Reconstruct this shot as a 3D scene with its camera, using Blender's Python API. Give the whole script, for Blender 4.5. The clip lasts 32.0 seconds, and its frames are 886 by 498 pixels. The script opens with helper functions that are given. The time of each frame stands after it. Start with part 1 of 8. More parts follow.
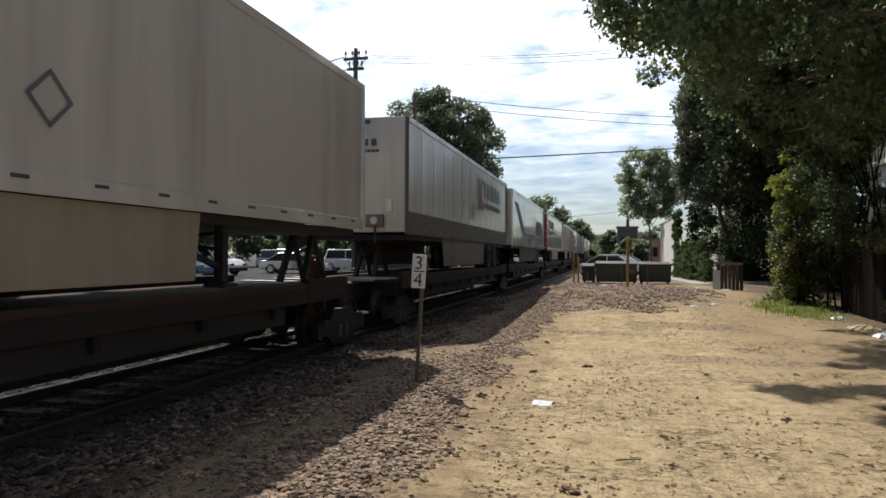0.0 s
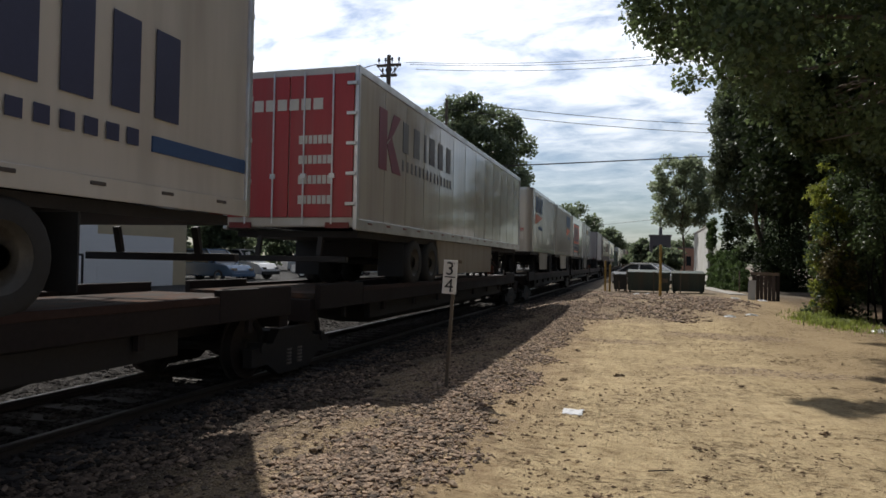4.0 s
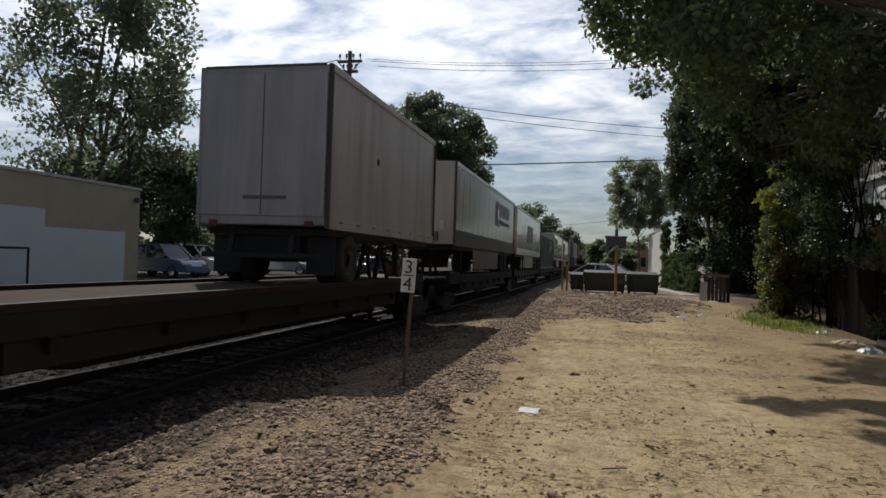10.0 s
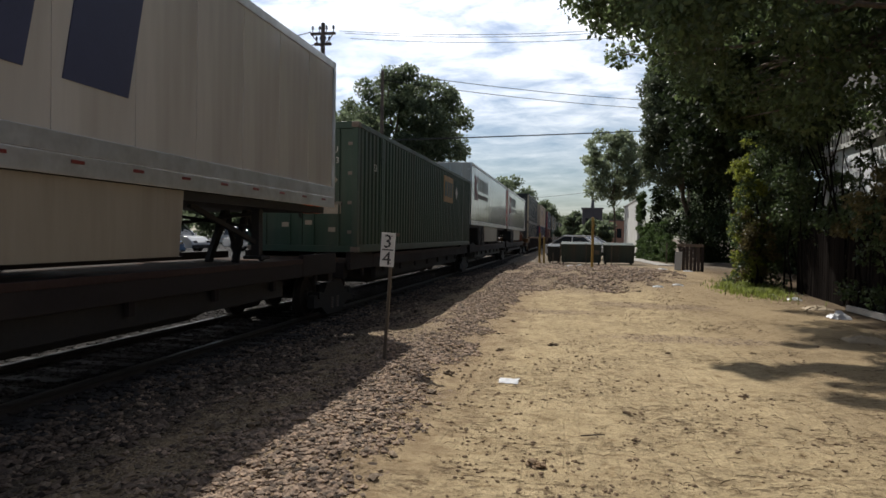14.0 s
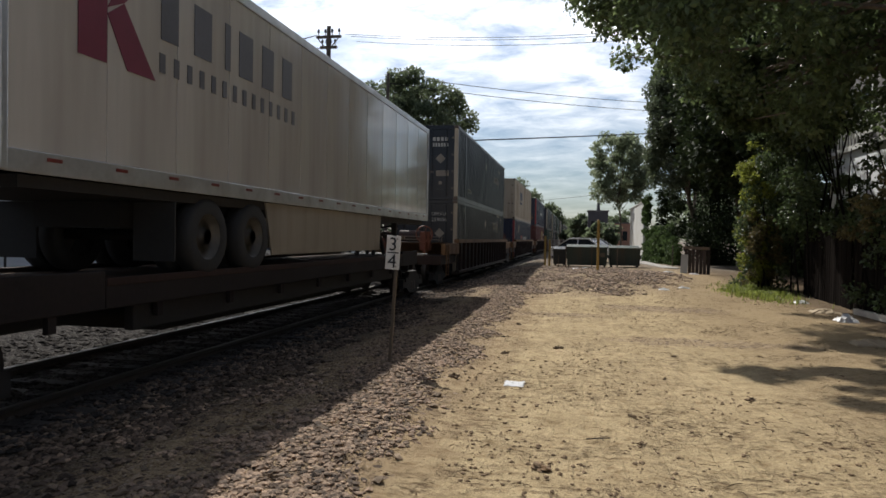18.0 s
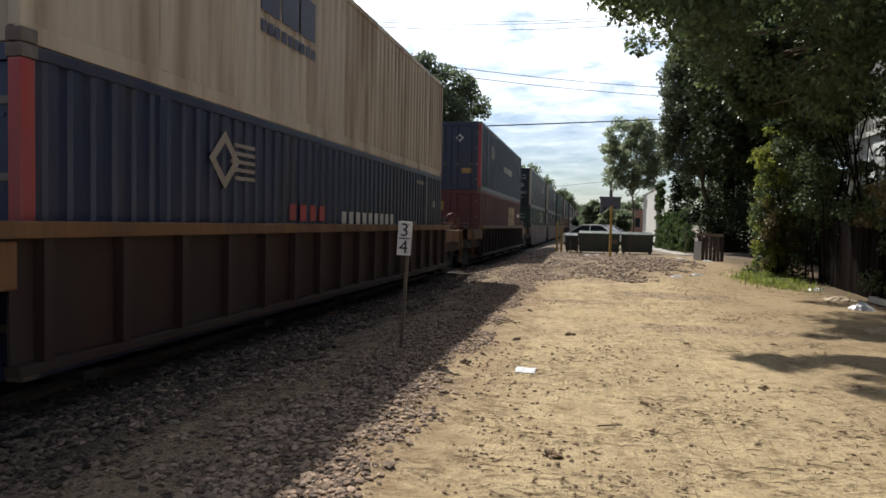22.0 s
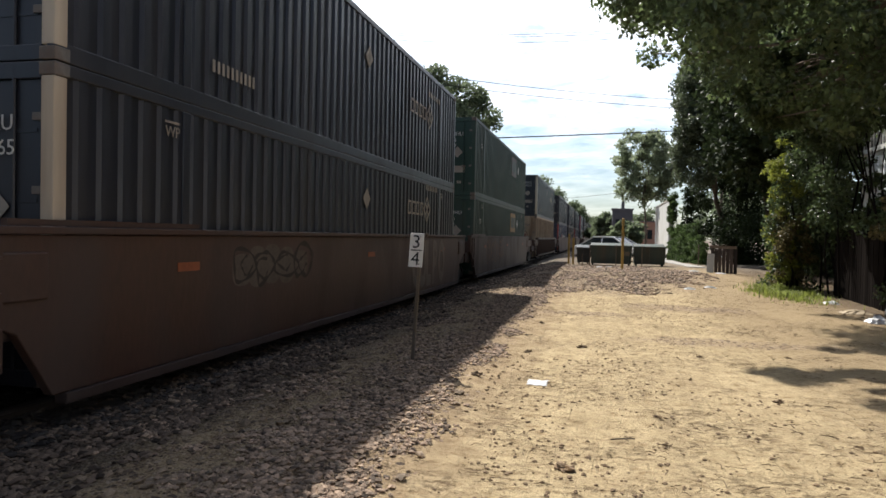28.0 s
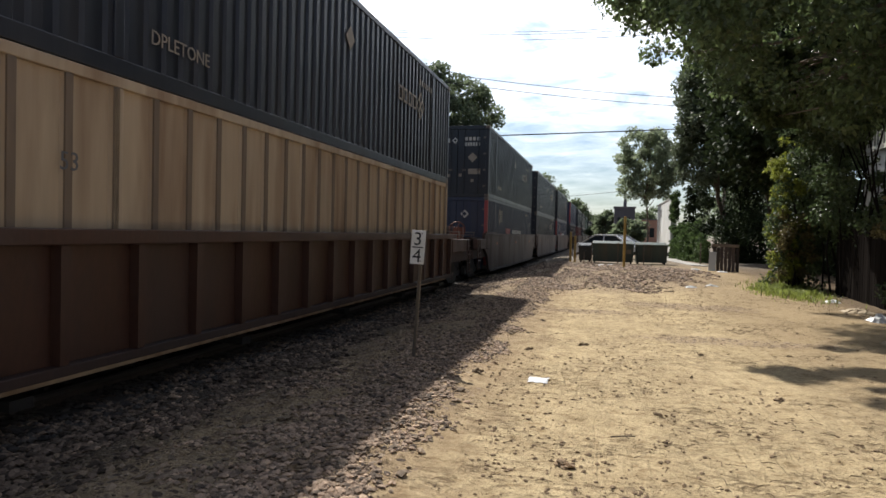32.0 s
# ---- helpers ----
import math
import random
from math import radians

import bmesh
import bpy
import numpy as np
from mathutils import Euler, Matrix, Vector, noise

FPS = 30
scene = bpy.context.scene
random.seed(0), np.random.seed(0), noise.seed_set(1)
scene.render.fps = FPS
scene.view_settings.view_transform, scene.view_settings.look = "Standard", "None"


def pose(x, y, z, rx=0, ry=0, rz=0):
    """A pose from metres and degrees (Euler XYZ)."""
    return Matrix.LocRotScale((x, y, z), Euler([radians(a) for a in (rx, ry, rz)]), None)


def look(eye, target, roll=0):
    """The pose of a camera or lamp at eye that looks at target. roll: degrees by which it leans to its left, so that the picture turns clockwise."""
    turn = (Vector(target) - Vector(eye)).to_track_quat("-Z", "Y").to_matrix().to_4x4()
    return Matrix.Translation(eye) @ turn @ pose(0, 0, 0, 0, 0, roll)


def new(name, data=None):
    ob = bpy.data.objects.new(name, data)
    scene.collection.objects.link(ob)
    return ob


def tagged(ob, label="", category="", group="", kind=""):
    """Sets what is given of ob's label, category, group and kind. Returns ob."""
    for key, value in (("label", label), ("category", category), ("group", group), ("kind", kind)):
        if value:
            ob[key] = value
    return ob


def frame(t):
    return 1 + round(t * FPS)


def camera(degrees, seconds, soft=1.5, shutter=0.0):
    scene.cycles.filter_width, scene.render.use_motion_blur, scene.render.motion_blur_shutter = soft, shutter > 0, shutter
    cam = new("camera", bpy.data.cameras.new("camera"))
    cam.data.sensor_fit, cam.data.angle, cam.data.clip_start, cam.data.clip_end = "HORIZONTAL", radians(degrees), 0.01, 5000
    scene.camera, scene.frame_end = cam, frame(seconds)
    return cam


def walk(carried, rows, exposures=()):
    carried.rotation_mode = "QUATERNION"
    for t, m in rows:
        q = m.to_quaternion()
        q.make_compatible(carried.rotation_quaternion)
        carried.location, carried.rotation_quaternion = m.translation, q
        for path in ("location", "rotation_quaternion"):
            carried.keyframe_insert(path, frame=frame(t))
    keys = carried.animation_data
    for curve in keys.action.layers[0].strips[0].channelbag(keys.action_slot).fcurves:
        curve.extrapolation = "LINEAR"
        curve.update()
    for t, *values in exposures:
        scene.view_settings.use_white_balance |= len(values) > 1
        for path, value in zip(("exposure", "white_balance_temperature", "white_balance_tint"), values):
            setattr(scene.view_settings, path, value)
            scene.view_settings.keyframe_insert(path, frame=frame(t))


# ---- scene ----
cam = camera(66.0, 32.0, soft=1.6)
PATH = [
    (0.0, 0.034, 0.015, 1.604, 90.526, -0.364, 13.816),
    (0.5, 0.029, 0.003, 1.604, 90.949, -0.491, 13.825),
    (1.0, 0.035, 0.011, 1.604, 90.508, 0.091, 15.162),
    (1.5, 0.038, 0.013, 1.607, 91.084, 0.067, 15.856),
    (2.0, 0.020, -0.000, 1.611, 91.496, -0.457, 16.691),
    (2.5, 0.011, -0.003, 1.604, 91.649, -1.196, 16.341),
    (3.0, 0.022, 0.005, 1.607, 91.589, -1.065, 16.293),
    (3.5, 0.019, 0.005, 1.597, 91.014, -1.100, 16.364),
    (5.5, 0.026, -0.005, 1.604, 91.188, -1.169, 16.024),
    (6.0, 0.018, -0.004, 1.600, 91.361, -1.471, 15.791),
    (6.5, 0.016, 0.003, 1.604, 91.348, -1.839, 15.544),
    (7.0, 0.014, 0.009, 1.599, 91.123, -1.485, 14.442),
    (7.5, 0.016, 0.002, 1.597, 90.523, -1.317, 13.466),
    (8.0, 0.013, -0.002, 1.600, 90.260, -1.490, 12.934),
    (8.5, 0.011, -0.006, 1.601, 90.473, -1.503, 12.592),
    (9.0, 0.012, 0.005, 1.602, 90.477, -1.898, 12.754),
    (9.5, 0.012, -0.002, 1.599, 90.711, -2.007, 12.607),
    (10.0, 0.016, 0.016, 1.599, 90.977, -1.799, 12.875),
    (10.5, 0.009, -0.018, 1.598, 91.497, -2.053, 12.830),
    (11.0, 0.011, -0.016, 1.600, 91.715, -1.968, 13.261),
    (11.5, 0.008, -0.019, 1.606, 91.878, -1.636, 13.923),
    (12.0, 0.005, -0.002, 1.605, 91.632, -1.932, 13.854),
    (12.5, -0.004, -0.015, 1.592, 90.393, -1.697, 13.012),
    (13.0, 0.002, -0.008, 1.593, 89.763, -1.318, 12.130),
    (13.5, 0.005, -0.014, 1.587, 88.562, -0.708, 12.017),
    (14.0, 0.006, -0.009, 1.598, 88.826, -0.946, 10.986),
    (14.5, 0.001, -0.016, 1.593, 88.637, -0.857, 10.811),
    (16.5, 0.010, -0.008, 1.604, 89.132, -0.858, 11.768),
    (17.0, -0.002, -0.010, 1.600, 89.490, -1.135, 11.859),
    (17.5, -0.004, -0.008, 1.594, 89.449, -1.104, 11.848),
    (18.0, 0.008, -0.013, 1.600, 89.040, -0.955, 11.441),
    (18.5, -0.005, -0.006, 1.591, 88.750, -1.070, 11.284),
    (19.0, -0.004, 0.000, 1.590, 88.459, -1.113, 11.411),
    (19.5, 0.005, 0.044, 1.599, 88.162, -0.891, 11.680),
    (20.0, -0.004, 0.008, 1.596, 88.184, -0.828, 11.607),
    (20.5, -0.009, 0.017, 1.592, 87.805, -1.388, 11.691),
    (21.0, -0.014, 0.021, 1.591, 87.349, -1.372, 12.321),
    (21.5, -0.007, 0.020, 1.595, 87.754, -1.224, 12.291),
    (22.0, 0.002, 0.014, 1.596, 87.859, -1.106, 12.416),
    (22.5, 0.005, 0.009, 1.594, 88.023, -0.985, 12.528),
    (23.0, 0.005, 0.001, 1.602, 88.619, -1.000, 12.528),
    (23.5, 0.007, -0.007, 1.602, 88.496, -1.092, 12.861),
    (24.0, 0.004, 0.000, 1.598, 88.582, -1.057, 13.017),
    (24.5, 0.006, 0.003, 1.601, 88.446, -0.990, 13.163),
    (25.0, 0.010, 0.004, 1.602, 88.350, -1.096, 13.092),
    (25.5, 0.006, 0.015, 1.598, 88.261, -0.190, 13.207),
    (27.5, 0.001, 0.009, 1.600, 88.698, -1.128, 13.245),
    (28.0, -0.000, 0.001, 1.600, 88.808, -1.215, 13.372),
    (28.5, 0.001, 0.002, 1.601, 88.795, -1.274, 13.335),
    (29.0, 0.001, 0.004, 1.597, 88.641, -1.110, 13.505),
    (29.5, 0.001, 0.006, 1.600, 88.507, -1.078, 13.505),
    (30.0, -0.004, 0.011, 1.599, 88.634, -1.430, 13.932),
    (30.5, 0.000, 0.008, 1.598, 88.745, -1.464, 13.858),
    (31.0, 0.005, 0.000, 1.600, 88.710, -1.287, 13.804),
    (31.5, 0.003, 0.002, 1.599, 88.696, -1.359, 13.745),
    (32.0, 0.005, -0.002, 1.596, 88.597, -1.414, 13.528),
]
EXPOSURE = [(0.0, 0.25), (1.0, 0.14), (3.0, -0.08), (6.0, -0.14), (8.0, -0.04), (9.0, -0.12), (10.0, -0.44), (11.0, -0.38), (12.0, -0.24), (13.0, -0.18), (14.0, -0.06), (17.0, -0.04), (18.0, 0.0), (19.0, 0.3), (20.0, 0.4), (22.0, 0.36), (23.0, 0.42), (24.0, 0.44), (25.0, 0.55), (28.0, 0.66), (29.0, 0.76), (30.0, 0.72), (31.0, 0.52), (32.0, 0.5)]
walk(cam, [(t, pose(*p)) for t, *p in PATH], EXPOSURE)

# ---------------------------------------------------------------- light
world = bpy.data.worlds.new("sky")
scene.world = world
world.use_nodes = True
SUN_EL, SUN_LEFT = 47.0, 34.0          # degrees above the horizon, degrees left of the track's line
SUN_TO = (-math.sin(radians(SUN_LEFT)) * math.cos(radians(SUN_EL)), math.cos(radians(SUN_LEFT)) * math.cos(radians(SUN_EL)), math.sin(radians(SUN_EL)))


def make_sky():
    n, l = world.node_tree.nodes, world.node_tree.links
    n.clear()
    out, bg = n.new("ShaderNodeOutputWorld"), n.new("ShaderNodeBackground")
    sky = n.new("ShaderNodeTexSky")
    sky.sky_type, sky.sun_disc = "NISHITA", False
    sky.sun_elevation, sky.sun_rotation = radians(SUN_EL), radians(-SUN_LEFT)
    sky.air_density, sky.dust_density, sky.ozone_density = 1.1, 0.5, 1.5
    co = n.new("ShaderNodeTexCoord")
    sep = n.new("ShaderNodeSeparateXYZ")
    l.new(co.outputs["Generated"], sep.inputs[0])
    lift = n.new("ShaderNodeMath"); lift.operation = "MAXIMUM"; lift.inputs[1].default_value = 0.0
    l.new(sep.outputs["Z"], lift.inputs[0])
    add = n.new("ShaderNodeMath"); add.operation = "ADD"; add.inputs[1].default_value = 0.13
    l.new(lift.outputs[0], add.inputs[0])
    div = []
    for axis in "XY":
        d = n.new("ShaderNodeMath"); d.operation = "DIVIDE"
        l.new(sep.outputs[axis], d.inputs[0]); l.new(add.outputs[0], d.inputs[1]); div.append(d)
    com = n.new("ShaderNodeCombineXYZ")
    l.new(div[0].outputs[0], com.inputs[0]); l.new(div[1].outputs[0], com.inputs[1])

    def cloud(scale, detail, lo, hi, stretch):
        mp = n.new("ShaderNodeMapping"); mp.inputs["Scale"].default_value = (*stretch, 1)
        mp.inputs["Rotation"].default_value = (0, 0, 0.5)
        l.new(com.outputs[0], mp.inputs[0])
        t = n.new("ShaderNodeTexNoise")
        t.inputs["Scale"].default_value, t.inputs["Detail"].default_value, t.inputs["Roughness"].default_value = scale, detail, 0.62
        t.inputs["Distortion"].default_value = 0.35
        l.new(mp.outputs[0], t.inputs["Vector"])
        r = n.new("ShaderNodeMapRange"); r.inputs["From Min"].default_value, r.inputs["From Max"].default_value = lo, hi
        l.new(t.outputs["Fac"], r.inputs["Value"])
        return r
    big, small = cloud(0.9, 5, 0.22, 0.54, (1, 1.3)), cloud(3.4, 7, 0.33, 0.66, (1, 1.25))
    mul = n.new("ShaderNodeMath"); mul.operation = "MULTIPLY"; mul.use_clamp = True
    l.new(big.outputs[0], mul.inputs[0]); l.new(small.outputs[0], mul.inputs[1])
    mx = n.new("ShaderNodeMath"); mx.operation = "MULTIPLY_ADD"; mx.inputs[1].default_value = 0.77; mx.inputs[2].default_value = 0.16
    l.new(mul.outputs[0], mx.inputs[0])
    mix = n.new("ShaderNodeMix"); mix.data_type = "RGBA"
    dot = n.new("ShaderNodeVectorMath"); dot.operation = "DOT_PRODUCT"
    dot.inputs[1].default_value = SUN_TO
    l.new(co.outputs["Generated"], dot.inputs[0])
    glow = n.new("ShaderNodeMapRange"); glow.interpolation_type = "SMOOTHSTEP"      # thin cloud is brighter towards the sun
    glow.inputs["From Min"].default_value, glow.inputs["From Max"].default_value = 0.0, 1.0
    glow.inputs["To Min"].default_value, glow.inputs["To Max"].default_value = CLOUD * 0.14, CLOUD * 1.7
    l.new(dot.outputs["Value"], glow.inputs["Value"])
    tint = n.new("ShaderNodeMix"); tint.data_type, tint.blend_type = "RGBA", "MULTIPLY"
    tint.inputs["Factor"].default_value = 1.0
    tint.inputs["A"].default_value = (1, 0.99, 0.975, 1)
    zen = n.new("ShaderNodeMapRange"); zen.interpolation_type = "SMOOTHSTEP"       # a thin layer is brighter where it is seen edgewise
    zen.inputs["From Min"].default_value, zen.inputs["From Max"].default_value = 0.28, 0.8
    zen.inputs["To Min"].default_value, zen.inputs["To Max"].default_value = 1.0, 0.2
    l.new(lift.outputs[0], zen.inputs["Value"])
    both = n.new("ShaderNodeMath"); both.operation = "MULTIPLY"
    l.new(glow.outputs[0], both.inputs[0]); l.new(zen.outputs[0], both.inputs[1])
    l.new(both.outputs[0], tint.inputs["B"]); l.new(tint.outputs["Result"], mix.inputs["B"])
    low = n.new("ShaderNodeMapRange"); low.interpolation_type = "SMOOTHSTEP"       # clearer towards the horizon
    low.inputs["From Min"].default_value, low.inputs["From Max"].default_value = 0.05, 0.33
    low.inputs["To Min"].default_value, low.inputs["To Max"].default_value = 0.22, 1.0
    l.new(lift.outputs[0], low.inputs["Value"])
    thin = n.new("ShaderNodeMath"); thin.operation = "MULTIPLY"
    l.new(mx.outputs[0], thin.inputs[0]); l.new(low.outputs[0], thin.inputs[1])
    haze = n.new("ShaderNodeMapRange")       # smog dims the lowest sky
    haze.inputs["From Max"].default_value, haze.inputs["To Min"].default_value = 0.3, 0.55
    l.new(lift.outputs[0], haze.inputs["Value"])
    dim = n.new("ShaderNodeMix"); dim.data_type, dim.blend_type = "RGBA", "MULTIPLY"; dim.inputs["Factor"].default_value = 1.0
    blue = n.new("ShaderNodeMix"); blue.data_type, blue.blend_type = "RGBA", "MULTIPLY"; blue.inputs["Factor"].default_value = 1.0
    blue.inputs["B"].default_value = (0.78, 0.87, 1.0, 1)
    l.new(sky.outputs[0], blue.inputs["A"])
    l.new(blue.outputs["Result"], dim.inputs["A"]); l.new(haze.outputs[0], dim.inputs["B"])
    l.new(thin.outputs[0], mix.inputs["Factor"]); l.new(dim.outputs["Result"], mix.inputs["A"])
    l.new(mix.outputs["Result"], bg.inputs["Color"])
    bg.inputs["Strength"].default_value = SKY
    l.new(bg.outputs[0], out.inputs[0])


SKY, CLOUD = 0.095, 14.0
make_sky()
sun_data = bpy.data.lights.new("sun", "SUN")
sun_data.energy, sun_data.angle, sun_data.color = 4.6, radians(0.6), (1.0, 0.955, 0.885)
sun = new("sun", sun_data)
sun.matrix_world = look(Vector(SUN_TO) * 100, (0, 0, 0))


# ---------------------------------------------------------------- materials
def mat(name, col, rough=0.6, metal=0.0, var=0.25, scale=1.5, fine=18.0, bump=0.15, grime=None, amount=0.0, stretch=(1, 1, 1), spec=0.5, leaf=0.0, per=0.0, coat=0.0):
    """A surface: base colour, uneven at two scales, with grime of its own shape and fine relief."""
    m = bpy.data.materials.new(name)
    m.use_nodes = True
    n, l = m.node_tree.nodes, m.node_tree.links
    b = n["Principled BSDF"]
    b.inputs["Roughness"].default_value, b.inputs["Metallic"].default_value = rough, metal
    b.inputs["Specular IOR Level"].default_value = spec
    b.inputs["Coat Weight"].default_value = coat
    co, mp = n.new("ShaderNodeTexCoord"), n.new("ShaderNodeMapping")
    mp.inputs["Scale"].default_value = stretch
    l.new(co.outputs["Object"], mp.inputs[0])

    def tex(s, d=4):
        t = n.new("ShaderNodeTexNoise")
        t.inputs["Scale"].default_value, t.inputs["Detail"].default_value = s, d
        l.new(mp.outputs[0], t.inputs["Vector"])
        return t
    t1, t2 = tex(scale, 5), tex(fine, 4)
    s = n.new("ShaderNodeMath"); s.operation = "MULTIPLY_ADD"; s.inputs[1].default_value = 0.55
    l.new(t1.outputs["Fac"], s.inputs[0])
    h = n.new("ShaderNodeMath"); h.operation = "MULTIPLY"; h.inputs[1].default_value = 0.45
    l.new(t2.outputs["Fac"], h.inputs[0]); l.new(h.outputs[0], s.inputs[2])
    r = n.new("ShaderNodeMapRange")
    r.inputs["From Min"].default_value, r.inputs["From Max"].default_value = 0.3, 0.7
    r.inputs["To Min"].default_value, r.inputs["To Max"].default_value = 1 - var, 1 + var
    l.new(s.outputs[0], r.inputs["Value"])
    last = r.outputs[0]
    if per:
        info = n.new("ShaderNodeObjectInfo") if per > 0 else n.new("ShaderNodeNewGeometry")
        q = n.new("ShaderNodeMapRange")
        q.inputs["To Min"].default_value, q.inputs["To Max"].default_value = 1 - abs(per), 1 + abs(per)
        l.new(info.outputs["Random" if per > 0 else "Random Per Island"], q.inputs["Value"])
        k = n.new("ShaderNodeMath"); k.operation = "MULTIPLY"
        l.new(last, k.inputs[0]); l.new(q.outputs[0], k.inputs[1]); last = k.outputs[0]
    hsv = n.new("ShaderNodeHueSaturation")
    hsv.inputs["Color"].default_value = (*col, 1)
    l.new(last, hsv.inputs["Value"])
    colour = hsv.outputs[0]
    if grime:
        t3 = tex(scale * 1.7, 6)
        g = n.new("ShaderNodeMapRange")
        g.inputs["From Min"].default_value, g.inputs["From Max"].default_value = 0.45, 0.72
        g.inputs["To Max"].default_value = amount
        l.new(t3.outputs["Fac"], g.inputs["Value"])
        mx = n.new("ShaderNodeMix"); mx.data_type = "RGBA"
        mx.inputs["B"].default_value = (*grime, 1)
        l.new(g.outputs[0], mx.inputs["Factor"]); l.new(colour, mx.inputs["A"])
        colour = mx.outputs["Result"]
        rr = n.new("ShaderNodeMath"); rr.operation = "MULTIPLY_ADD"; rr.inputs[1].default_value = 0.3; rr.inputs[2].default_value = rough
        l.new(g.outputs[0], rr.inputs[0]); l.new(rr.outputs[0], b.inputs["Roughness"])
    l.new(colour, b.inputs["Base Color"])
    if bump:
        bp = n.new("ShaderNodeBump")
        bp.inputs["Strength"].default_value, bp.inputs["Distance"].default_value = bump, 0.02
        l.new(t2.outputs["Fac"], bp.inputs["Height"]); l.new(bp.outputs[0], b.inputs["Normal"])
    if leaf:
        tr = n.new("ShaderNodeBsdfTranslucent")
        l.new(colour, tr.inputs["Color"])
        ms = n.new("ShaderNodeMixShader"); ms.inputs[0].default_value = leaf
        l.new(b.outputs[0], ms.inputs[1]); l.new(tr.outputs[0], ms.inputs[2])
        l.new(ms.outputs[0], n["Material Output"].inputs[0])
    return m


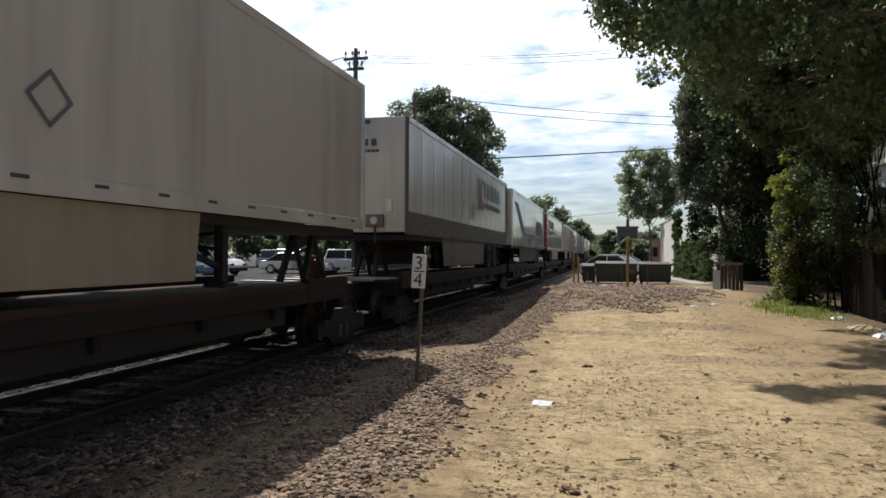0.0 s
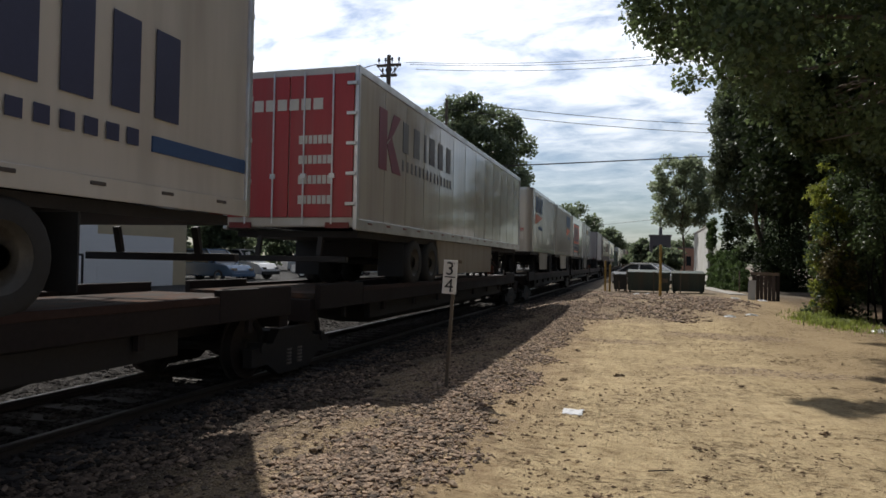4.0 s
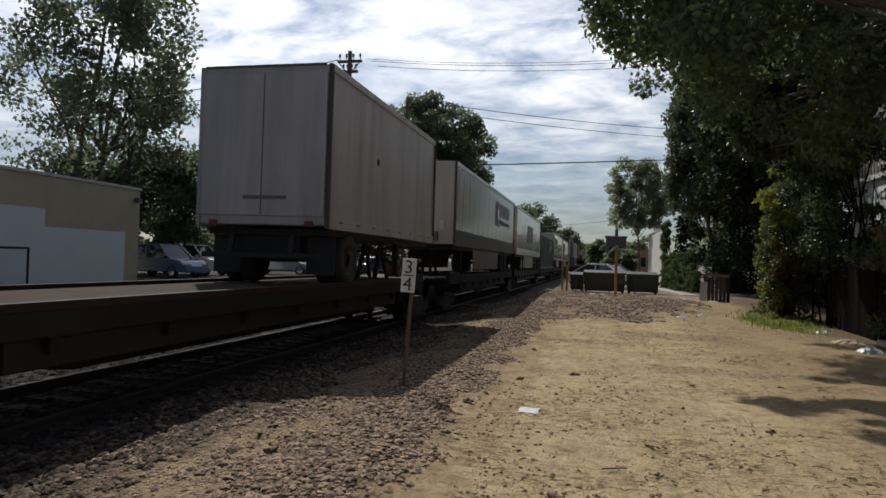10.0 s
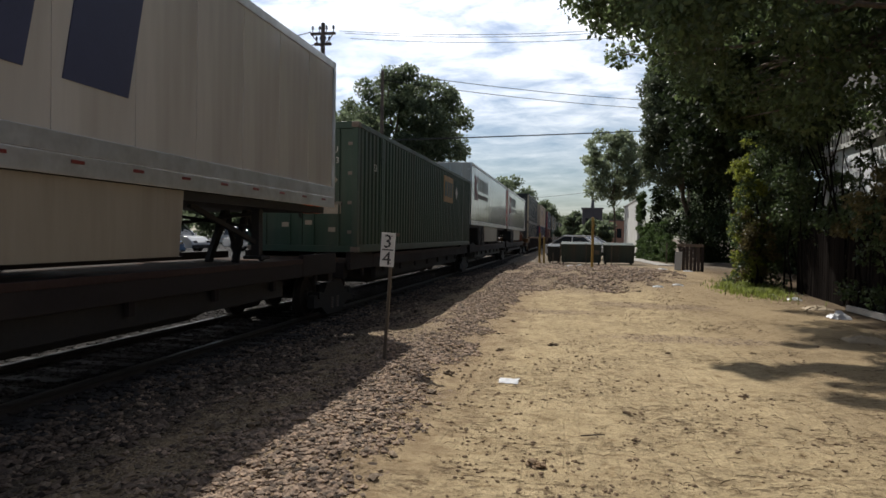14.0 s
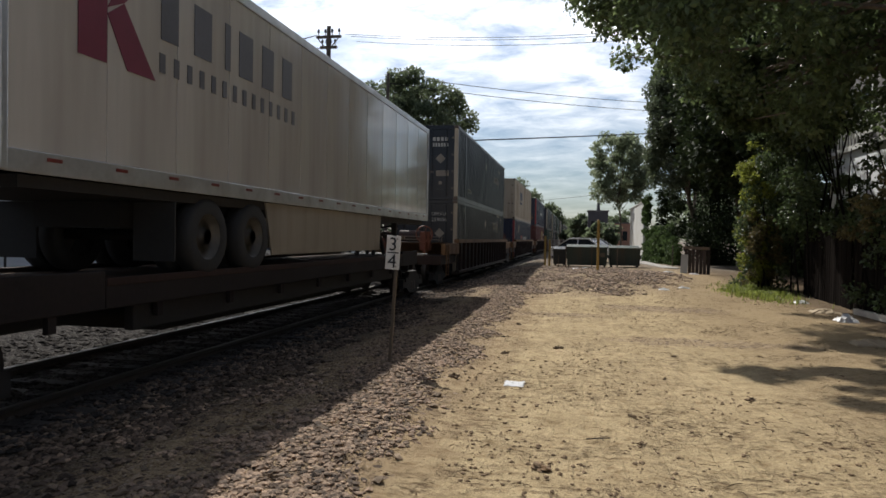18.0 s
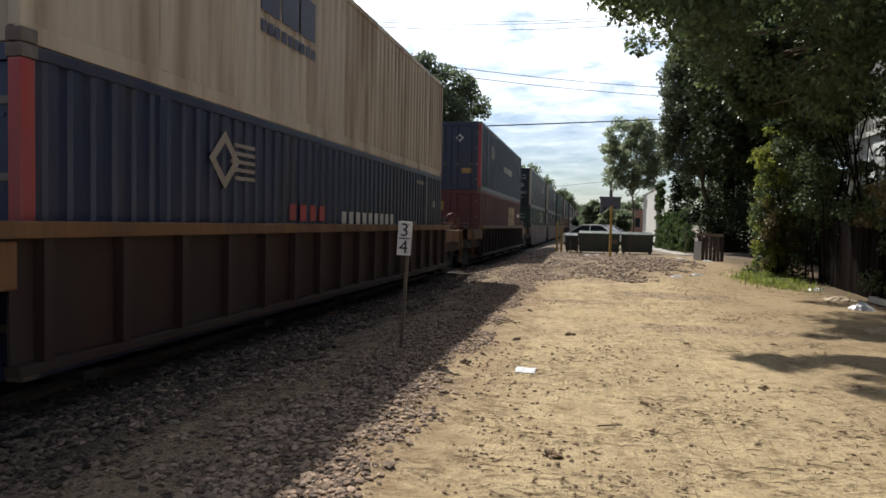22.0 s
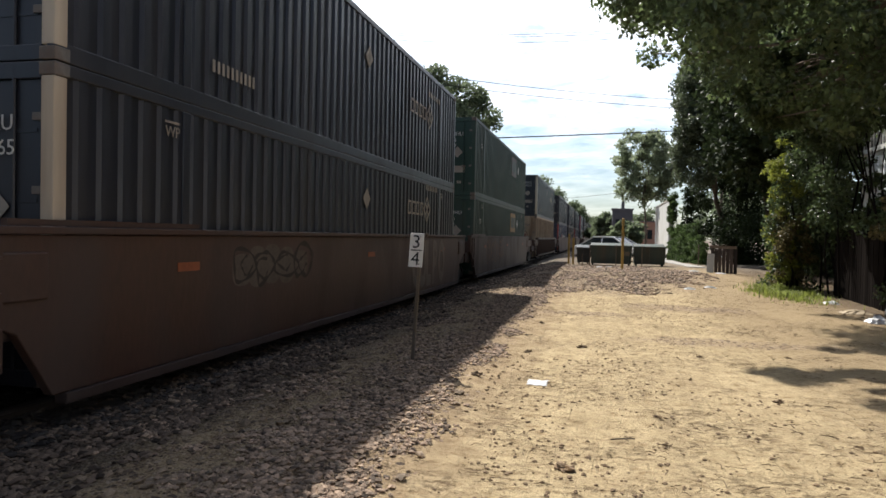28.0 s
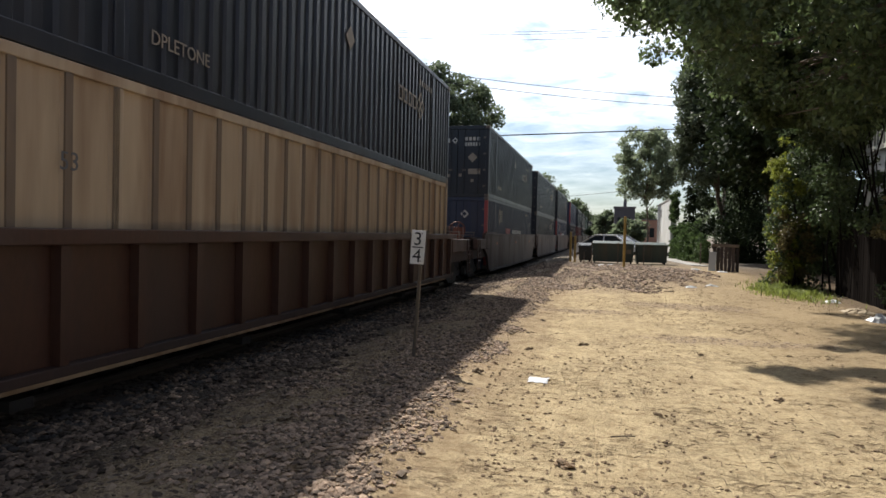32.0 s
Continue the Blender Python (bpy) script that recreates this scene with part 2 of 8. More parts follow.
V = (1, 1, 0.12)       # streaks that run down a wall
GRIME = (0.16, 0.13, 0.10)
M = dict(
    white=mat("white_trailer_paint", (0.52, 0.495, 0.45), 0.09, var=0.07, scale=0.8, fine=7, bump=0.02, grime=GRIME, amount=0.36, stretch=V, spec=0.7, coat=0.3),
    white2=mat("dull_white_paint", (0.46, 0.43, 0.38), 0.13, var=0.09, scale=0.7, fine=6, bump=0.03, grime=GRIME, amount=0.4, stretch=V),
    cream=mat("cream_paint", (0.53, 0.445, 0.335), 0.5, var=0.12, scale=1.2, fine=9, bump=0.03, grime=(0.19, 0.11, 0.06), amount=0.75, stretch=V),
    cream2=mat("rust_streaked_cream_paint", (0.44, 0.335, 0.225), 0.55, var=0.15, scale=1.1, fine=9, bump=0.04, grime=(0.17, 0.085, 0.04), amount=0.85, stretch=V),
    grey=mat("grey_trailer_paint", (0.17, 0.17, 0.18), 0.25, var=0.08, scale=1.2, fine=9, bump=0.03, grime=GRIME, amount=0.5, stretch=V),
    silver=mat("dull_silver_paint", (0.44, 0.415, 0.415), 0.38, var=0.08, scale=1.2, fine=9, bump=0.03, grime=GRIME, amount=0.5, stretch=V),
    alu=mat("brushed_aluminium", (0.62, 0.62, 0.62), 0.35, 0.85, var=0.12, bump=0.05, grime=GRIME, amount=0.3),
    pink=mat("pale_pink_paint", (0.60, 0.34, 0.32), 0.45, var=0.08, grime=GRIME, amount=0.3, stretch=V, bump=0.03),
    reddoor=mat("red_paint", (0.36, 0.035, 0.04), 0.4, var=0.1, grime=GRIME, amount=0.35, stretch=V, bump=0.03),
    skirt=mat("beige_skirt_panel", (0.29, 0.25, 0.195), 0.45, var=0.08, grime=GRIME, amount=0.5, stretch=V, bump=0.03),
    navy=mat("navy_container_paint", (0.0135, 0.0155, 0.0235), 0.36, var=0.2, grime=(0.05, 0.042, 0.036), amount=0.3, stretch=V, bump=0.05),
    blue=mat("blue_container_paint", (0.016, 0.025, 0.060), 0.4, var=0.2, grime=(0.08, 0.07, 0.06), amount=0.35, stretch=V, bump=0.05),
    green=mat("green_container_paint", (0.013, 0.042, 0.026), 0.48, var=0.2, grime=(0.10, 0.09, 0.07), amount=0.35, stretch=V, bump=0.05),
    maroon=mat("maroon_container_paint", (0.115, 0.024, 0.023), 0.55, var=0.2, grime=(0.08, 0.05, 0.04), amount=0.4, stretch=V, bump=0.05),
    steel=mat("weathered_steel", (0.18, 0.16, 0.14), 0.6, 0.4, var=0.3, grime=(0.14, 0.07, 0.04), amount=0.6),
    sill=mat("faded_yellow_brown_steel", (0.17, 0.082, 0.03), 0.65, var=0.25, scale=0.9, grime=(0.07, 0.045, 0.03), amount=0.75, stretch=V, bump=0.1),
    rust=mat("rusty_red_steel", (0.054, 0.0225, 0.0138), 0.5, var=0.3, scale=0.7, grime=(0.06, 0.04, 0.03), amount=0.7, stretch=(1, 1, 0.4), bump=0.15),
    rust2=mat("sooty_red_brown_steel", (0.036, 0.0175, 0.013), 0.7, var=0.3, scale=0.7, grime=(0.04, 0.03, 0.025), amount=0.75, stretch=(1, 1, 0.4), bump=0.15),
    rust3=mat("orange_red_brake_paint", (0.17, 0.052, 0.028), 0.6, var=0.3, grime=(0.08, 0.05, 0.035), amount=0.5),
    deck=mat("worn_steel_deck", (0.05, 0.042, 0.037), 0.9, 0.0, spec=0.1, var=0.3, grime=(0.16, 0.08, 0.05), amount=0.6, bump=0.1),
    plate=mat("pale_walkway_steel", (0.34, 0.33, 0.31), 0.55, 0.3, var=0.2, grime=GRIME, amount=0.5),
    black=mat("black_greasy_steel", (0.018, 0.016, 0.015), 0.7, 0.1, var=0.3, bump=0.2),
    rubber=mat("tyre_rubber", (0.025, 0.025, 0.025), 0.8, var=0.2, bump=0.1),
    wheel=mat("rail_wheel_steel", (0.026, 0.021, 0.019), 0.65, 0.2, var=0.3),
    rail=mat("rail_steel", (0.035, 0.027, 0.022), 0.7, 0.1, var=0.2),
    railhead=mat("polished_rail_head", (0.12, 0.11, 0.10), 0.45, 0.9, var=0.08, bump=0.02),
    tie=mat("creosoted_tie", (0.032, 0.026, 0.022), 0.85, var=0.35, stretch=(0.3, 1, 1), per=0.25, bump=0.4),
    ink=mat("dark_blue_lettering", (0.035, 0.04, 0.085), 0.5, var=0.1, bump=0),
    inkgrey=mat("grey_lettering", (0.10, 0.10, 0.11), 0.5, var=0.1, bump=0),
    burg=mat("burgundy_emblem", (0.15, 0.02, 0.042), 0.5, var=0.1, bump=0),
    orange=mat("orange_emblem", (0.62, 0.11, 0.03), 0.5, var=0.1, bump=0),
    dullorange=mat("dull_orange_reflector", (0.26, 0.065, 0.02), 0.5, var=0.3, scale=6, bump=0),
    amber=mat("amber_emblem", (0.33, 0.19, 0.06), 0.6, var=0.3, bump=0),
    bluestripe=mat("blue_stripe", (0.03, 0.07, 0.17), 0.5, var=0.1, bump=0),
    oldpaint=mat("dull_cream_lettering", (0.30, 0.255, 0.205), 0.6, var=0.2, scale=4, bump=0),
    paint=mat("white_lettering", (0.55, 0.53, 0.49), 0.5, var=0.12, bump=0),
    graf4=mat("tan_graffiti_fill", (0.105, 0.08, 0.058), 0.7, var=0.3, scale=4, bump=0),
    graf5=mat("dark_graffiti_outline", (0.03, 0.019, 0.014), 0.7, var=0.3, scale=4, bump=0),
    graf6=mat("pale_grey_graffiti", (0.15, 0.122, 0.098), 0.7, var=0.35, scale=3, bump=0),
    graf3=mat("orange_brown_graffiti", (0.20, 0.105, 0.055), 0.7, var=0.3, scale=4, bump=0),
    graf2=mat("faded_graffiti", (0.115, 0.10, 0.085), 0.7, var=0.3, scale=4, bump=0),
    grafgreen=mat("green_graffiti", (0.05, 0.14, 0.08), 0.7, var=0.3, scale=4, bump=0),
    graf=mat("pale_graffiti", (0.17, 0.14, 0.105), 0.7, var=0.3, scale=4, bump=0),
    red=mat("red_lens", (0.16, 0.02, 0.015), 0.3, var=0.1, bump=0),
    bark=mat("bark", (0.11, 0.085, 0.065), 0.9, var=0.35, scale=3, stretch=(1, 1, 0.3), bump=0.6),
    pole=mat("weathered_pole_wood", (0.13, 0.10, 0.08), 0.85, var=0.3, scale=3, stretch=(1, 1, 0.1), bump=0.3),
    # near black: the shade on fences and vine stems is in the colour
    board=mat("shade_dark_wood", (0.014, 0.012, 0.011), 1.0, spec=0.0, var=0.3, stretch=(1, 1, 0.1), per=0.3, bump=0.3),
    oldboard=mat("weathered_brown_boards", (0.060, 0.047, 0.041), 0.9, spec=0.2, var=0.3, stretch=(1, 1, 0.1), per=0.5, bump=0.3),
    postdirty=mat("dirty_corner_post", (0.04, 0.034, 0.032), 0.6, var=0.4, grime=(0.14, 0.12, 0.11), amount=0.5, stretch=V),
    # haze over the street tree put into a paler leaf
    leafpale=mat("haze_pale_tree_leaves", (0.24, 0.28, 0.18), 0.4, spec=0.5, var=0.2, leaf=0.75, per=-0.35, bump=0),
    # lighter grey-green leaf with the sunlight of the tree's rim in it
    leafrim=mat("lit_rim_leaves", (0.105, 0.13, 0.075), 0.4, spec=0.45, var=0.2, leaf=0.45, per=-0.4, bump=0),
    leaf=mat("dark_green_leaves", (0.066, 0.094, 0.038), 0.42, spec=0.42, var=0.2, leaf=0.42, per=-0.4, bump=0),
    # dark green leaf darkened again to stand in for the hollow's shade
    leafshaded=mat("shade_painted_leaves", (0.032, 0.046, 0.02), 0.6, spec=0.12, var=0.2, leaf=0.25, per=-0.4, bump=0),
    leafnear=mat("overhanging_leaves", (0.105, 0.14, 0.058), 0.36, spec=0.5, var=0.2, leaf=0.55, per=-0.45, bump=0),
    # sunlight on the vines put into a bright yellow-green leaf
    leafy=mat("sun_tinted_vine_leaves", (0.21, 0.235, 0.045), 0.5, spec=0.3, var=0.2, leaf=0.5, per=-0.45, bump=0),
    leafdry=mat("half_dry_vine_leaves", (0.135, 0.115, 0.05), 0.5, spec=0.35, var=0.25, leaf=0.4, per=-0.5, bump=0),
    ivy=mat("ivy_leaves", (0.085, 0.13, 0.045), 0.6, spec=0.25, var=0.2, leaf=0.35, per=-0.4, bump=0),
    # distant leaves lightened to carry the haze before them
    leaffar=mat("hazed_far_tree_leaves", (0.145, 0.178, 0.105), 0.42, spec=0.4, var=0.2, leaf=0.7, per=-0.35, bump=0),
    grass=mat("grass_blades", (0.23, 0.27, 0.06), 0.5, var=0.25, leaf=0.5, per=-0.55, bump=0),
    stucco=mat("beige_stucco", (0.47, 0.40, 0.275), 0.85, var=0.08, scale=0.5, fine=30, bump=0.3, grime=(0.3, 0.25, 0.18), amount=0.3),
    patch=mat("white_wall_paint", (0.70, 0.72, 0.74), 0.8, var=0.05, scale=0.6, bump=0.15),
    whitewall=mat("white_rendered_wall", (0.52, 0.52, 0.50), 0.8, var=0.07, scale=0.5, bump=0.2, grime=(0.4, 0.38, 0.33), amount=0.4),
    roofing=mat("grey_roofing", (0.16, 0.15, 0.15), 0.85, var=0.2, bump=0.2),
    brown=mat("brown_far_wall", (0.10, 0.095, 0.105), 0.85, var=0.15, bump=0.1),
    tan=mat("salmon_far_wall", (0.45, 0.25, 0.18), 0.85, var=0.15, bump=0.1),
    bin=mat("green_dumpster_paint", (0.045, 0.066, 0.052), 0.5, var=0.25, grime=(0.12, 0.08, 0.05), amount=0.5, stretch=V, bump=0.1),
    bindark=mat("black_plastic_bin", (0.03, 0.032, 0.032), 0.5, var=0.2, bump=0.1),
    yellow=mat("faded_yellow_post_paint", (0.42, 0.28, 0.075), 0.6, var=0.2, grime=(0.25, 0.18, 0.08), amount=0.5, bump=0.1),
    galv=mat("galvanised_post", (0.13, 0.105, 0.08), 0.6, 0.3, var=0.2, grime=(0.22, 0.15, 0.09), amount=0.5, stretch=V),
    sign=mat("white_sign_face", (0.80, 0.79, 0.76), 0.45, var=0.05, grime=(0.45, 0.40, 0.33), amount=0.3, bump=0.02),
    signink=mat("black_sign_ink", (0.02, 0.02, 0.02), 0.5, var=0.1, bump=0),
    glass=mat("car_glass", (0.03, 0.035, 0.04), 0.06, var=0.0, bump=0, spec=0.8),
    carwhite=mat("white_car_paint", (0.78, 0.78, 0.78), 0.2, var=0.03, bump=0, coat=0.6),
    carsilver=mat("silver_car_paint", (0.42, 0.43, 0.45), 0.25, 0.6, var=0.05, bump=0, coat=0.6),
    cardark=mat("dark_car_paint", (0.05, 0.06, 0.08), 0.2, var=0.05, bump=0, coat=0.6),
    carblue=mat("blue_car_paint", (0.06, 0.13, 0.24), 0.22, var=0.05, bump=0, coat=0.6),
    chrome=mat("chrome", (0.7, 0.7, 0.7), 0.15, 1.0, var=0.02, bump=0),
    plastic=mat("white_plastic", (0.80, 0.80, 0.80), 0.4, var=0.06, scale=8, bump=0.05, leaf=0.15),
    cardboard=mat("crumpled_card", (0.42, 0.33, 0.22), 0.8, var=0.2, scale=8, bump=0.1),
    stone=mat("ballast_stone", (0.27, 0.19, 0.13), 0.85, var=0.3, scale=14, fine=60, per=-0.75, bump=0.4),
    straw=mat("dry_straw", (0.16, 0.11, 0.065), 0.9, var=0.2, per=-0.5, bump=0),
    stone1=mat("loose_stone", (0.265, 0.195, 0.13), 0.85, var=0.25, scale=20, fine=60, per=0.4, bump=0.4),
    clod=mat("earth_clod", (0.20, 0.138, 0.083), 0.95, var=0.3, scale=15, per=0.3, bump=0.6),
    ballast=mat("grey_crushed_ballast", (0.125, 0.092, 0.068), 0.9, spec=0.2, var=0.25, scale=14, fine=60, per=-0.75, bump=0.4),
    # bed stones darkened for the shade beneath the train
    bedstone=mat("oily_shaded_ballast_stone", (0.05, 0.044, 0.04), 0.95, spec=0.15, var=0.25, scale=20, fine=60, per=-0.5, bump=0.4),
    skirt2=mat("dusty_brown_skirt_panel", (0.105, 0.085, 0.066), 0.5, var=0.1, grime=GRIME, amount=0.5, stretch=V, bump=0.03),
    skirt3=mat("sooty_skirt_panel", (0.05, 0.043, 0.036), 0.55, var=0.2, grime=(0.09, 0.075, 0.06), amount=0.5, stretch=V, bump=0.03),
    edge=mat("rust_red_sill_edge", (0.036, 0.019, 0.015), 0.75, var=0.35, scale=2, spec=0.25, bump=0.1),
    flat=mat("sooty_flat_car_steel", (0.019, 0.014, 0.013), 0.75, var=0.3, scale=0.7, grime=(0.035, 0.028, 0.024), amount=0.7, spec=0.25, bump=0.1),
    slot=mat("dark_rail_slot", (0.06, 0.05, 0.045), 0.6, var=0.2, bump=0),
    dustreflect=mat("dusty_panel_and_reflection", (0.058, 0.048, 0.044), 0.55, var=0.15, grime=(0.15, 0.12, 0.10), amount=0.4, stretch=V, bump=0.03),
    rimdark=mat("dirty_steel_rim", (0.10, 0.09, 0.075), 0.5, 0.3, var=0.25),
    postdark=mat("brown_side_post", (0.17, 0.12, 0.08), 0.6, var=0.2, grime=(0.07, 0.05, 0.04), amount=0.5, stretch=V),
    wire=mat("black_cable", (0.02, 0.02, 0.022), 0.6, var=0.1, bump=0),
    concrete=mat("concrete", (0.36, 0.34, 0.31), 0.85, var=0.15, bump=0.3),
)


# ---------------------------------------------------------------- mesh helpers
class Geo:
    """Collects verts and faces of one part."""

    def __init__(self):
        self.v, self.f = [], []

    def add(self, v, f):
        k = len(self.v)
        self.v += [tuple(p) for p in v]
        self.f += [tuple(i + k for i in q) for q in f]
        return self

    def box(self, x0, x1, y0, y1, z0, z1):
        return self.hexa([(x0, y0, z0), (x1, y0, z0), (x1, y1, z0), (x0, y1, z0), (x0, y0, z1), (x1, y0, z1), (x1, y1, z1), (x0, y1, z1)])

    def hexa(self, p):
        return self.add(p, [(0, 3, 2, 1), (4, 5, 6, 7), (0, 1, 5, 4), (1, 2, 6, 5), (2, 3, 7, 6), (3, 0, 4, 7)])

    def rod(self, a, b, r, seg=8, r2=None):
        a, b = Vector(a), Vector(b)
        q = (b - a).to_track_quat("Z", "Y")
        r2 = r if r2 is None else r2
        ring = [Vector((math.cos(2 * math.pi * i / seg), math.sin(2 * math.pi * i / seg), 0)) for i in range(seg)]
        v = [a + q @ (p * r) for p in ring] + [b + q @ (p * r2) for p in ring]
        f = [(i, (i + 1) % seg, seg + (i + 1) % seg, seg + i) for i in range(seg)]
        return self.add(v, f + [tuple(range(seg - 1, -1, -1)), tuple(range(seg, 2 * seg))])

    def bar(self, a, b, w, h):
        """A square bar from a to b."""
        a, b = Vector(a), Vector(b)
        q = (b - a).to_track_quat("Z", "Y")
        c = [Vector((sx * w / 2, sy * h / 2, 0)) for sx, sy in ((-1, -1), (1, -1), (1, 1), (-1, 1))]
        return self.hexa([a + q @ p for p in c] + [b + q @ p for p in c])

    def ring(self, c, axis, r, t, seg=20, tube=6):
        c = Vector(c)
        q = Vector(axis).to_track_quat("Z", "Y")
        v, f = [], []
        for i in range(seg):
            a = 2 * math.pi * i / seg
            for j in range(tube):
                b = 2 * math.pi * j / tube
                v.append(c + q @ Vector(((r + t * math.cos(b)) * math.cos(a), (r + t * math.cos(b)) * math.sin(a), t * math.sin(b))))
                f.append((i * tube + j, ((i + 1) % seg) * tube + j, ((i + 1) % seg) * tube + (j + 1) % tube, i * tube + (j + 1) % tube))
        return self.add(v, f)

    def lathe(self, c, axis, prof, seg=20):
        """Profile of (radius, along) turned about axis through c."""
        c = Vector(c)
        q = Vector(axis).to_track_quat("Z", "Y")
        v, f, k = [], [], len(prof)
        for i in range(seg):
            a = 2 * math.pi * i / seg
            v += [c + q @ Vector((r * math.cos(a), r * math.sin(a), h)) for r, h in prof]
            f += [(i * k + j, ((i + 1) % seg) * k + j, ((i + 1) % seg) * k + j + 1, i * k + j + 1) for j in range(k - 1)]
        return self.add(v, f)

    def prism(self, outline, x0, x1):
        """An outline in (y, z), given a width from x0 to x1."""
        k = len(outline)
        v = [(x0, y, z) for y, z in outline] + [(x1, y, z) for y, z in outline]
        return self.add(v, [tuple(range(k)), tuple(range(2 * k - 1, k - 1, -1))] + [(i, i + k, (i + 1) % k + k, (i + 1) % k) for i in range(k)])

    def tube(self, pts, radii, seg=6):
        """One skin along a line of points."""
        pts = [Vector(p) for p in pts]
        v, f = [], []
        for i, (p, r) in enumerate(zip(pts, radii)):
            d = (pts[min(i + 1, len(pts) - 1)] - pts[max(i - 1, 0)]).normalized()
            s = d.cross(Vector((0.31, 0.22, 0.93)) if abs(d.z) < 0.8 else Vector((0.9, 0.3, 0.1))).normalized()
            w = d.cross(s)
            v += [p + (s * math.cos(2 * math.pi * k / seg) + w * math.sin(2 * math.pi * k / seg)) * r for k in range(seg)]
        for i in range(len(pts) - 1):
            f += [(i * seg + k, i * seg + (k + 1) % seg, (i + 1) * seg + (k + 1) % seg, (i + 1) * seg + k) for k in range(seg)]
        f += [tuple(range(seg - 1, -1, -1)), tuple(range((len(pts) - 1) * seg, len(pts) * seg))]
        return self.add(v, f)

    def each(self, name, material, parent, label=""):
        """Every eight-cornered block as a part of its own."""
        for k in range(0, len(self.v), 8):
            Geo().hexa(self.v[k:k + 8]).make(name, material, parent, label)

    def make(self, name, material, parent=None, label="", bevel=0.0, smooth=False):
        me = bpy.data.meshes.new(name)
        me.from_pydata(self.v, [], self.f)
        bm = bmesh.new()
        bm.from_mesh(me)
        bmesh.ops.recalc_face_normals(bm, faces=bm.faces)
        if bevel:
            bmesh.ops.bevel(bm, geom=bm.edges[:], offset=bevel, segments=2, affect="EDGES", profile=0.5, clamp_overlap=True)
        if smooth:
            for face in bm.faces:
                face.smooth = True
        bm.to_mesh(me)
        bm.free()
        me.materials.append(material)
        ob = new(name, me)
        if parent:
            ob.parent = parent
        if label:
            ob["label"] = label
        return ob


def mesh_np(name, v, f, material, parent=None, flat=True):
    """One mesh from arrays of verts and equal-sided faces."""
    me = bpy.data.meshes.new(name)
    v, f = np.asarray(v, float), np.asarray(f, int)
    me.vertices.add(len(v)); me.vertices.foreach_set("co", v.ravel())
    me.loops.add(f.size); me.loops.foreach_set("vertex_index", f.ravel())
    me.polygons.add(len(f)); me.polygons.foreach_set("loop_start", np.arange(0, f.size, f.shape[1]))
    me.polygons.foreach_set("loop_total", np.full(len(f), f.shape[1]))
    me.polygons.foreach_set("use_smooth", np.full(len(f), not flat))
    me.update(calc_edges=True)
    me.materials.append(material)
    ob = new(name, me)
    if parent:
        ob.parent = parent
    return ob


def root(name, label, category, group="", at=(0, 0, 0), turn=0, kind=""):
    e = new(name)
    e.matrix_world = pose(*at, 0, 0, turn)
    return tagged(e, label, category, group, kind)


def words(text, size, material, parent, m, name="lettering", label="", bold=0.0):
    """Raised lettering in the built-in font; m is its pose on the parent, the text running along local x."""
    c = bpy.data.curves.new(name, "FONT")
    c.body, c.size, c.extrude, c.resolution_u, c.offset = text, size, 0.002, 2, bold
    tmp = new(name, c)
    me = bpy.data.meshes.new_from_object(tmp.evaluated_get(bpy.context.evaluated_depsgraph_get()))
    bpy.data.objects.remove(tmp)
    bm = bmesh.new()
    bm.from_mesh(me)
    bmesh.ops.remove_doubles(bm, verts=bm.verts, dist=1e-5)
    bm.to_mesh(me)
    bm.free()
    me.materials.clear()
    me.materials.append(material)
    ob = new(name, me)
    ob.parent, ob.matrix_basis = parent, m
    if label:
        ob["label"] = label
    return ob


SIDE = 1.295            # half a trailer's or container's width
NEAR = pose(0, 0, 0, 90, 0, 90)        # text that runs along +y on a face that looks to +x
FACE = pose(0, 0, 0, 90, 0, 0)         # text that runs along +x on a face that looks to -y


def bars(n, y0, y1, z0, z1, x=SIDE + 0.012, gap=0.22, thick=0.006, geo=None):
    """A row of plain blocks in place of letters, on the near side."""
    g = geo or Geo()
    w = (y1 - y0) / n
    for i in range(n):
        g.box(x - thick, x, y0 + i * w, y0 + (i + 1 - gap) * w, z0, z1)
    return g


def face_bars(n, x0, x1, z0, z1, y, gap=0.22, geo=None):
    g = geo or Geo()
    w = (x1 - x0) / n
    for i in range(n):
        g.box(x0 + i * w, x0 + (i + 1 - gap) * w, y - 0.006, y, z0, z1)
    return g


def diamond(c, r, t=0.006, side="x", geo=None, hole=0.0):
    g = geo or Geo()
    x, y, z = c
    pts = [(-r, 0), (0, -r), (r, 0), (0, r)]
    if side == "x":
        P = lambda a, b, d: (x + d, y + a, z + b)
    else:
        P = lambda a, b, d: (x + a, y - d, z + b)
    if hole:
        for i in range(4):
            (a, b), (c2, d2) = pts[i], pts[(i + 1) % 4]
            q = [(a, b), (c2, d2), (c2 * hole, d2 * hole), (a * hole, b * hole)]
            g.hexa([P(u, w, 0) for u, w in q] + [P(u, w, t) for u, w in q])
    else:
        g.hexa([P(a, b, 0) for a, b in pts] + [P(a, b, t) for a, b in pts])
    return g


# ---------------------------------------------------------------- the train
TX = -6.0               # centre line of the track
RAIL = -0.06            # top of the rail
DECK = 1.06             # top of a flat car's deck
MOVERS = []


def travelled(t):
    """How far the train has come after t seconds."""
    q = t / 16
    return 169.67 * q - 4.816 * q ** 2 + 7.608 * q ** 3 - 2.081 * q ** 4


def rolling(name, label, category, group, u):
    e = root(name, label, category, group, (TX, u, 0))
    MOVERS.append((e, u))
    return e


SHARED = {}


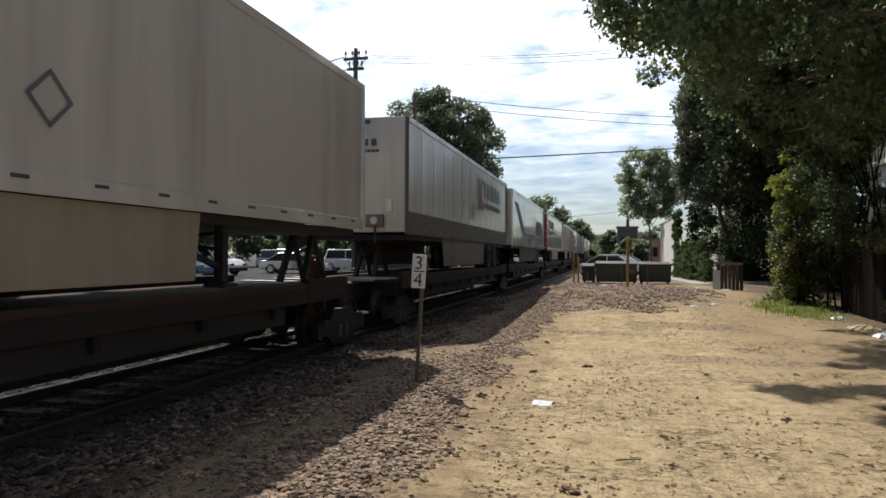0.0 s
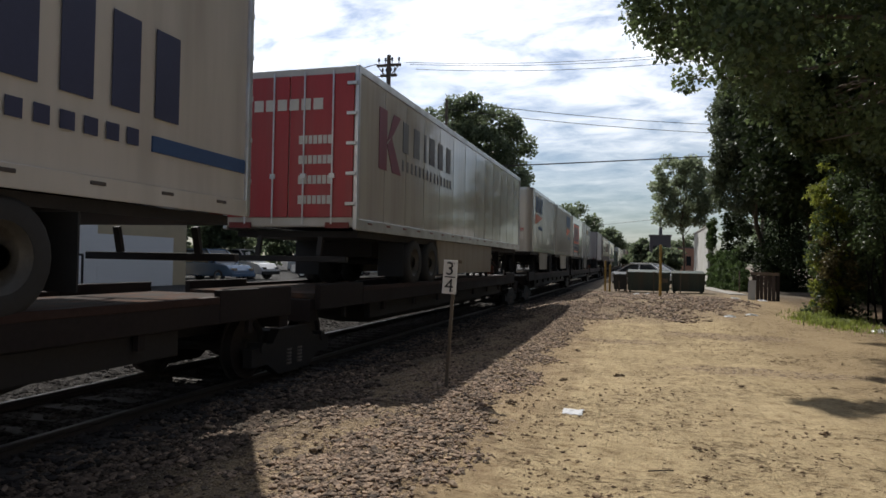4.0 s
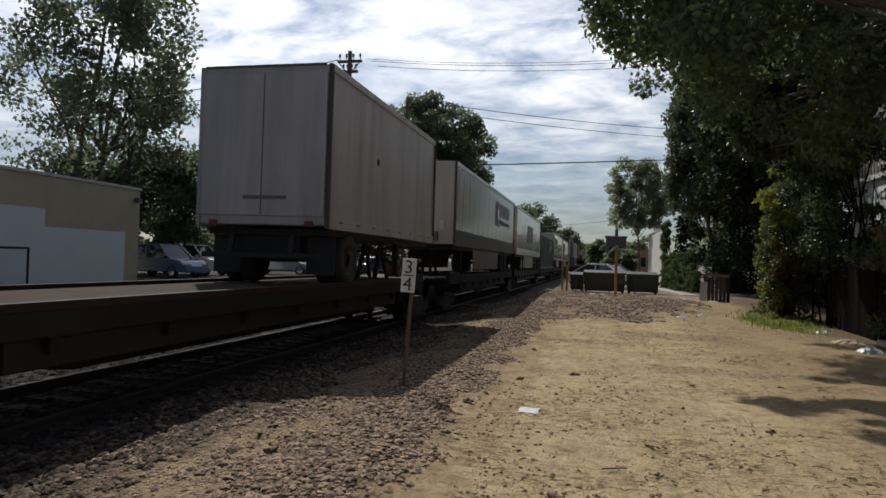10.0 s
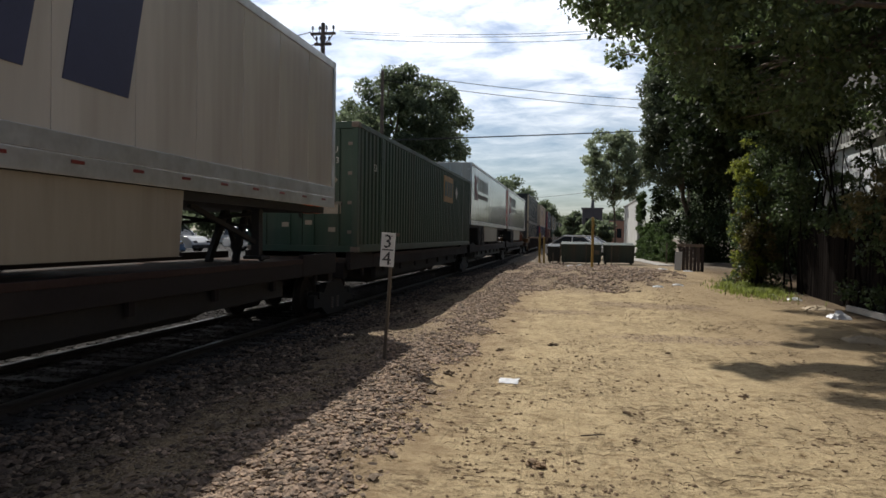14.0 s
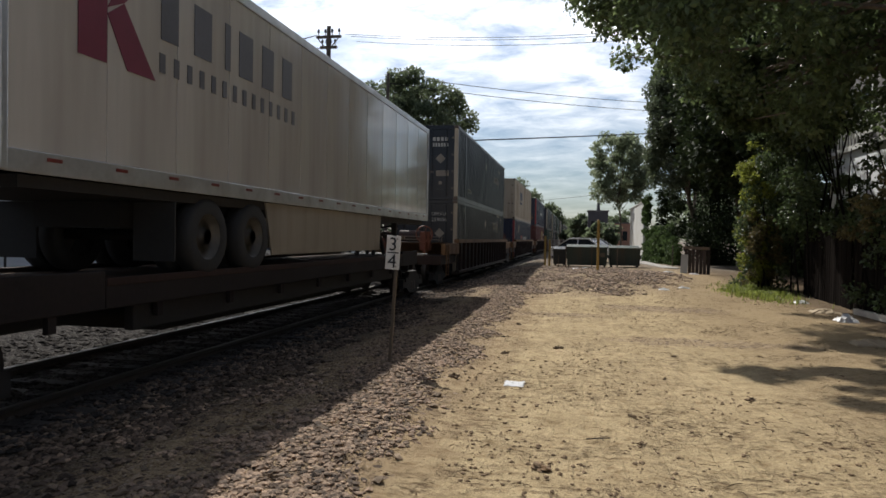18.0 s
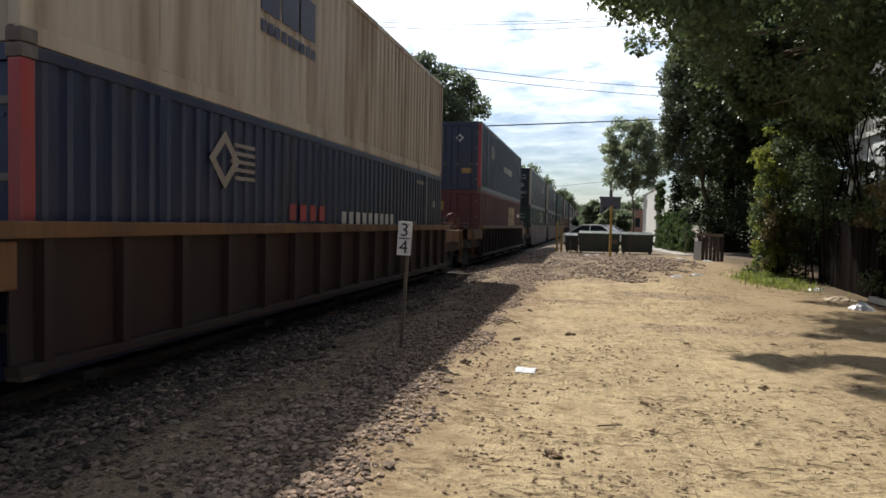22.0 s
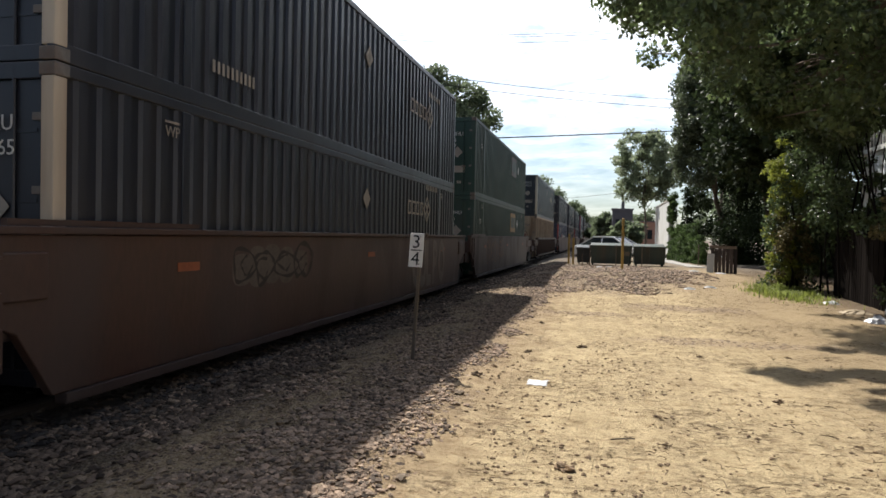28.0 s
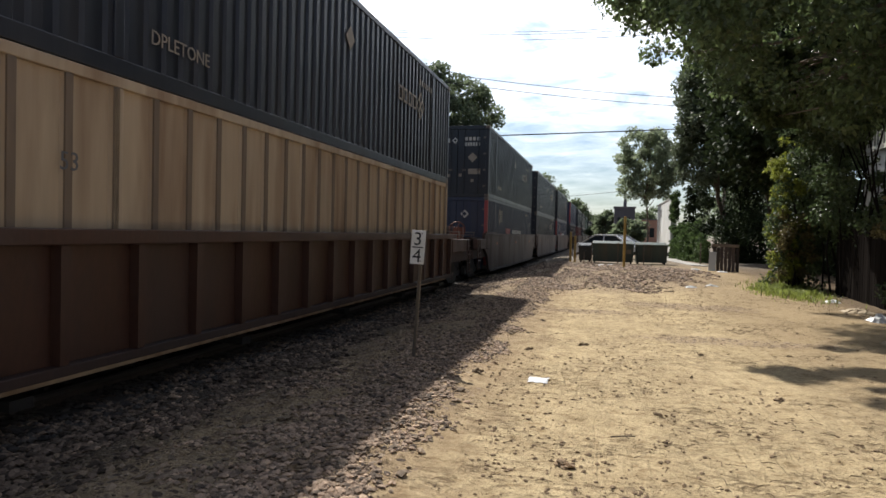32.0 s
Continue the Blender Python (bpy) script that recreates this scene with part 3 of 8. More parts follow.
def shared(key, build):
    if key not in SHARED:
        o = build()
        SHARED[key] = o.data
        bpy.data.objects.remove(o)
    return SHARED[key]


def piece(key, build, name, parent, at=(0, 0, 0)):
    o = new(name, shared(key, build))
    o.parent, o.location = parent, at
    return o


# bogies
def truck(parent, y):
    g = Geo().box(-0.95, 0.95, y - 0.18, y + 0.18, 0.22, 0.52).box(-0.35, 0.35, y - 0.35, y + 0.35, 0.5, 0.62)
    t = g.make("truck", M["black"], parent, bevel=0.02)
    def frame_geo():
        o = [(-1.15, 0.12), (-1.15, 0.36), (-0.62, 0.40), (-0.45, 0.58), (0.45, 0.58), (0.62, 0.40), (1.15, 0.36), (1.15, 0.12), (0.75, 0.12), (0.45, -0.05), (-0.45, -0.05), (-0.75, 0.12)]
        return Geo().prism(o, -0.07, 0.07).make("side_frame", M["black"])
    def wheel_geo():
        return Geo().lathe((0, 0, 0), (1, 0, 0), [(0.0, -0.09), (0.12, -0.09), (0.13, -0.03), (0.34, -0.02), (0.36, -0.07), (0.42, -0.07), (0.425, 0.05), (0.455, 0.055), (0.455, 0.08), (0.36, 0.08), (0.33, 0.03), (0.12, 0.03), (0.10, 0.09), (0.0, 0.09)], 24).make("wheel", M["wheel"], smooth=False)
    def spring_geo():
        g = Geo()
        for k in range(5):
            g.ring((0, 0, k * 0.05), (0, 0, 1), 0.07, 0.018, 10, 5)
        return g.make("spring", M["steel"])
    for s in (-1, 1):
        piece("frame", frame_geo, "side_frame", t, (s * 0.98, y, 0))
        for d in (-0.89, 0.89):
            w = piece("wheel", wheel_geo, "wheel", t, (s * 0.755, y + d, RAIL + 0.42))
            w.rotation_euler = (0, 0, 0 if s < 0 else math.pi)
        for d in (-0.16, 0.16):
            piece("spring", spring_geo, "spring", t, (s * 1.0, y + d, 0.06))
    for d in (-0.89, 0.89):
        piece("axle", lambda: Geo().rod((-1.08, 0, 0), (1.08, 0, 0), 0.075, 10).make("axle", M["black"]), "axle", t, (0, y + d, RAIL + 0.42))
    return t


def coupler(parent, y, sgn):
    Geo().box(-0.09, 0.09, min(y, y + sgn * 0.55), max(y, y + sgn * 0.55), 0.58, 0.78).box(-0.16, 0.2, min(y + sgn * 0.42, y + sgn * 0.75), max(y + sgn * 0.42, y + sgn * 0.75), 0.54, 0.82).make("coupler", M["black"], parent, bevel=0.03)
    Geo().rod((0.4, y, 0.55), (0.25, y + sgn * 0.35, 0.2), 0.025, 6).rod((0.25, y + sgn * 0.35, 0.2), (0.1, y + sgn * 0.7, 0.35), 0.025, 6).make("air_hose", M["rubber"], parent)


def brake_wheel(parent, x, y, z, material):
    st = Geo().box(x - 0.05, x + 0.05, y - 0.06, y + 0.06, z - 0.75, z + 0.1).box(x - 0.18, x + 0.18, y + 0.03, y + 0.25, z - 0.55, z + 0.1).make("brake_stand", M["rust3"], parent, bevel=0.012)
    g = Geo().ring((x, y - 0.08, z), (0, 1, 0.05), 0.29, 0.022, 24, 6)
    for i in range(5):
        a = 2 * math.pi * i / 5
        g.rod((x, y - 0.10, z), (x + 0.29 * math.cos(a), y - 0.08, z + 0.29 * math.sin(a)), 0.014, 5)
    g.rod((x, y - 0.12, z), (x, y + 0.05, z), 0.04, 8)
    g.make("brake_wheel", material, st)


def ladder(parent, x, y, z0, z1, material, w=0.4):
    g = Geo()
    for d in (-w / 2, w / 2):
        g.box(x, x + 0.03, y + d - 0.02, y + d + 0.02, z0, z1)
    k = int((z1 - z0) / 0.28)
    for i in range(k + 1):
        g.rod((x + 0.04, y - w / 2, z0 + 0.06 + i * 0.28), (x + 0.04, y + w / 2, z0 + 0.06 + i * 0.28), 0.014, 5)
    g.make("ladder", material, parent)


def flat_car(u, length, free_start, free_end, hitch):
    """A low flat unit between two joints."""
    c = rolling("flat_car", "low rust-red spine flat car carrying road trailers", "railway car", "flat cars", u)
    a, b = 0.45, length - 0.45
    if free_start:
        a += 0.9
    if free_end:
        b -= 1.7
    Geo().box(-1.13, 1.13, a, b, DECK - 0.09, DECK).make("deck", M["deck"], c, "worn pale steel deck", bevel=0.012)
    Geo().prism([(0.2, 0.55), (2.6, 0.55), (4.4, 0.26), (length - 4.4, 0.26), (length - 2.6, 0.55), (length - 0.2, 0.55), (length - 0.2, DECK - 0.1), (0.2, DECK - 0.1)], -0.38, 0.38).make("centre_sill", M["black"], c, bevel=0.02)
    for s in (-1, 1):
        g = Geo()
        for y0, y1, z1 in ((a, a + 1.7, DECK + 0.14), (a + 1.7, b - 1.7, DECK + 0.06), (b - 1.7, b, DECK + 0.14)):
            g.box(min(s * 1.135, s * 1.23), max(s * 1.135, s * 1.23), y0 + 0.004, y1 - 0.004, DECK - 0.26, z1)
        g.make("side_sill", M["flat"], c, bevel=0.012)
        Geo().box(min(s * 1.14, s * 1.237), max(s * 1.14, s * 1.237), a + 1.72, b - 1.72, DECK - 0.02, DECK + 0.064).make("sill_flange", M["edge"], c, "rust-red worn sill edge", bevel=0.006)
        Geo().box(min(s * 1.0, s * 1.12), max(s * 1.0, s * 1.12), a + 2.3, b - 2.3, 0.5, DECK - 0.27).make("lower_side_sill", M["black"], c, bevel=0.015)
        for k in range(9):
            y = a + 1.0 + k * (b - a - 2) / 8
            piece("stake", lambda: Geo().box(-0.03, 0.03, -0.05, 0.05, DECK - 0.42, DECK - 0.262).make("stake_pocket", M["flat"]), "stake_pocket", c, (s * 1.18, y, 0))
    for free, y0, y1 in ((free_start, 0.3, a - 0.125), (free_end, b + 0.125, length - 0.3)):
        if free:
            Geo().box(-0.55, 0.55, y0, y1, DECK - 0.12, DECK - 0.02).make("end_platform", M["flat"], c, bevel=0.012)
            for k in range(2):
                y = y0 + 0.1 + k * (y1 - y0 - 0.42)
                Geo().box(-1.15, 1.15, y, y + 0.22, DECK - 0.016, DECK + 0.02).make("crossover_plate", M["plate"], c, "pale steel walkway plate", bevel=0.004)
    for y in (a, b):
        Geo().box(-1.12, 1.12, y - 0.12, y + 0.12, 0.62, DECK - 0.095).make("end_sill", M["flat"], c, bevel=0.015)
    for k in range(6):
        y = a + 3.0 + k * (b - a - 6) / 5
        Geo().box(-1.12, 1.12, y - 0.05, y + 0.05, DECK - 0.3, DECK - 0.095).make("cross_member", M["black"], c)
    truck(c, 1.9 if free_start else 0.0)
    if free_end:
        truck(c, length - 1.9)
        coupler(c, length - 0.2, 1)
        brake_wheel(c, -0.1, length - 0.85, DECK + 0.42, M["rust"])
    if free_start:
        coupler(c, 0.2, -1)
    g = Geo()
    for s in (-1, 1):
        g.bar((s * 0.25, hitch - 0.5, DECK), (s * 0.2, hitch, DECK + 0.95), 0.10, 0.12).bar((s * 0.25, hitch + 0.55, DECK), (s * 0.2, hitch, DECK + 0.95), 0.08, 0.1)
    g.box(-0.45, 0.45, hitch - 0.35, hitch + 0.35, DECK + 0.93, DECK + 1.02)
    g.make("trailer_hitch", M["black"], c, bevel=0.01)
    return c


def well_car(u, ribbed, material, start_free, end_free, length=16.15):
    c = rolling("well_car", "%s well car with double-stacked containers" % ("ribbed yellow-brown" if material is M["sill"] else "rust-red ribbed" if ribbed else "smooth-sided rust-red"), "railway car", "well cars", u)
    L = length
    if ribbed:
        for s in (-1, 1):
            X = lambda a, b: (min(s * a, s * b), max(s * a, s * b))
            side = Geo().box(*X(1.345, 1.37), -0.2, L + 0.2, 0.36, 1.40).make("well_side", M["rust2"] if material is M["sill"] else M["rust"], c)
            Geo().box(*X(1.31, 1.50), -0.55, L + 0.55, 1.405, 1.55).make("top_sill", material, c, bevel=0.012)
            Geo().box(*X(1.31, 1.47), -0.2, L + 0.2, 0.26, 0.355).make("bottom_sill", M["rust2"], c, bevel=0.01)
            for k in range(17):
                piece("wellrib" + material.name, lambda: Geo().hexa([(-0.05, -0.05, 0.36), (0.05, -0.05, 0.36), (0.05, 0.05, 0.36), (-0.05, 0.05, 0.36), (-0.05, -0.06, 1.40), (0.06, -0.06, 1.40), (0.06, 0.06, 1.40), (-0.05, 0.06, 1.40)]).make("rib", M["rust2"] if material is M["sill"] else M["rust"]), "rib", c, (s * 1.425, 0.1 + k * (L - 0.2) / 16, 0))
    else:
        for s in (-1, 1):
            x0, x1 = min(s * 1.33, s * 1.43), max(s * 1.33, s * 1.43)
            side = Geo().prism([(-1.25, 1.53), (-1.25, 1.02), (-0.5, 0.72), (-0.12, 0.15), (L + 0.12, 0.15), (L + 0.5, 0.72), (L + 1.25, 1.02), (L + 1.25, 1.53)], x0, x1).make("well_side", material, c, bevel=0.012)
            Geo().box(min(s * 1.31, s * 1.47), max(s * 1.31, s * 1.47), -1.25, L + 1.25, 1.534, 1.60).make("top_sill", material, c, bevel=0.01)
            Geo().box(min(s * 1.33, s * 1.46), max(s * 1.33, s * 1.46), 0.0, L, 0.05, 0.146).make("bottom_sill", M["rust2"], c, bevel=0.01)
            Geo().box(min(s * 1.32, s * 1.38), max(s * 1.32, s * 1.38), -0.55, 2.1, 1.604, 1.66).make("guide_plate", material, c)
        for k in range(3):
            Geo().box(1.431, 1.437, 1.61 + k * 6.2, 2.02 + k * 6.2, 1.13, 1.23).make("reflector", M["dullorange"], c, "dull orange reflector")
    for k in range(5):
        y = 0.8 + k * (L - 1.6) / 4
        Geo().box(-1.33, 1.33, y - 0.12, y + 0.12, 0.04, 0.13).make("floor_beam", M["black"], c)
    for sgn, base, free in ((-1, 0, start_free), (1, L, end_free)):
        reach = 3.1 if free else 1.6
        y0, y1 = sorted((base + sgn * 0.25, base + sgn * reach))
        Geo().box(-1.33, 1.33, y0, y1, 0.66, 0.98).make("end_platform", M["rust2"], c, bevel=0.02)
        Geo().box(-1.46, 1.46, min(base + sgn * 0.2, base + sgn * 0.9), max(base + sgn * 0.2, base + sgn * 0.9), 0.985, 1.39).make("bulkhead", material, c, bevel=0.02)
        if free:
            for s in (-1, 1):
                Geo().box(min(s * 1.30, s * 1.45), max(s * 1.30, s * 1.45), min(base + sgn * 0.905, base + sgn * 2.9), max(base + sgn * 0.905, base + sgn * 2.9), 1.0, 1.38).make("corner_sill", material, c, bevel=0.02)
            Geo().box(-1.2, 1.2, min(base + sgn * 0.92, base + sgn * 2.7), max(base + sgn * 0.92, base + sgn * 2.7), 1.40, 1.43).make("walkway", M["deck"], c)
            for k in (0, 1):
                Geo().rod((-1.25, base + sgn * (2.3 + 0.5 * k), 1.62 - 0.1 * k), (1.25, base + sgn * (2.3 + 0.5 * k), 1.62 - 0.1 * k), 0.018, 6).rod((-1.2, base + sgn * (2.3 + 0.5 * k), 1.43), (-1.2, base + sgn * (2.3 + 0.5 * k), 1.63 - 0.1 * k), 0.018, 6).rod((1.2, base + sgn * (2.3 + 0.5 * k), 1.43), (1.2, base + sgn * (2.3 + 0.5 * k), 1.63 - 0.1 * k), 0.018, 6).make("hand_rail", M["steel"], c)
            ladder(c, 1.452, base + sgn * 2.6, 0.25, 1.35, material)
            truck(c, base + sgn * 1.9)
            coupler(c, base + sgn * 3.0, sgn)
            if sgn < 0:
                brake_wheel(c, 0.7, base - 2.85, 1.70, M["rust3"])
                Geo().rod((-0.5, base - 1.6, 1.65), (0.35, base - 1.6, 1.65), 0.2, 14).make("air_reservoir", M["rust2"], c)
        elif sgn < 0:
            truck(c, base - 1.7)
            ladder(c, 1.452, base - 0.9, 0.45, 1.5, material)
    return c


def graffiti(parent, y0, y1, z0, z1, seed, x=1.431, ink="graf"):
    """Fat looping spray letters on a car's side, one ribbon of paint a stroke."""
    rnd = random.Random(seed)
    y, k = y0, 0
    while y < y1:
        w = rnd.uniform(0.55, 0.95)
        for turn in range(2):
            n = rnd.choice((5, 6, 7))
            pts = []
            for i in range(n):
                a = 2 * math.pi * (i + rnd.uniform(-0.3, 0.3)) / n + turn
                r = rnd.uniform(0.55, 1.1) if turn == 0 else rnd.uniform(0.15, 0.75)
                pts.append((y + w / 2 + r * w * 0.5 * math.cos(a), (z0 + z1) / 2 + r * (z1 - z0) * 0.5 * math.sin(a)))
            half = rnd.uniform(0.025, 0.045) if turn == 0 else rnd.uniform(0.018, 0.03)
            line = []
            m = n if turn == 0 else n - 1
            for i in range(m):
                p = [Vector(pts[(i + d) % n]) for d in (-1, 0, 1, 2)]
                for q in (0.0, 0.2, 0.4, 0.6, 0.8):
                    line.append(0.5 * (2 * p[1] + (p[2] - p[0]) * q + (2 * p[0] - 5 * p[1] + 4 * p[2] - p[3]) * q * q + (3 * p[1] - p[0] - 3 * p[2] + p[3]) * q ** 3))
            line = [Vector((p.x, min(max(p.y, z0), z1))) for p in line]
            if turn == 0:
                line.append(line[0])
            v = []
            for i, p in enumerate(line):
                d = line[min(i + 1, len(line) - 1)] - line[max(i - 1, 0)]
                d = Vector((-d.y, d.x)).normalized() * half * (0.7 + 0.3 * math.sin(i)) if d.length else Vector((0, half))
                xx = x + 0.0012 + 0.0004 * (k % 8)
                v += [(xx, p.x - d.x, p.y - d.y), (xx, p.x + d.x, p.y + d.y)]
            Geo().add(v, [(2 * i, 2 * i + 2, 2 * i + 3, 2 * i + 1) for i in range(len(line) - 1)]).make("graffiti", M[ink], parent, "faded looping spray-paint graffiti")
            k += 1
        y += w * 0.85


# road trailers
def trailer(u, L, nose_first, skin, label, panels="plate", skirt=None, doors=None, nose="plain", z0=2.10, z1=4.95, rims="rimdark", band=False, gear=2.6, skirt_skin="skirt", slid=(3.35, 4.6), rounded=False):
    t = rolling("road_trailer", label, "trailer", "road trailers on the train", u)
    paint = M[skin]
    at = (lambda d: d) if nose_first else (lambda d: L - d)
    def span(d0, d1):
        return tuple(sorted((at(d0), at(d1))))
    if rounded:
        w, r = SIDE - 0.004, 0.34
        plan = [(-w, L - 0.02)] + [(-w + r - r * math.cos(k * math.pi / 16), r - r * math.sin(k * math.pi / 16)) for k in range(9)]
        plan += [(-a, b) for a, b in reversed(plan)]
        n = len(plan)
        Geo().add([(a, b, z0 + 0.05) for a, b in plan] + [(a, b, z1) for a, b in plan], [tuple(range(n)), tuple(range(2 * n - 1, n - 1, -1))] + [(k, k + n, (k + 1) % n + n, (k + 1) % n) for k in range(n)]).make("body", paint, t)
        low = [(a * 1.004, b - 0.008) for a, b in plan[1:-1]]
        m = len(low)
        for zz, hh, mt in ((z0 + 0.0, 0.2, paint), (z1 - 0.11, 0.116, M["alu"])):
            Geo().add([(a, b, zz) for a, b in low] + [(a, b, zz + hh) for a, b in low], [(k, k + 1, k + 1 + m, k + m) for k in range(m - 1)]).make("nose_rail", mt, t)
    else:
        Geo().box(-SIDE + 0.02, SIDE - 0.02, 0.02, L - 0.02, z0 + 0.05, z1).make("body", paint, t, bevel=0.03)
    start = 0.4 if rounded else 0.05
    for s in (-1, 1):
        Geo().box(min(s * 1.27, s * 1.305), max(s * 1.27, s * 1.305), start, L - 0.05, z1 - 0.13, z1 + 0.006).make("top_rail", M["alu"] if panels == "plate" else paint, t, bevel=0.008)
        Geo().box(min(s * 1.27, s * 1.31), max(s * 1.27, s * 1.31), start, L - 0.05, z0, z0 + 0.20).make("bottom_rail", M["dustreflect"] if band else M["alu"] if panels == "plate" else paint, t, bevel=0.008)
        for y in ((L - 0.04,) if rounded else (0.04, L - 0.04)):
            # on banded trailers a dark reflection is painted as the post's colour
            Geo().box(min(s * 1.235, s * 1.315), max(s * 1.235, s * 1.315), y - 0.045, y + 0.045, z0 + 0.005, z1 + 0.003).make("corner_post", M["dustreflect"] if band else M["alu"] if panels != "dark" else M["postdirty"] if s > 0 else paint, t, bevel=0.015)
    if panels == "plate":
        n = round((L - 0.2) / 1.22)
        w = (L - 0.2) / n
        key = "panel%s%.3f" % (skin, w)
        for k in range(n):
            piece(key, lambda: Geo().box(-0.006, 0.006, 0.012, w - 0.012, z0 + 0.203, z1 - 0.133).make("side_panel", paint, bevel=0.003), "side_panel", t, (SIDE - 0.015, 0.1 + k * w, 0))
    elif panels == "rib":
        n = round((L - 0.3) / 0.41)
        for k in range(1 if rounded else 0, n + 1):
            piece("rib" + skin, lambda: Geo().hexa([(-0.02, -0.045, z0 + 0.2), (-0.02, 0.045, z0 + 0.2), (0.02, 0.02, z0 + 0.2), (0.02, -0.02, z0 + 0.2), (-0.02, -0.045, z1 - 0.13), (-0.02, 0.045, z1 - 0.13), (0.02, 0.02, z1 - 0.13), (0.02, -0.02, z1 - 0.13)]).make("rib", paint), "rib", t, (SIDE - 0.005, 0.15 + k * (L - 0.3) / n, 0))
    if band:
        Geo().box(SIDE - 0.02, SIDE + 0.003, 0.1, L - 0.1, z0 + 0.203, z0 + 0.56).make("lower_band", M["dustreflect"], t, "dusty brown lower side band")
    # small lamps and vents along the lower rail
    k = int(L / 0.9)
    for i in range(k):
        piece("marker" + panels[:2], lambda: Geo().box(-0.006, 0.006, -0.09, 0.09, 0, 0.035).make("marker_lamp", M["slot" if panels == "smooth" else "red"], bevel=0.004), "rail_slot" if panels == "smooth" else "marker_lamp", t, (1.315, 0.6 + i * (L - 1.2) / (k - 1), z0 + 0.12 - 0.0))
    Geo().box(-1.2, 1.2, *span(0.3, L - 0.3), z0 - 0.12, z0 - 0.004).make("floor_frame", M["black"], t)
    # landing gear
    yl = at(gear)
    for s in (-1, 1):
        Geo().box(s * 0.95 - 0.07, s * 0.95 + 0.07, yl - 0.07, yl + 0.07, DECK + 0.16, z0 - 0.125).box(s * 0.95 - 0.16, s * 0.95 + 0.16, yl - 0.16, yl + 0.16, DECK + 0.10, DECK + 0.155).make("landing_leg", M["black"], t, bevel=0.01)
        Geo().bar((s * 0.95, yl, DECK + 0.35), (s * 0.6, at(gear + 1.4), z0 - 0.13), 0.07, 0.07).make("leg_brace", M["black"], t)
    Geo().bar((-0.95, yl, DECK + 0.6), (0.95, yl, z0 - 0.2), 0.06, 0.05).bar((0.95, yl, DECK + 0.6), (-0.95, yl, z0 - 0.2), 0.06, 0.05).make("cross_brace", M["black"], t)
    # tandem
    axles = slid if L > 12 else (1.3,)
    Geo().box(-0.6, 0.6, *span(L - axles[-1] - 0.9, L - axles[0] + 0.9), z0 - 0.45, z0 - 0.125).make("suspension_frame", M["black"], t)
    for d in axles:
        yw = at(L - d)
        piece("taxle", lambda: Geo().rod((-1.1, 0, 0), (1.1, 0, 0), 0.07, 8).make("axle", M["black"]), "axle", t, (0, yw, DECK + 0.5))
        for s in (-1, 1):
            for off in (1.12, 0.80):
                tyre = piece("tyre", lambda: Geo().lathe((0, 0, 0), (1, 0, 0), [(0.30, -0.12), (0.44, -0.135), (0.49, -0.10), (0.50, 0.0), (0.49, 0.10), (0.44, 0.135), (0.30, 0.12)], 24).make("tyre", M["rubber"], smooth=True), "tyre", t, (s * off, yw, DECK + 0.5))
                if off > 1:
                    piece("rim" + rims, lambda: Geo().lathe((0, 0, 0), (1, 0, 0), [(0.305, -0.11), (0.29, -0.10), (0.27, 0.0), (0.12, 0.03), (0.10, 0.10), (0.0, 0.10)], 20).lathe((0, 0, 0), (1, 0, 0), [(0.305, 0.11), (0.29, 0.10), (0.27, 0.0), (0.12, 0.03), (0.10, 0.10), (0.0, 0.10)], 20).make("rim", M[rims], smooth=True), "rim", tyre)
    for s in (-1, 1):
        y = at(L - axles[0] + 0.75)
        Geo().box(s * 0.96 - 0.28, s * 0.96 + 0.28, y - 0.012, y + 0.012, DECK + 0.2, z0 - 0.13).make("mud_flap", M["rubber"], t)
    if skirt:
        for s in (-1, 1):
            y0, y1 = span(*skirt)
            Geo().hexa([(s * 1.20, y0 + 0.25, DECK + 0.22), (s * 1.23, y0 + 0.25, DECK + 0.22), (s * 1.23, y1 - 0.1, DECK + 0.22), (s * 1.20, y1 - 0.1, DECK + 0.22), (s * 1.20, y0, z0 - 0.004), (s * 1.23, y0, z0 - 0.004), (s * 1.23, y1, z0 - 0.004), (s * 1.20, y1, z0 - 0.004)]).make("side_skirt", M[skirt_skin], t, bevel=0.006)
    # rear end: doors, rods, hinges, bumper
    yr, out = (L, 1) if nose_first else (0, -1)
    dm = M[doors or skin]
    for s in (-1, 1):
        door = Geo().box(min(s * 0.012, s * 1.225), max(s * 0.012, s * 1.225), min(yr - out * 0.01, yr + out * 0.022), max(yr - out * 0.01, yr + out * 0.022), z0 + 0.22, z1 - 0.14).make("door_leaf", dm, t, bevel=0.006)
        for x in () if doors == "silver" else (0.3, 0.85):
            Geo().rod((s * x, yr + out * 0.045, z0 + 0.1), (s * x, yr + out * 0.045, z1 - 0.08), 0.017, 6).box(s * x - 0.05, s * x + 0.05, min(yr + out * 0.02, yr + out * 0.06), max(yr + out * 0.02, yr + out * 0.06), z0 + 0.9, z0 + 0.98).make("lock_rod", M["alu"], door)
        for k in range(0 if doors == "silver" else 5):
            piece("hinge", lambda: Geo().box(-0.09, 0.09, -0.03, 0.03, -0.03, 0.03).make("hinge", M["alu"], bevel=0.006), "hinge", door, (s * 1.2, yr + out * 0.03, z0 + 0.45 + k * 0.52))
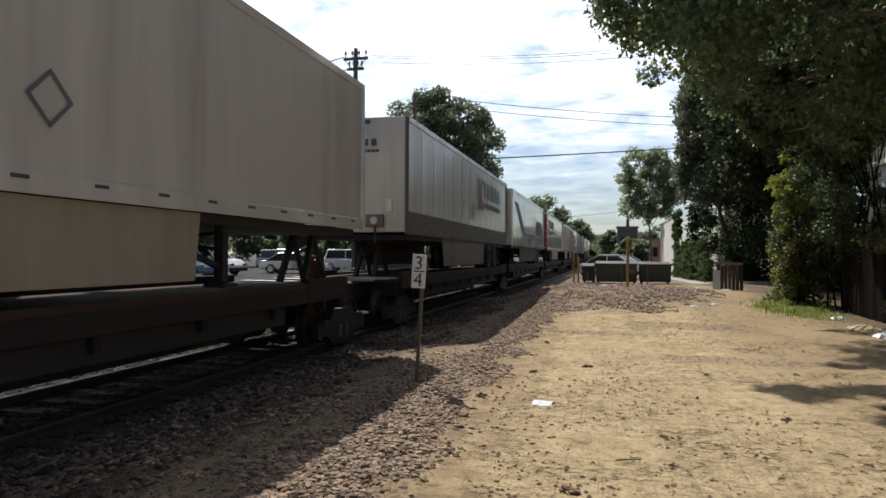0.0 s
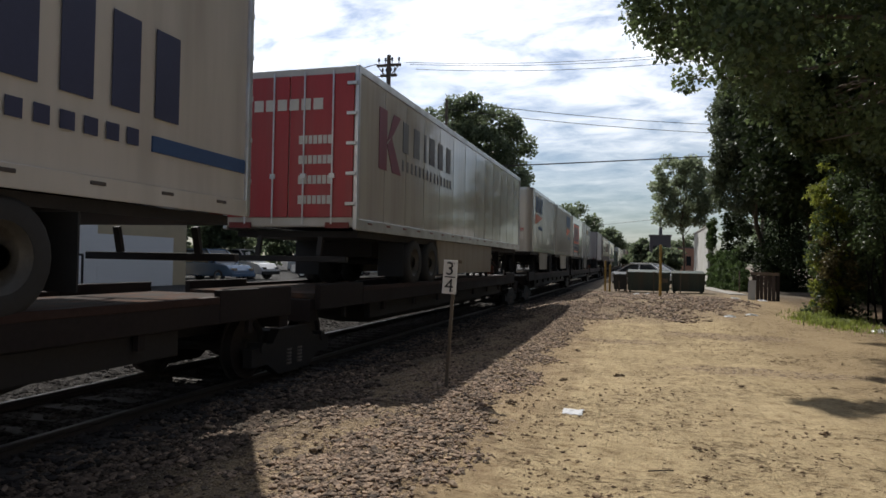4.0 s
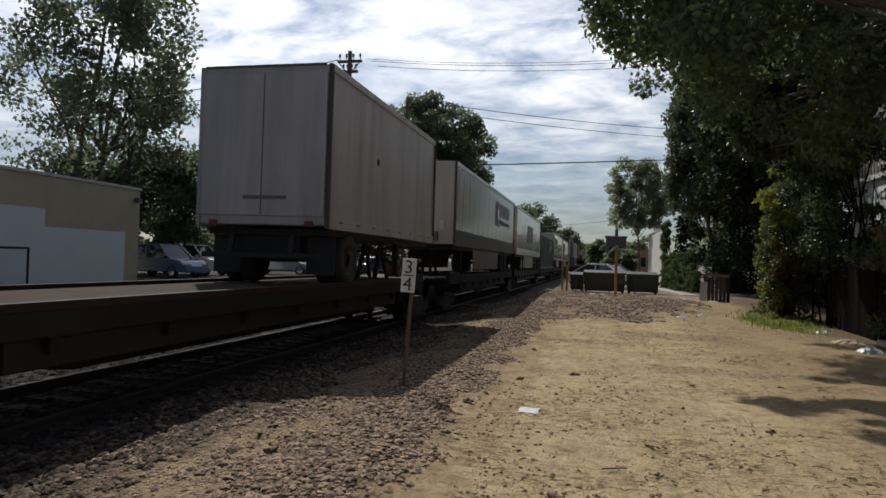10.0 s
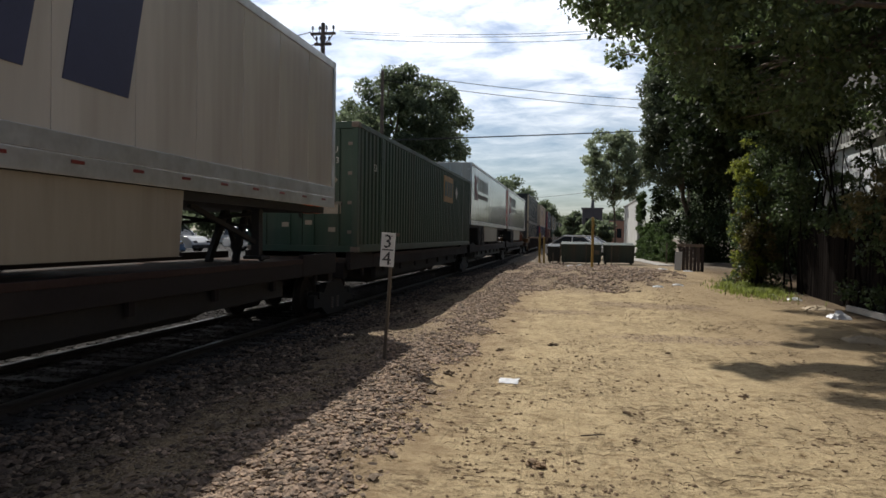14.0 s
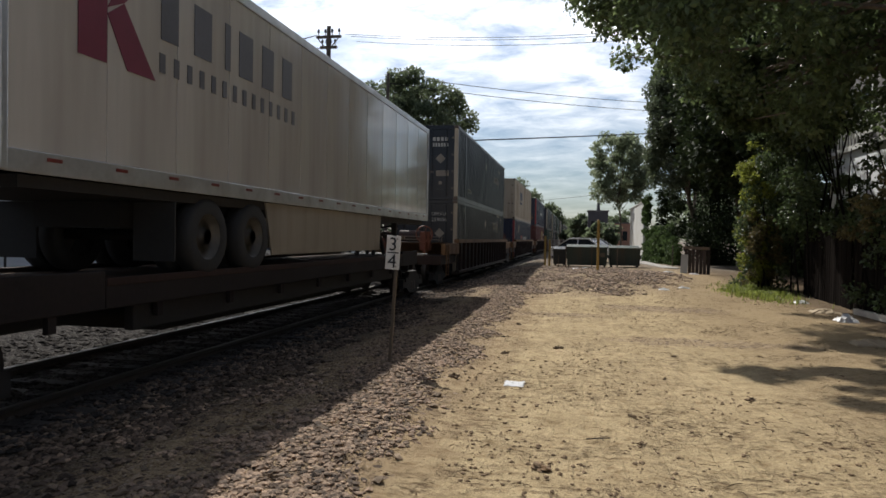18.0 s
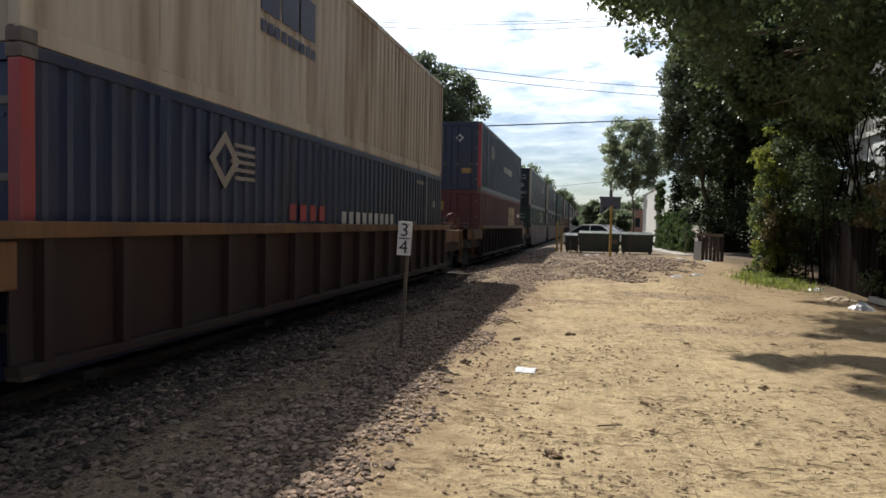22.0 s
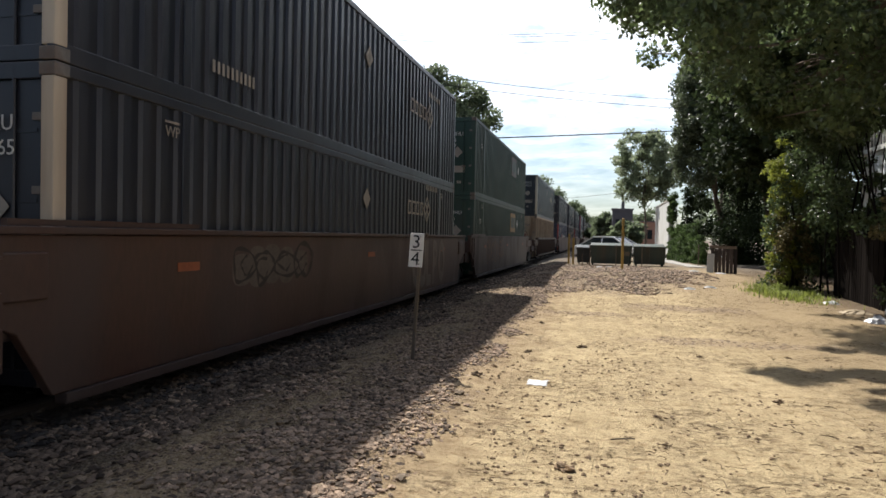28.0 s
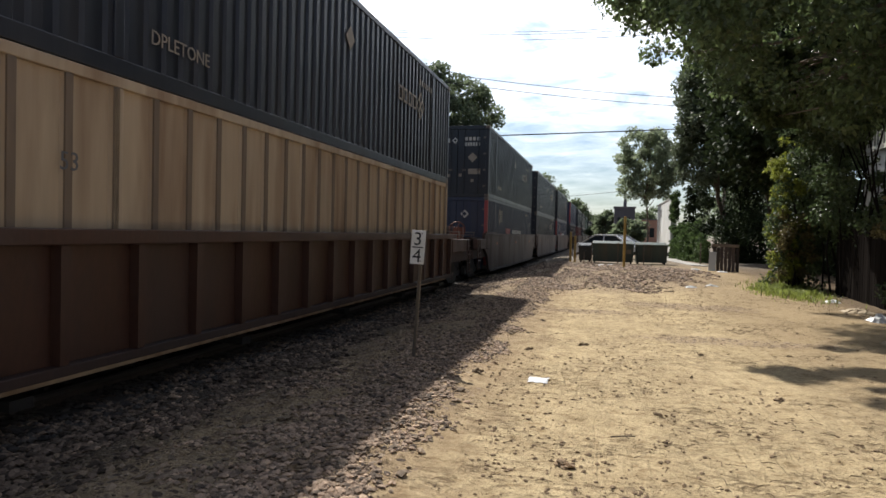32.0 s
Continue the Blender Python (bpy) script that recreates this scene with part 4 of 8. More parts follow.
        Geo().box(s * 0.95 - (0.08 if doors == "silver" else 0.22), s * 0.95 + (0.08 if doors == "silver" else 0.22), min(yr, yr + out * 0.03), max(yr, yr + out * 0.03), z0 + 0.03, z0 + 0.13).make("tail_lamp", M["red"], t)
        Geo().bar((s * 0.6, yr - out * 0.1, z0 - 0.13), (s * 0.6, yr - out * 0.02, DECK + 0.58), 0.09, 0.06).make("bumper_strut", M["black"], t)
    Geo().box(-1.15, 1.15, min(yr - out * 0.05, yr + out * 0.04), max(yr - out * 0.05, yr + out * 0.04), DECK + 0.48, DECK + 0.58).make("rear_bumper", M["black"], t, bevel=0.01)
    # nose
    yn, o2 = (0, -1) if nose_first else (L, 1)
    if nose != "reefer":
        g = Geo().box(0.28, 0.72, min(yn, yn + o2 * 0.10), max(yn, yn + o2 * 0.10), z0 + 0.18, z0 + 0.48)
        box = g.make("coupling_box", M["steel"], t, bevel=0.015)
        Geo().rod((0.5, yn + o2 * 0.09, z0 + 0.33), (0.5, yn + o2 * 0.14, z0 + 0.33), 0.09, 12).make("coupling_head", M["paint"], box)
        Geo().rod((0.5, yn + o2 * 0.05, z0 + 0.18), (0.55, yn + o2 * 0.12, z0 - 0.2), 0.03, 6).make("hose", M["rubber"], box)
        for x in (-0.25, 0.25):
            Geo().box(x - 0.10, x + 0.10, min(yn, yn + o2 * 0.03), max(yn, yn + o2 * 0.03), z1 - 0.16, z1 - 0.08).make("vent_lamp", M["ink"], t)
        Geo().box(0.78, 0.92, min(yn, yn + o2 * 0.04), max(yn, yn + o2 * 0.04), z0 + 0.55, z0 + 0.85).make("document_box", M["paint"], t)
    else:
        unit = Geo().box(-1.05, 1.05, yn + o2 * 0.42, yn, z0 + 0.75, z1 - 0.1).make("cooling_unit", M["paint"], t, "white refrigeration unit", bevel=0.06)
        Geo().box(-0.9, 0.9, yn + o2 * 0.435, yn + o2 * 0.40, z1 - 1.15, z1 - 0.25).make("grille", M["black"], unit, bevel=0.02)
        g = Geo()
        for k in range(8):
            g.box(-0.85, 0.85, yn + o2 * 0.45, yn + o2 * 0.43, z1 - 1.08 + k * 0.11, z1 - 1.04 + k * 0.11)
        g.make("louvre", M["inkgrey"], unit)
        Geo().box(0.25, 0.85, yn + o2 * 0.432, yn + o2 * 0.40, z0 + 0.95, z0 + 1.25).make("control_panel", M["inkgrey"], unit)
        Geo().box(-0.8, 0.6, yn + o2 * 0.2, yn, z0 + 0.2, z0 + 0.62).make("fuel_box", M["paint"], t, bevel=0.02)
    return t


def emblem_knight(t, y0):
    """Burgundy angular emblem with a row of tall and a row of small plain letters."""
    x = SIDE + 0.004

    def slab(p, g):
        return g.hexa([(x - 0.006, a, b) for a, b in p] + [(x, a, b) for a, b in p])
    g = slab([(y0 - 0.3, 3.3), (y0 + 0.1, 3.3), (y0 + 0.1, 4.45), (y0 - 0.3, 4.45)], Geo())
    slab([(y0 + 0.104, 3.8), (y0 + 0.42, 3.3), (y0 + 0.9, 3.3), (y0 + 0.36, 3.98)], g)
    slab([(y0 + 0.104, 3.86), (y0 + 0.36, 3.985), (y0 + 0.85, 4.45), (y0 + 0.45, 4.45)], g)
    g.make("emblem", M["burg"], t, "burgundy angular emblem")
    for a, w in ((1.0, 0.34), (1.68, 0.4), (2.42, 0.14), (2.8, 0.4), (3.5, 0.38), (4.2, 0.36)):
        Geo().box(x - 0.006, x, y0 + a, y0 + a + w, 3.8, 4.42).make("letter_block", M["inkgrey"], t)
    bars(14, y0 + 0.98, y0 + 4.85, 3.42, 3.64, x, 0.62).each("letter_block", M["inkgrey"], t)


def emblem_yrc(t, y0, nose=True):
    x = SIDE + 0.022
    g = Geo()
    for k in range(3):
        a = y0 + 0.75 * k
        g.hexa([(x - 0.006, a + 0.08, 3.95), (x, a + 0.08, 3.95), (x, a + 0.6, 3.95), (x - 0.006, a + 0.6, 3.95), (x - 0.006, a + 0.2, 4.65), (x, a + 0.2, 4.65), (x, a + 0.74, 4.65), (x - 0.006, a + 0.74, 4.65)])
    g.each("letter_block", M["bluestripe"], t, "dark blue slanted letter blocks")
    Geo().hexa([(x - 0.006, y0, 3.35), (x, y0, 3.35), (x, y0 + 0.3, 3.4), (x - 0.006, y0 + 0.3, 3.4), (x - 0.006, y0 + 0.1, 3.85), (x, y0 + 0.1, 3.85), (x, y0 + 2.3, 3.75), (x - 0.006, y0 + 2.3, 3.75)]).make("wedge", M["orange"], t, "orange wedge emblem")
    bars(7, y0 + 1.0, y0 + 2.4, 3.15, 3.32, x, 0.3).each("letter_block", M["bluestripe"], t)
    if nose:
        face_bars(3, -0.75, 0.45, 4.1, 4.55, -0.004, 0.12).each("letter_block", M["bluestripe"], t)
        Geo().hexa([(-0.8, -0.006, 3.68), (-0.5, -0.006, 3.72), (0.4, -0.006, 4.0), (-0.75, -0.006, 3.95), (-0.8, 0.02, 3.68), (-0.5, 0.02, 3.72), (0.4, 0.02, 4.0), (-0.75, 0.02, 3.95)]).make("wedge", M["orange"], t)
        face_bars(7, -0.2, 0.42, 3.68, 3.82, -0.004, 0.3).each("letter_block", M["bluestripe"], t)
        Geo().box(0.56, 0.94, -0.006, 0.02, 3.03, 3.14).make("warning_tag", M["reddoor"], t, "small red warning tag with white letters")
        face_words(t, "WARNING", 0.575, 3.05, 0.085, M["paint"], -0.009)
        Geo().ring((-0.6, -0.004, 2.52), (0, 1, 0), 0.14, 0.012, 18, 5).make("worn_ring", M["inkgrey"], t, "worn circular mark on the nose")
        Geo().box(-0.1, 0.2, -0.006, 0.02, 2.85, 2.93).make("sticker", M["skirt"], t)
        Geo().box(0.35, 0.7, -0.006, 0.02, 2.78, 3.02).make("sticker", M["skirt"], t)
        Geo().box(0.2, 0.72, -0.01, 0.0, 2.28, 2.62).make("placard", M["inkgrey"], t)


def side_words(t, text, y, z, size, material, x=SIDE + 0.006):
    return words(text, size, material, t, Matrix.Translation((x, y, z)) @ NEAR)


def face_words(t, text, x, z, size, material, y=-0.03):
    return words(text, size, material, t, Matrix.Translation((x, y, z)) @ FACE)


PLATE = "long white plate-sided road trailer riding on a flat car"
t = trailer(-3.45, 16.15, False, "white", PLATE, "smooth", (5.4, 12.5), gear=4.5)
diamond((SIDE + 0.0, 8.4, 2.95), 0.26, geo=None, hole=0.82).make("diamond_mark", M["inkgrey"], t)
t = trailer(15.65, 15.95, True, "white2", "dusty white plate-sided trailer with burgundy emblem", "plate", (3.8, 10.6), band=True, skirt_skin="skirt2", slid=(3.0, 4.25))
emblem_knight(t, 9.3)
face_bars(6, -0.7, 0.6, 4.25, 4.42, -0.004, 0.4).each("letter_block", M["ink"], t)
face_bars(12, -0.7, 0.6, 4.1, 4.16, -0.004).each("letter_block", M["ink"], t)
Geo().box(-1.0, -0.76, -0.01, 0.0, 4.1, 4.45).make("emblem", M["burg"], t)
face_words(t, "H70473", -0.75, 3.05, 0.17, M["ink"], -0.006)
diamond((SIDE + 0.003, 8.1, 3.2), 0.3, hole=0.8).make("diamond_mark", M["inkgrey"], t)
t = trailer(33.55, 16.15, True, "white", "white refrigerated trailer with blue swoosh", "smooth", (3.3, 12.0), nose="reefer", skirt_skin="black")
x = SIDE
def side_slab(t, pts, material, name, label="", x=SIDE):
    """A flat four-cornered patch of colour on the near side."""
    return Geo().hexa([(x - 0.03, a, b) for a, b in pts] + [(x, a, b) for a, b in pts]).make(name, material, t, label)


side_slab(t, [(1.75, 4.1), (4.49, 2.68), (5.47, 2.91), (2.45, 4.3)], M["bluestripe"], "swoosh", "blue diagonal swoosh")
side_slab(t, [(1.1, 4.32), (1.74, 4.1), (2.44, 4.3), (1.3, 4.42)], M["burg"], "swoosh_tip", "dark purple swoosh tip")
side_slab(t, [(4.495, 2.68), (11.4, 2.67), (11.5, 2.88), (5.475, 2.91)], M["bluestripe"], "stripe", "blue stripe along the lower side")
side_slab(t, [(14.4, 2.64), (16.05, 2.63), (16.05, 2.79), (14.4, 2.8)], M["bluestripe"], "stripe", "blue stripe along the lower side")
bars(6, 11.5, 15.0, 2.98, 3.88, x + 0.004, 0.38).each("letter_block", M["ink"], t)
bars(10, 11.7, 14.3, 2.66, 2.82, x + 0.004, 0.4).each("letter_block", M["ink"], t)
for k in range(2):
    diamond((x - 0.003, 7.85 + 0.55 * k, 2.42), 0.24).make("diamond_mark", M["skirt"], t)
t = trailer(53.0, 16.05, False, "white", "white plate-sided trailer with red rear doors", "plate", (4.8, 11.0), "reddoor")
emblem_knight(t, 1.3)
face_bars(6, -0.7, 0.7, 4.2, 4.4, -0.03).each("letter_block", M["paint"], t)
for k in range(4):
    face_bars(7, 0.2, 0.85, 3.6 - 0.35 * k, 3.75 - 0.35 * k, -0.03).each("letter_block", M["paint"], t)
PUP = "short white ribbed trailer with orange wedge emblem"
t = trailer(72.2, 8.1, True, "white", PUP, "rib", (2.8, 5.7), rounded=True)
emblem_yrc(t, 0.9)
side_words(t, "81258", 6.6, 2.55, 0.2, M["ink"], SIDE + 0.03)
for k in range(6):
    Geo().rod((-1.0 + 0.22 * (k % 3), -0.006, 2.62 + 0.22 * (k // 3)), (-1.0 + 0.22 * (k % 3), 0.02, 2.62 + 0.22 * (k // 3)), 0.045, 10).make("sticker", M["inkgrey"], t)
t = trailer(81.05, 8.1, True, "white2", PUP, "rib", (2.7, 5.9), rounded=True)
emblem_yrc(t, 5.2, False)
t = trailer(90.35, 8.05, True, "white", "short white trailer with orange block emblem", "smooth", None, rounded=True)
x = SIDE + 0.002
Geo().hexa([(x - 0.03, 1.05, 3.04), (x, 1.05, 3.04), (x, 4.85, 3.08), (x - 0.03, 4.85, 3.08), (x - 0.03, 0.8, 4.42), (x, 0.8, 4.42), (x, 4.85, 4.45), (x - 0.03, 4.85, 4.45)]).make("emblem", M["orange"], t, "orange block emblem")
bars(6, 1.2, 4.6, 3.2, 4.25, x + 0.005, 0.35).each("letter_block", M["ink"], t)
bars(12, 0.9, 4.8, 2.66, 2.84, x, 0.55).each("letter_block", M["ink"], t)
Geo().box(0.42, 0.94, -0.012, 0.02, 3.05, 3.22).make("warning_tag", M["reddoor"], t, "small red warning tag with white letters")
face_words(t, "WARNING", 0.44, 3.09, 0.115, M["paint"], -0.015)
face_words(t, "13'6\"", 0.66, 2.62, 0.15, M["signink"], -0.012)
side_slab(t, [(0.78, 4.46), (0.98, 2.98), (4.9, 3.03), (4.92, 4.52)], M["ink"], "emblem_border", "dark outline of an orange emblem", SIDE + 0.0005)
Geo().box(-1.0, 0.3, -0.006, 0.02, 3.8, 4.55).make("nose_panel", M["paint"], t, "white panel round a nose emblem")
Geo().box(-0.92, 0.22, -0.011, 0.0, 3.9, 4.47).make("emblem", M["orange"], t, "orange block emblem")
face_bars(5, -0.8, 0.15, 3.98, 4.4, -0.012, 0.35).each("letter_block", M["ink"], t)
for px, pz in ((0.25, 2.55), (0.1, 2.45), (0.32, 2.35), (0.12, 2.28)):
    Geo().rod((px, -0.014, pz), (px, 0.01, pz), 0.07, 10).make("grease_spot", M["inkgrey"], t, "dark worn spot")
bars(16, 1.5, 4.2, 2.45, 2.55, x, 0.4).each("letter_block", M["orange"], t)
t = trailer(98.6, 8.25, False, "grey", "short grey trailer with dark top band", "smooth", (2.9, 6.0), skirt_skin="skirt3")
Geo().box(SIDE - 0.03, SIDE + 0.001, 4.0, 8.15, 4.15, 4.55).make("band", M["inkgrey"], t, "dark band along the top")
Geo().box(SIDE - 0.03, SIDE + 0.004, 4.15, 5.3, 4.18, 4.52).make("emblem", M["amber"], t, "amber block emblem")
bars(5, 3.0, 6.0, 3.0, 3.06, SIDE + 0.004, 0.7).make("sticker_row", M["inkgrey"], t)
t = trailer(117.05, 7.95, False, "silver", "short dull silver trailer with plain rear", "dark", None, "silver", z1=5.06)
Geo().box(-0.35, 0.5, -0.035, -0.02, 2.62, 2.68).make("door_bar", M["steel"], t)
Geo().box(SIDE - 0.025, SIDE - 0.008, 2.73, 2.86, 3.62, 3.75).make("torn_hole", M["black"], t, "small dark hole torn in the side")
Geo().box(-1.2, 1.2, -0.03, 0.0, 5.02, 5.064).make("header_rail", M["inkgrey"], t, "dark rail over the rear doors")
t = trailer(128.0, 16.05, True, "white2", "dusty white plate-sided trailer with burgundy emblem", "plate", (3.8, 10.6), band=True, skirt_skin="skirt2", slid=(3.0, 4.25))
emblem_knight(t, 9.3)
face_bars(6, -0.7, 0.6, 4.25, 4.42, -0.004).each("letter_block", M["ink"], t)
Geo().box(-1.0, -0.76, -0.01, 0.0, 4.1, 4.45).make("emblem", M["burg"], t)
t = trailer(145.45, 16.05, False, "white", "white plate-sided trailer with pink rear doors", "plate", (5.15, 11.2), "pink", rims="alu")
x = SIDE + 0.004
for k in range(3):
    y = 5.93 + 1.42 * k
    side_slab(t, [(y, 3.0), (y + 0.95, 3.0), (y + 1.2, 4.14), (y + 0.22, 4.14)], M["ink"], "letter_block", "large dark blue slanted letter block", x)
Geo().box(SIDE - 0.02, SIDE + 0.012, 0.06, 15.99, 2.305, 2.5).make("lower_rail_cap", M["alu"], t, "pale aluminium lower rail", bevel=0.005)
Geo().hexa([(0.33, -0.03, 4.34), (0.33, -0.022, 4.34), (0.75, -0.022, 4.34), (0.75, -0.03, 4.34), (0.49, -0.03, 4.0), (0.49, -0.022, 4.0), (0.61, -0.022, 4.0), (0.61, -0.03, 4.0)][::-1]).make("letter_block", M["ink"], t, "dark blue wedge-shaped letter block")
face_bars(1, 0.08, 0.3, 4.02, 4.34, -0.03).make("letter_block", M["ink"], t)
Geo().box(0.8, 1.15, -0.03, -0.022, 2.52, 2.78).make("sticker", M["cardboard"], t, "faded brown sticker on a pink door")
t = trailer(179.5, 16.05, False, "white", PLATE, "plate", (4.8, 11.0))
emblem_knight(t, 1.4)
t = trailer(197.05, 16.0, False, "white", "white plate-sided trailer with red rear doors", "plate", (4.8, 11.0), "reddoor")
emblem_knight(t, 1.2)
face_bars(6, -0.75, 0.8, 4.2, 4.42, -0.03).each("letter_block", M["paint"], t)
for k in range(3):
    face_bars(7, 0.15, 0.9, 3.7 - 0.42 * k, 3.84 - 0.42 * k, -0.03).each("letter_block", M["paint"], t)
Geo().box(0.35, 0.85, -0.035, -0.022, 2.55, 3.0).make("placard", M["paint"], t)

# the flat cars beneath them; the joints of the three sets
JOINTS = [-4.8, 14.2, 32.6, 51.4, 70.7, 89.8, 107.8, 126.4, 144.8, 162.3, 179.35, 196.3, 214.2]
FREE = {14.2, 70.7, 126.4, 214.2}
HITCH = [17.6, 2.6, 3.0, 16.0, 3.0, 15.4, 15.6, 3.0, 15.2, 15.0, 14.0, 15.0]
for a, b, h in zip(JOINTS, JOINTS[1:], HITCH):
    flat_car(a, b - a, a in FREE, b in FREE, min(h, b - a - 1.5))


# containers
def container(u, z0, skin, label, post=None, ends="doors", L=16.15, H=2.88, ribbed=False, frame_mat=None):
    c = rolling("shipping_container", label, "container", "containers on the train", u)
    paint = M["cream2" if ribbed else skin]
    fr = M[frame_mat] if frame_mat else paint
    z1 = z0 + H
    for s in (-1, 1):
        X = lambda a, b: (min(s * a, s * b), max(s * a, s * b))
        def wall_geo():
            g, y, prof = Geo(), 0.16, []
            pitch = 0.60 if ribbed else 0.30
            n = round((L - 0.32) / pitch)
            p = (L - 0.32) / n
            for k in range(n):
                a = 0.16 + k * p
                if ribbed:
                    prof += [(a, 0.0), (a + 0.80 * p, 0.0), (a + 0.83 * p, 0.035), (a + 0.97 * p, 0.035)]
                else:
                    prof += [(a, 0.0), (a + 0.38 * p, 0.0), (a + 0.5 * p, 0.034), (a + 0.88 * p, 0.034)]
            prof.append((L - 0.16, 0.0))
            v = [(1.245 + d, y, z0 + 0.17) for y, d in prof] + [(1.245 + d, y, z1 - 0.11) for y, d in prof]
            m = len(prof)
            return g.add(v, [(i, i + 1, m + i + 1, m + i) for i in range(m - 1)]).make("corrugated_wall", paint)
        if ribbed:
            for k in range(26):
                piece("sidepost", lambda: Geo().box(-0.012, 0.012, -0.045, 0.045, z0 + 0.172, z1 - 0.112).make("side_post", M["postdark"], bevel=0.004), "side_post", c, (s * 1.285, 0.16 + (k + 0.9) * (L - 0.32) / 26, 0))
        w = new("corrugated_wall", shared("wall%s%.2f%s%s" % (skin, z0, L, ribbed), wall_geo))
        w.parent = c
        if s < 0:
            w.matrix_basis = pose(0, L, 0, 0, 0, 180)
        Geo().box(*X(1.215, SIDE), 0.0, L, z0, z0 + 0.17).make("bottom_rail", fr, c, bevel=0.01)
        Geo().box(*X(1.215, SIDE), 0.0, L, z1 - 0.11, z1).make("top_rail", fr, c, bevel=0.01)
        for y in (0.0, L):
            pm = M["cream"] if post and y == 0.0 else M["reddoor"] if skin == "blue" and y == 0.0 else fr
            Geo().box(*X(1.16, SIDE + 0.003), min(y, y + (0.15 if y == 0 else -0.15)) - 0.002, max(y, y + (0.15 if y == 0 else -0.15)) + 0.002, z0 + 0.13, z1 - 0.125).make("corner_post", pm, c, bevel=0.012)
            for z in (z0, z1):
                piece("casting", lambda: Geo().box(-0.085, 0.085, -0.09, 0.09, -0.06, 0.06).make("corner_casting", M["steel"], bevel=0.01), "corner_casting", c, (s * 1.222, y + (0.085 if y == 0 else -0.085), z + (0.062 if z == z0 else -0.062)))
        for y in (1.95, L - 1.95):
            Geo().box(*X(1.25, SIDE + 0.002), y - 0.07, y + 0.07, z0 + 0.171, z1 - 0.111).make("lift_post", fr, c, bevel=0.01)
    Geo().box(-1.24, 1.24, 0.05, L - 0.05, z1 - 0.05, z1 - 0.01).make("roof", paint, c)
    Geo().box(-1.24, 1.24, 0.05, L - 0.05, z0 + 0.06, z0 + 0.15).make("floor", M["black"], c)
    for y, o in ((0.0, -1), (L, 1)):
        Geo().box(-1.16, 1.16, min(y, y - o * 0.1), max(y, y - o * 0.1), z1 - 0.15, z1).make("header", fr, c, bevel=0.008)
        Geo().box(-1.16, 1.16, min(y, y - o * 0.1), max(y, y - o * 0.1), z0, z0 + 0.14).make("end_sill", fr, c, bevel=0.008)
        if o < 0:
            for s in (-1, 1):
                door = Geo().box(min(s * 0.01, s * 1.158), max(s * 0.01, s * 1.158), 0.035, 0.075, z0 + 0.142, z1 - 0.152).make("door_leaf", paint, c, bevel=0.006)
                for x in (0.28, 0.86):
                    Geo().rod((s * x, 0.015, z0 + 0.06), (s * x, 0.015, z1 - 0.06), 0.018, 6).make("lock_rod", fr, door)
                    Geo().box(s * x - 0.07, s * x + 0.07, -0.01, 0.03, z0 + 1.05, z0 + 1.12).make("rod_handle", M["steel"], door)
                for k in range(4):
                    piece("chinge", lambda: Geo().box(-0.07, 0.07, -0.015, 0.015, -0.035, 0.035).make("hinge", M["steel"]), "hinge", door, (s * 1.13, 0.025, z0 + 0.45 + k * 0.65))
                    Geo().box(min(s * 0.06, s * 1.1), max(s * 0.06, s * 1.1), 0.027, 0.036, z0 + 0.4 + k * 0.62, z0 + 0.44 + k * 0.62).make("door_rib", paint, door)
        else:
            Geo().box(-1.158, 1.158, y - 0.08, y - 0.03, z0 + 0.142, z1 - 0.152).make("end_wall", paint, c)
    return c


def ring_mark(c, y, z, r, material):
    g = Geo()
    for a in (-1, 1):
        diamond((SIDE - 0.004, y + a * r * 0.55, z), r * 0.62, 0.008, geo=g, hole=0.62)
        diamond((SIDE - 0.0035, y, z + a * r * 0.55), r * 0.62, 0.008, geo=g, hole=0.62)
    g.each("ring_segment", material, c)


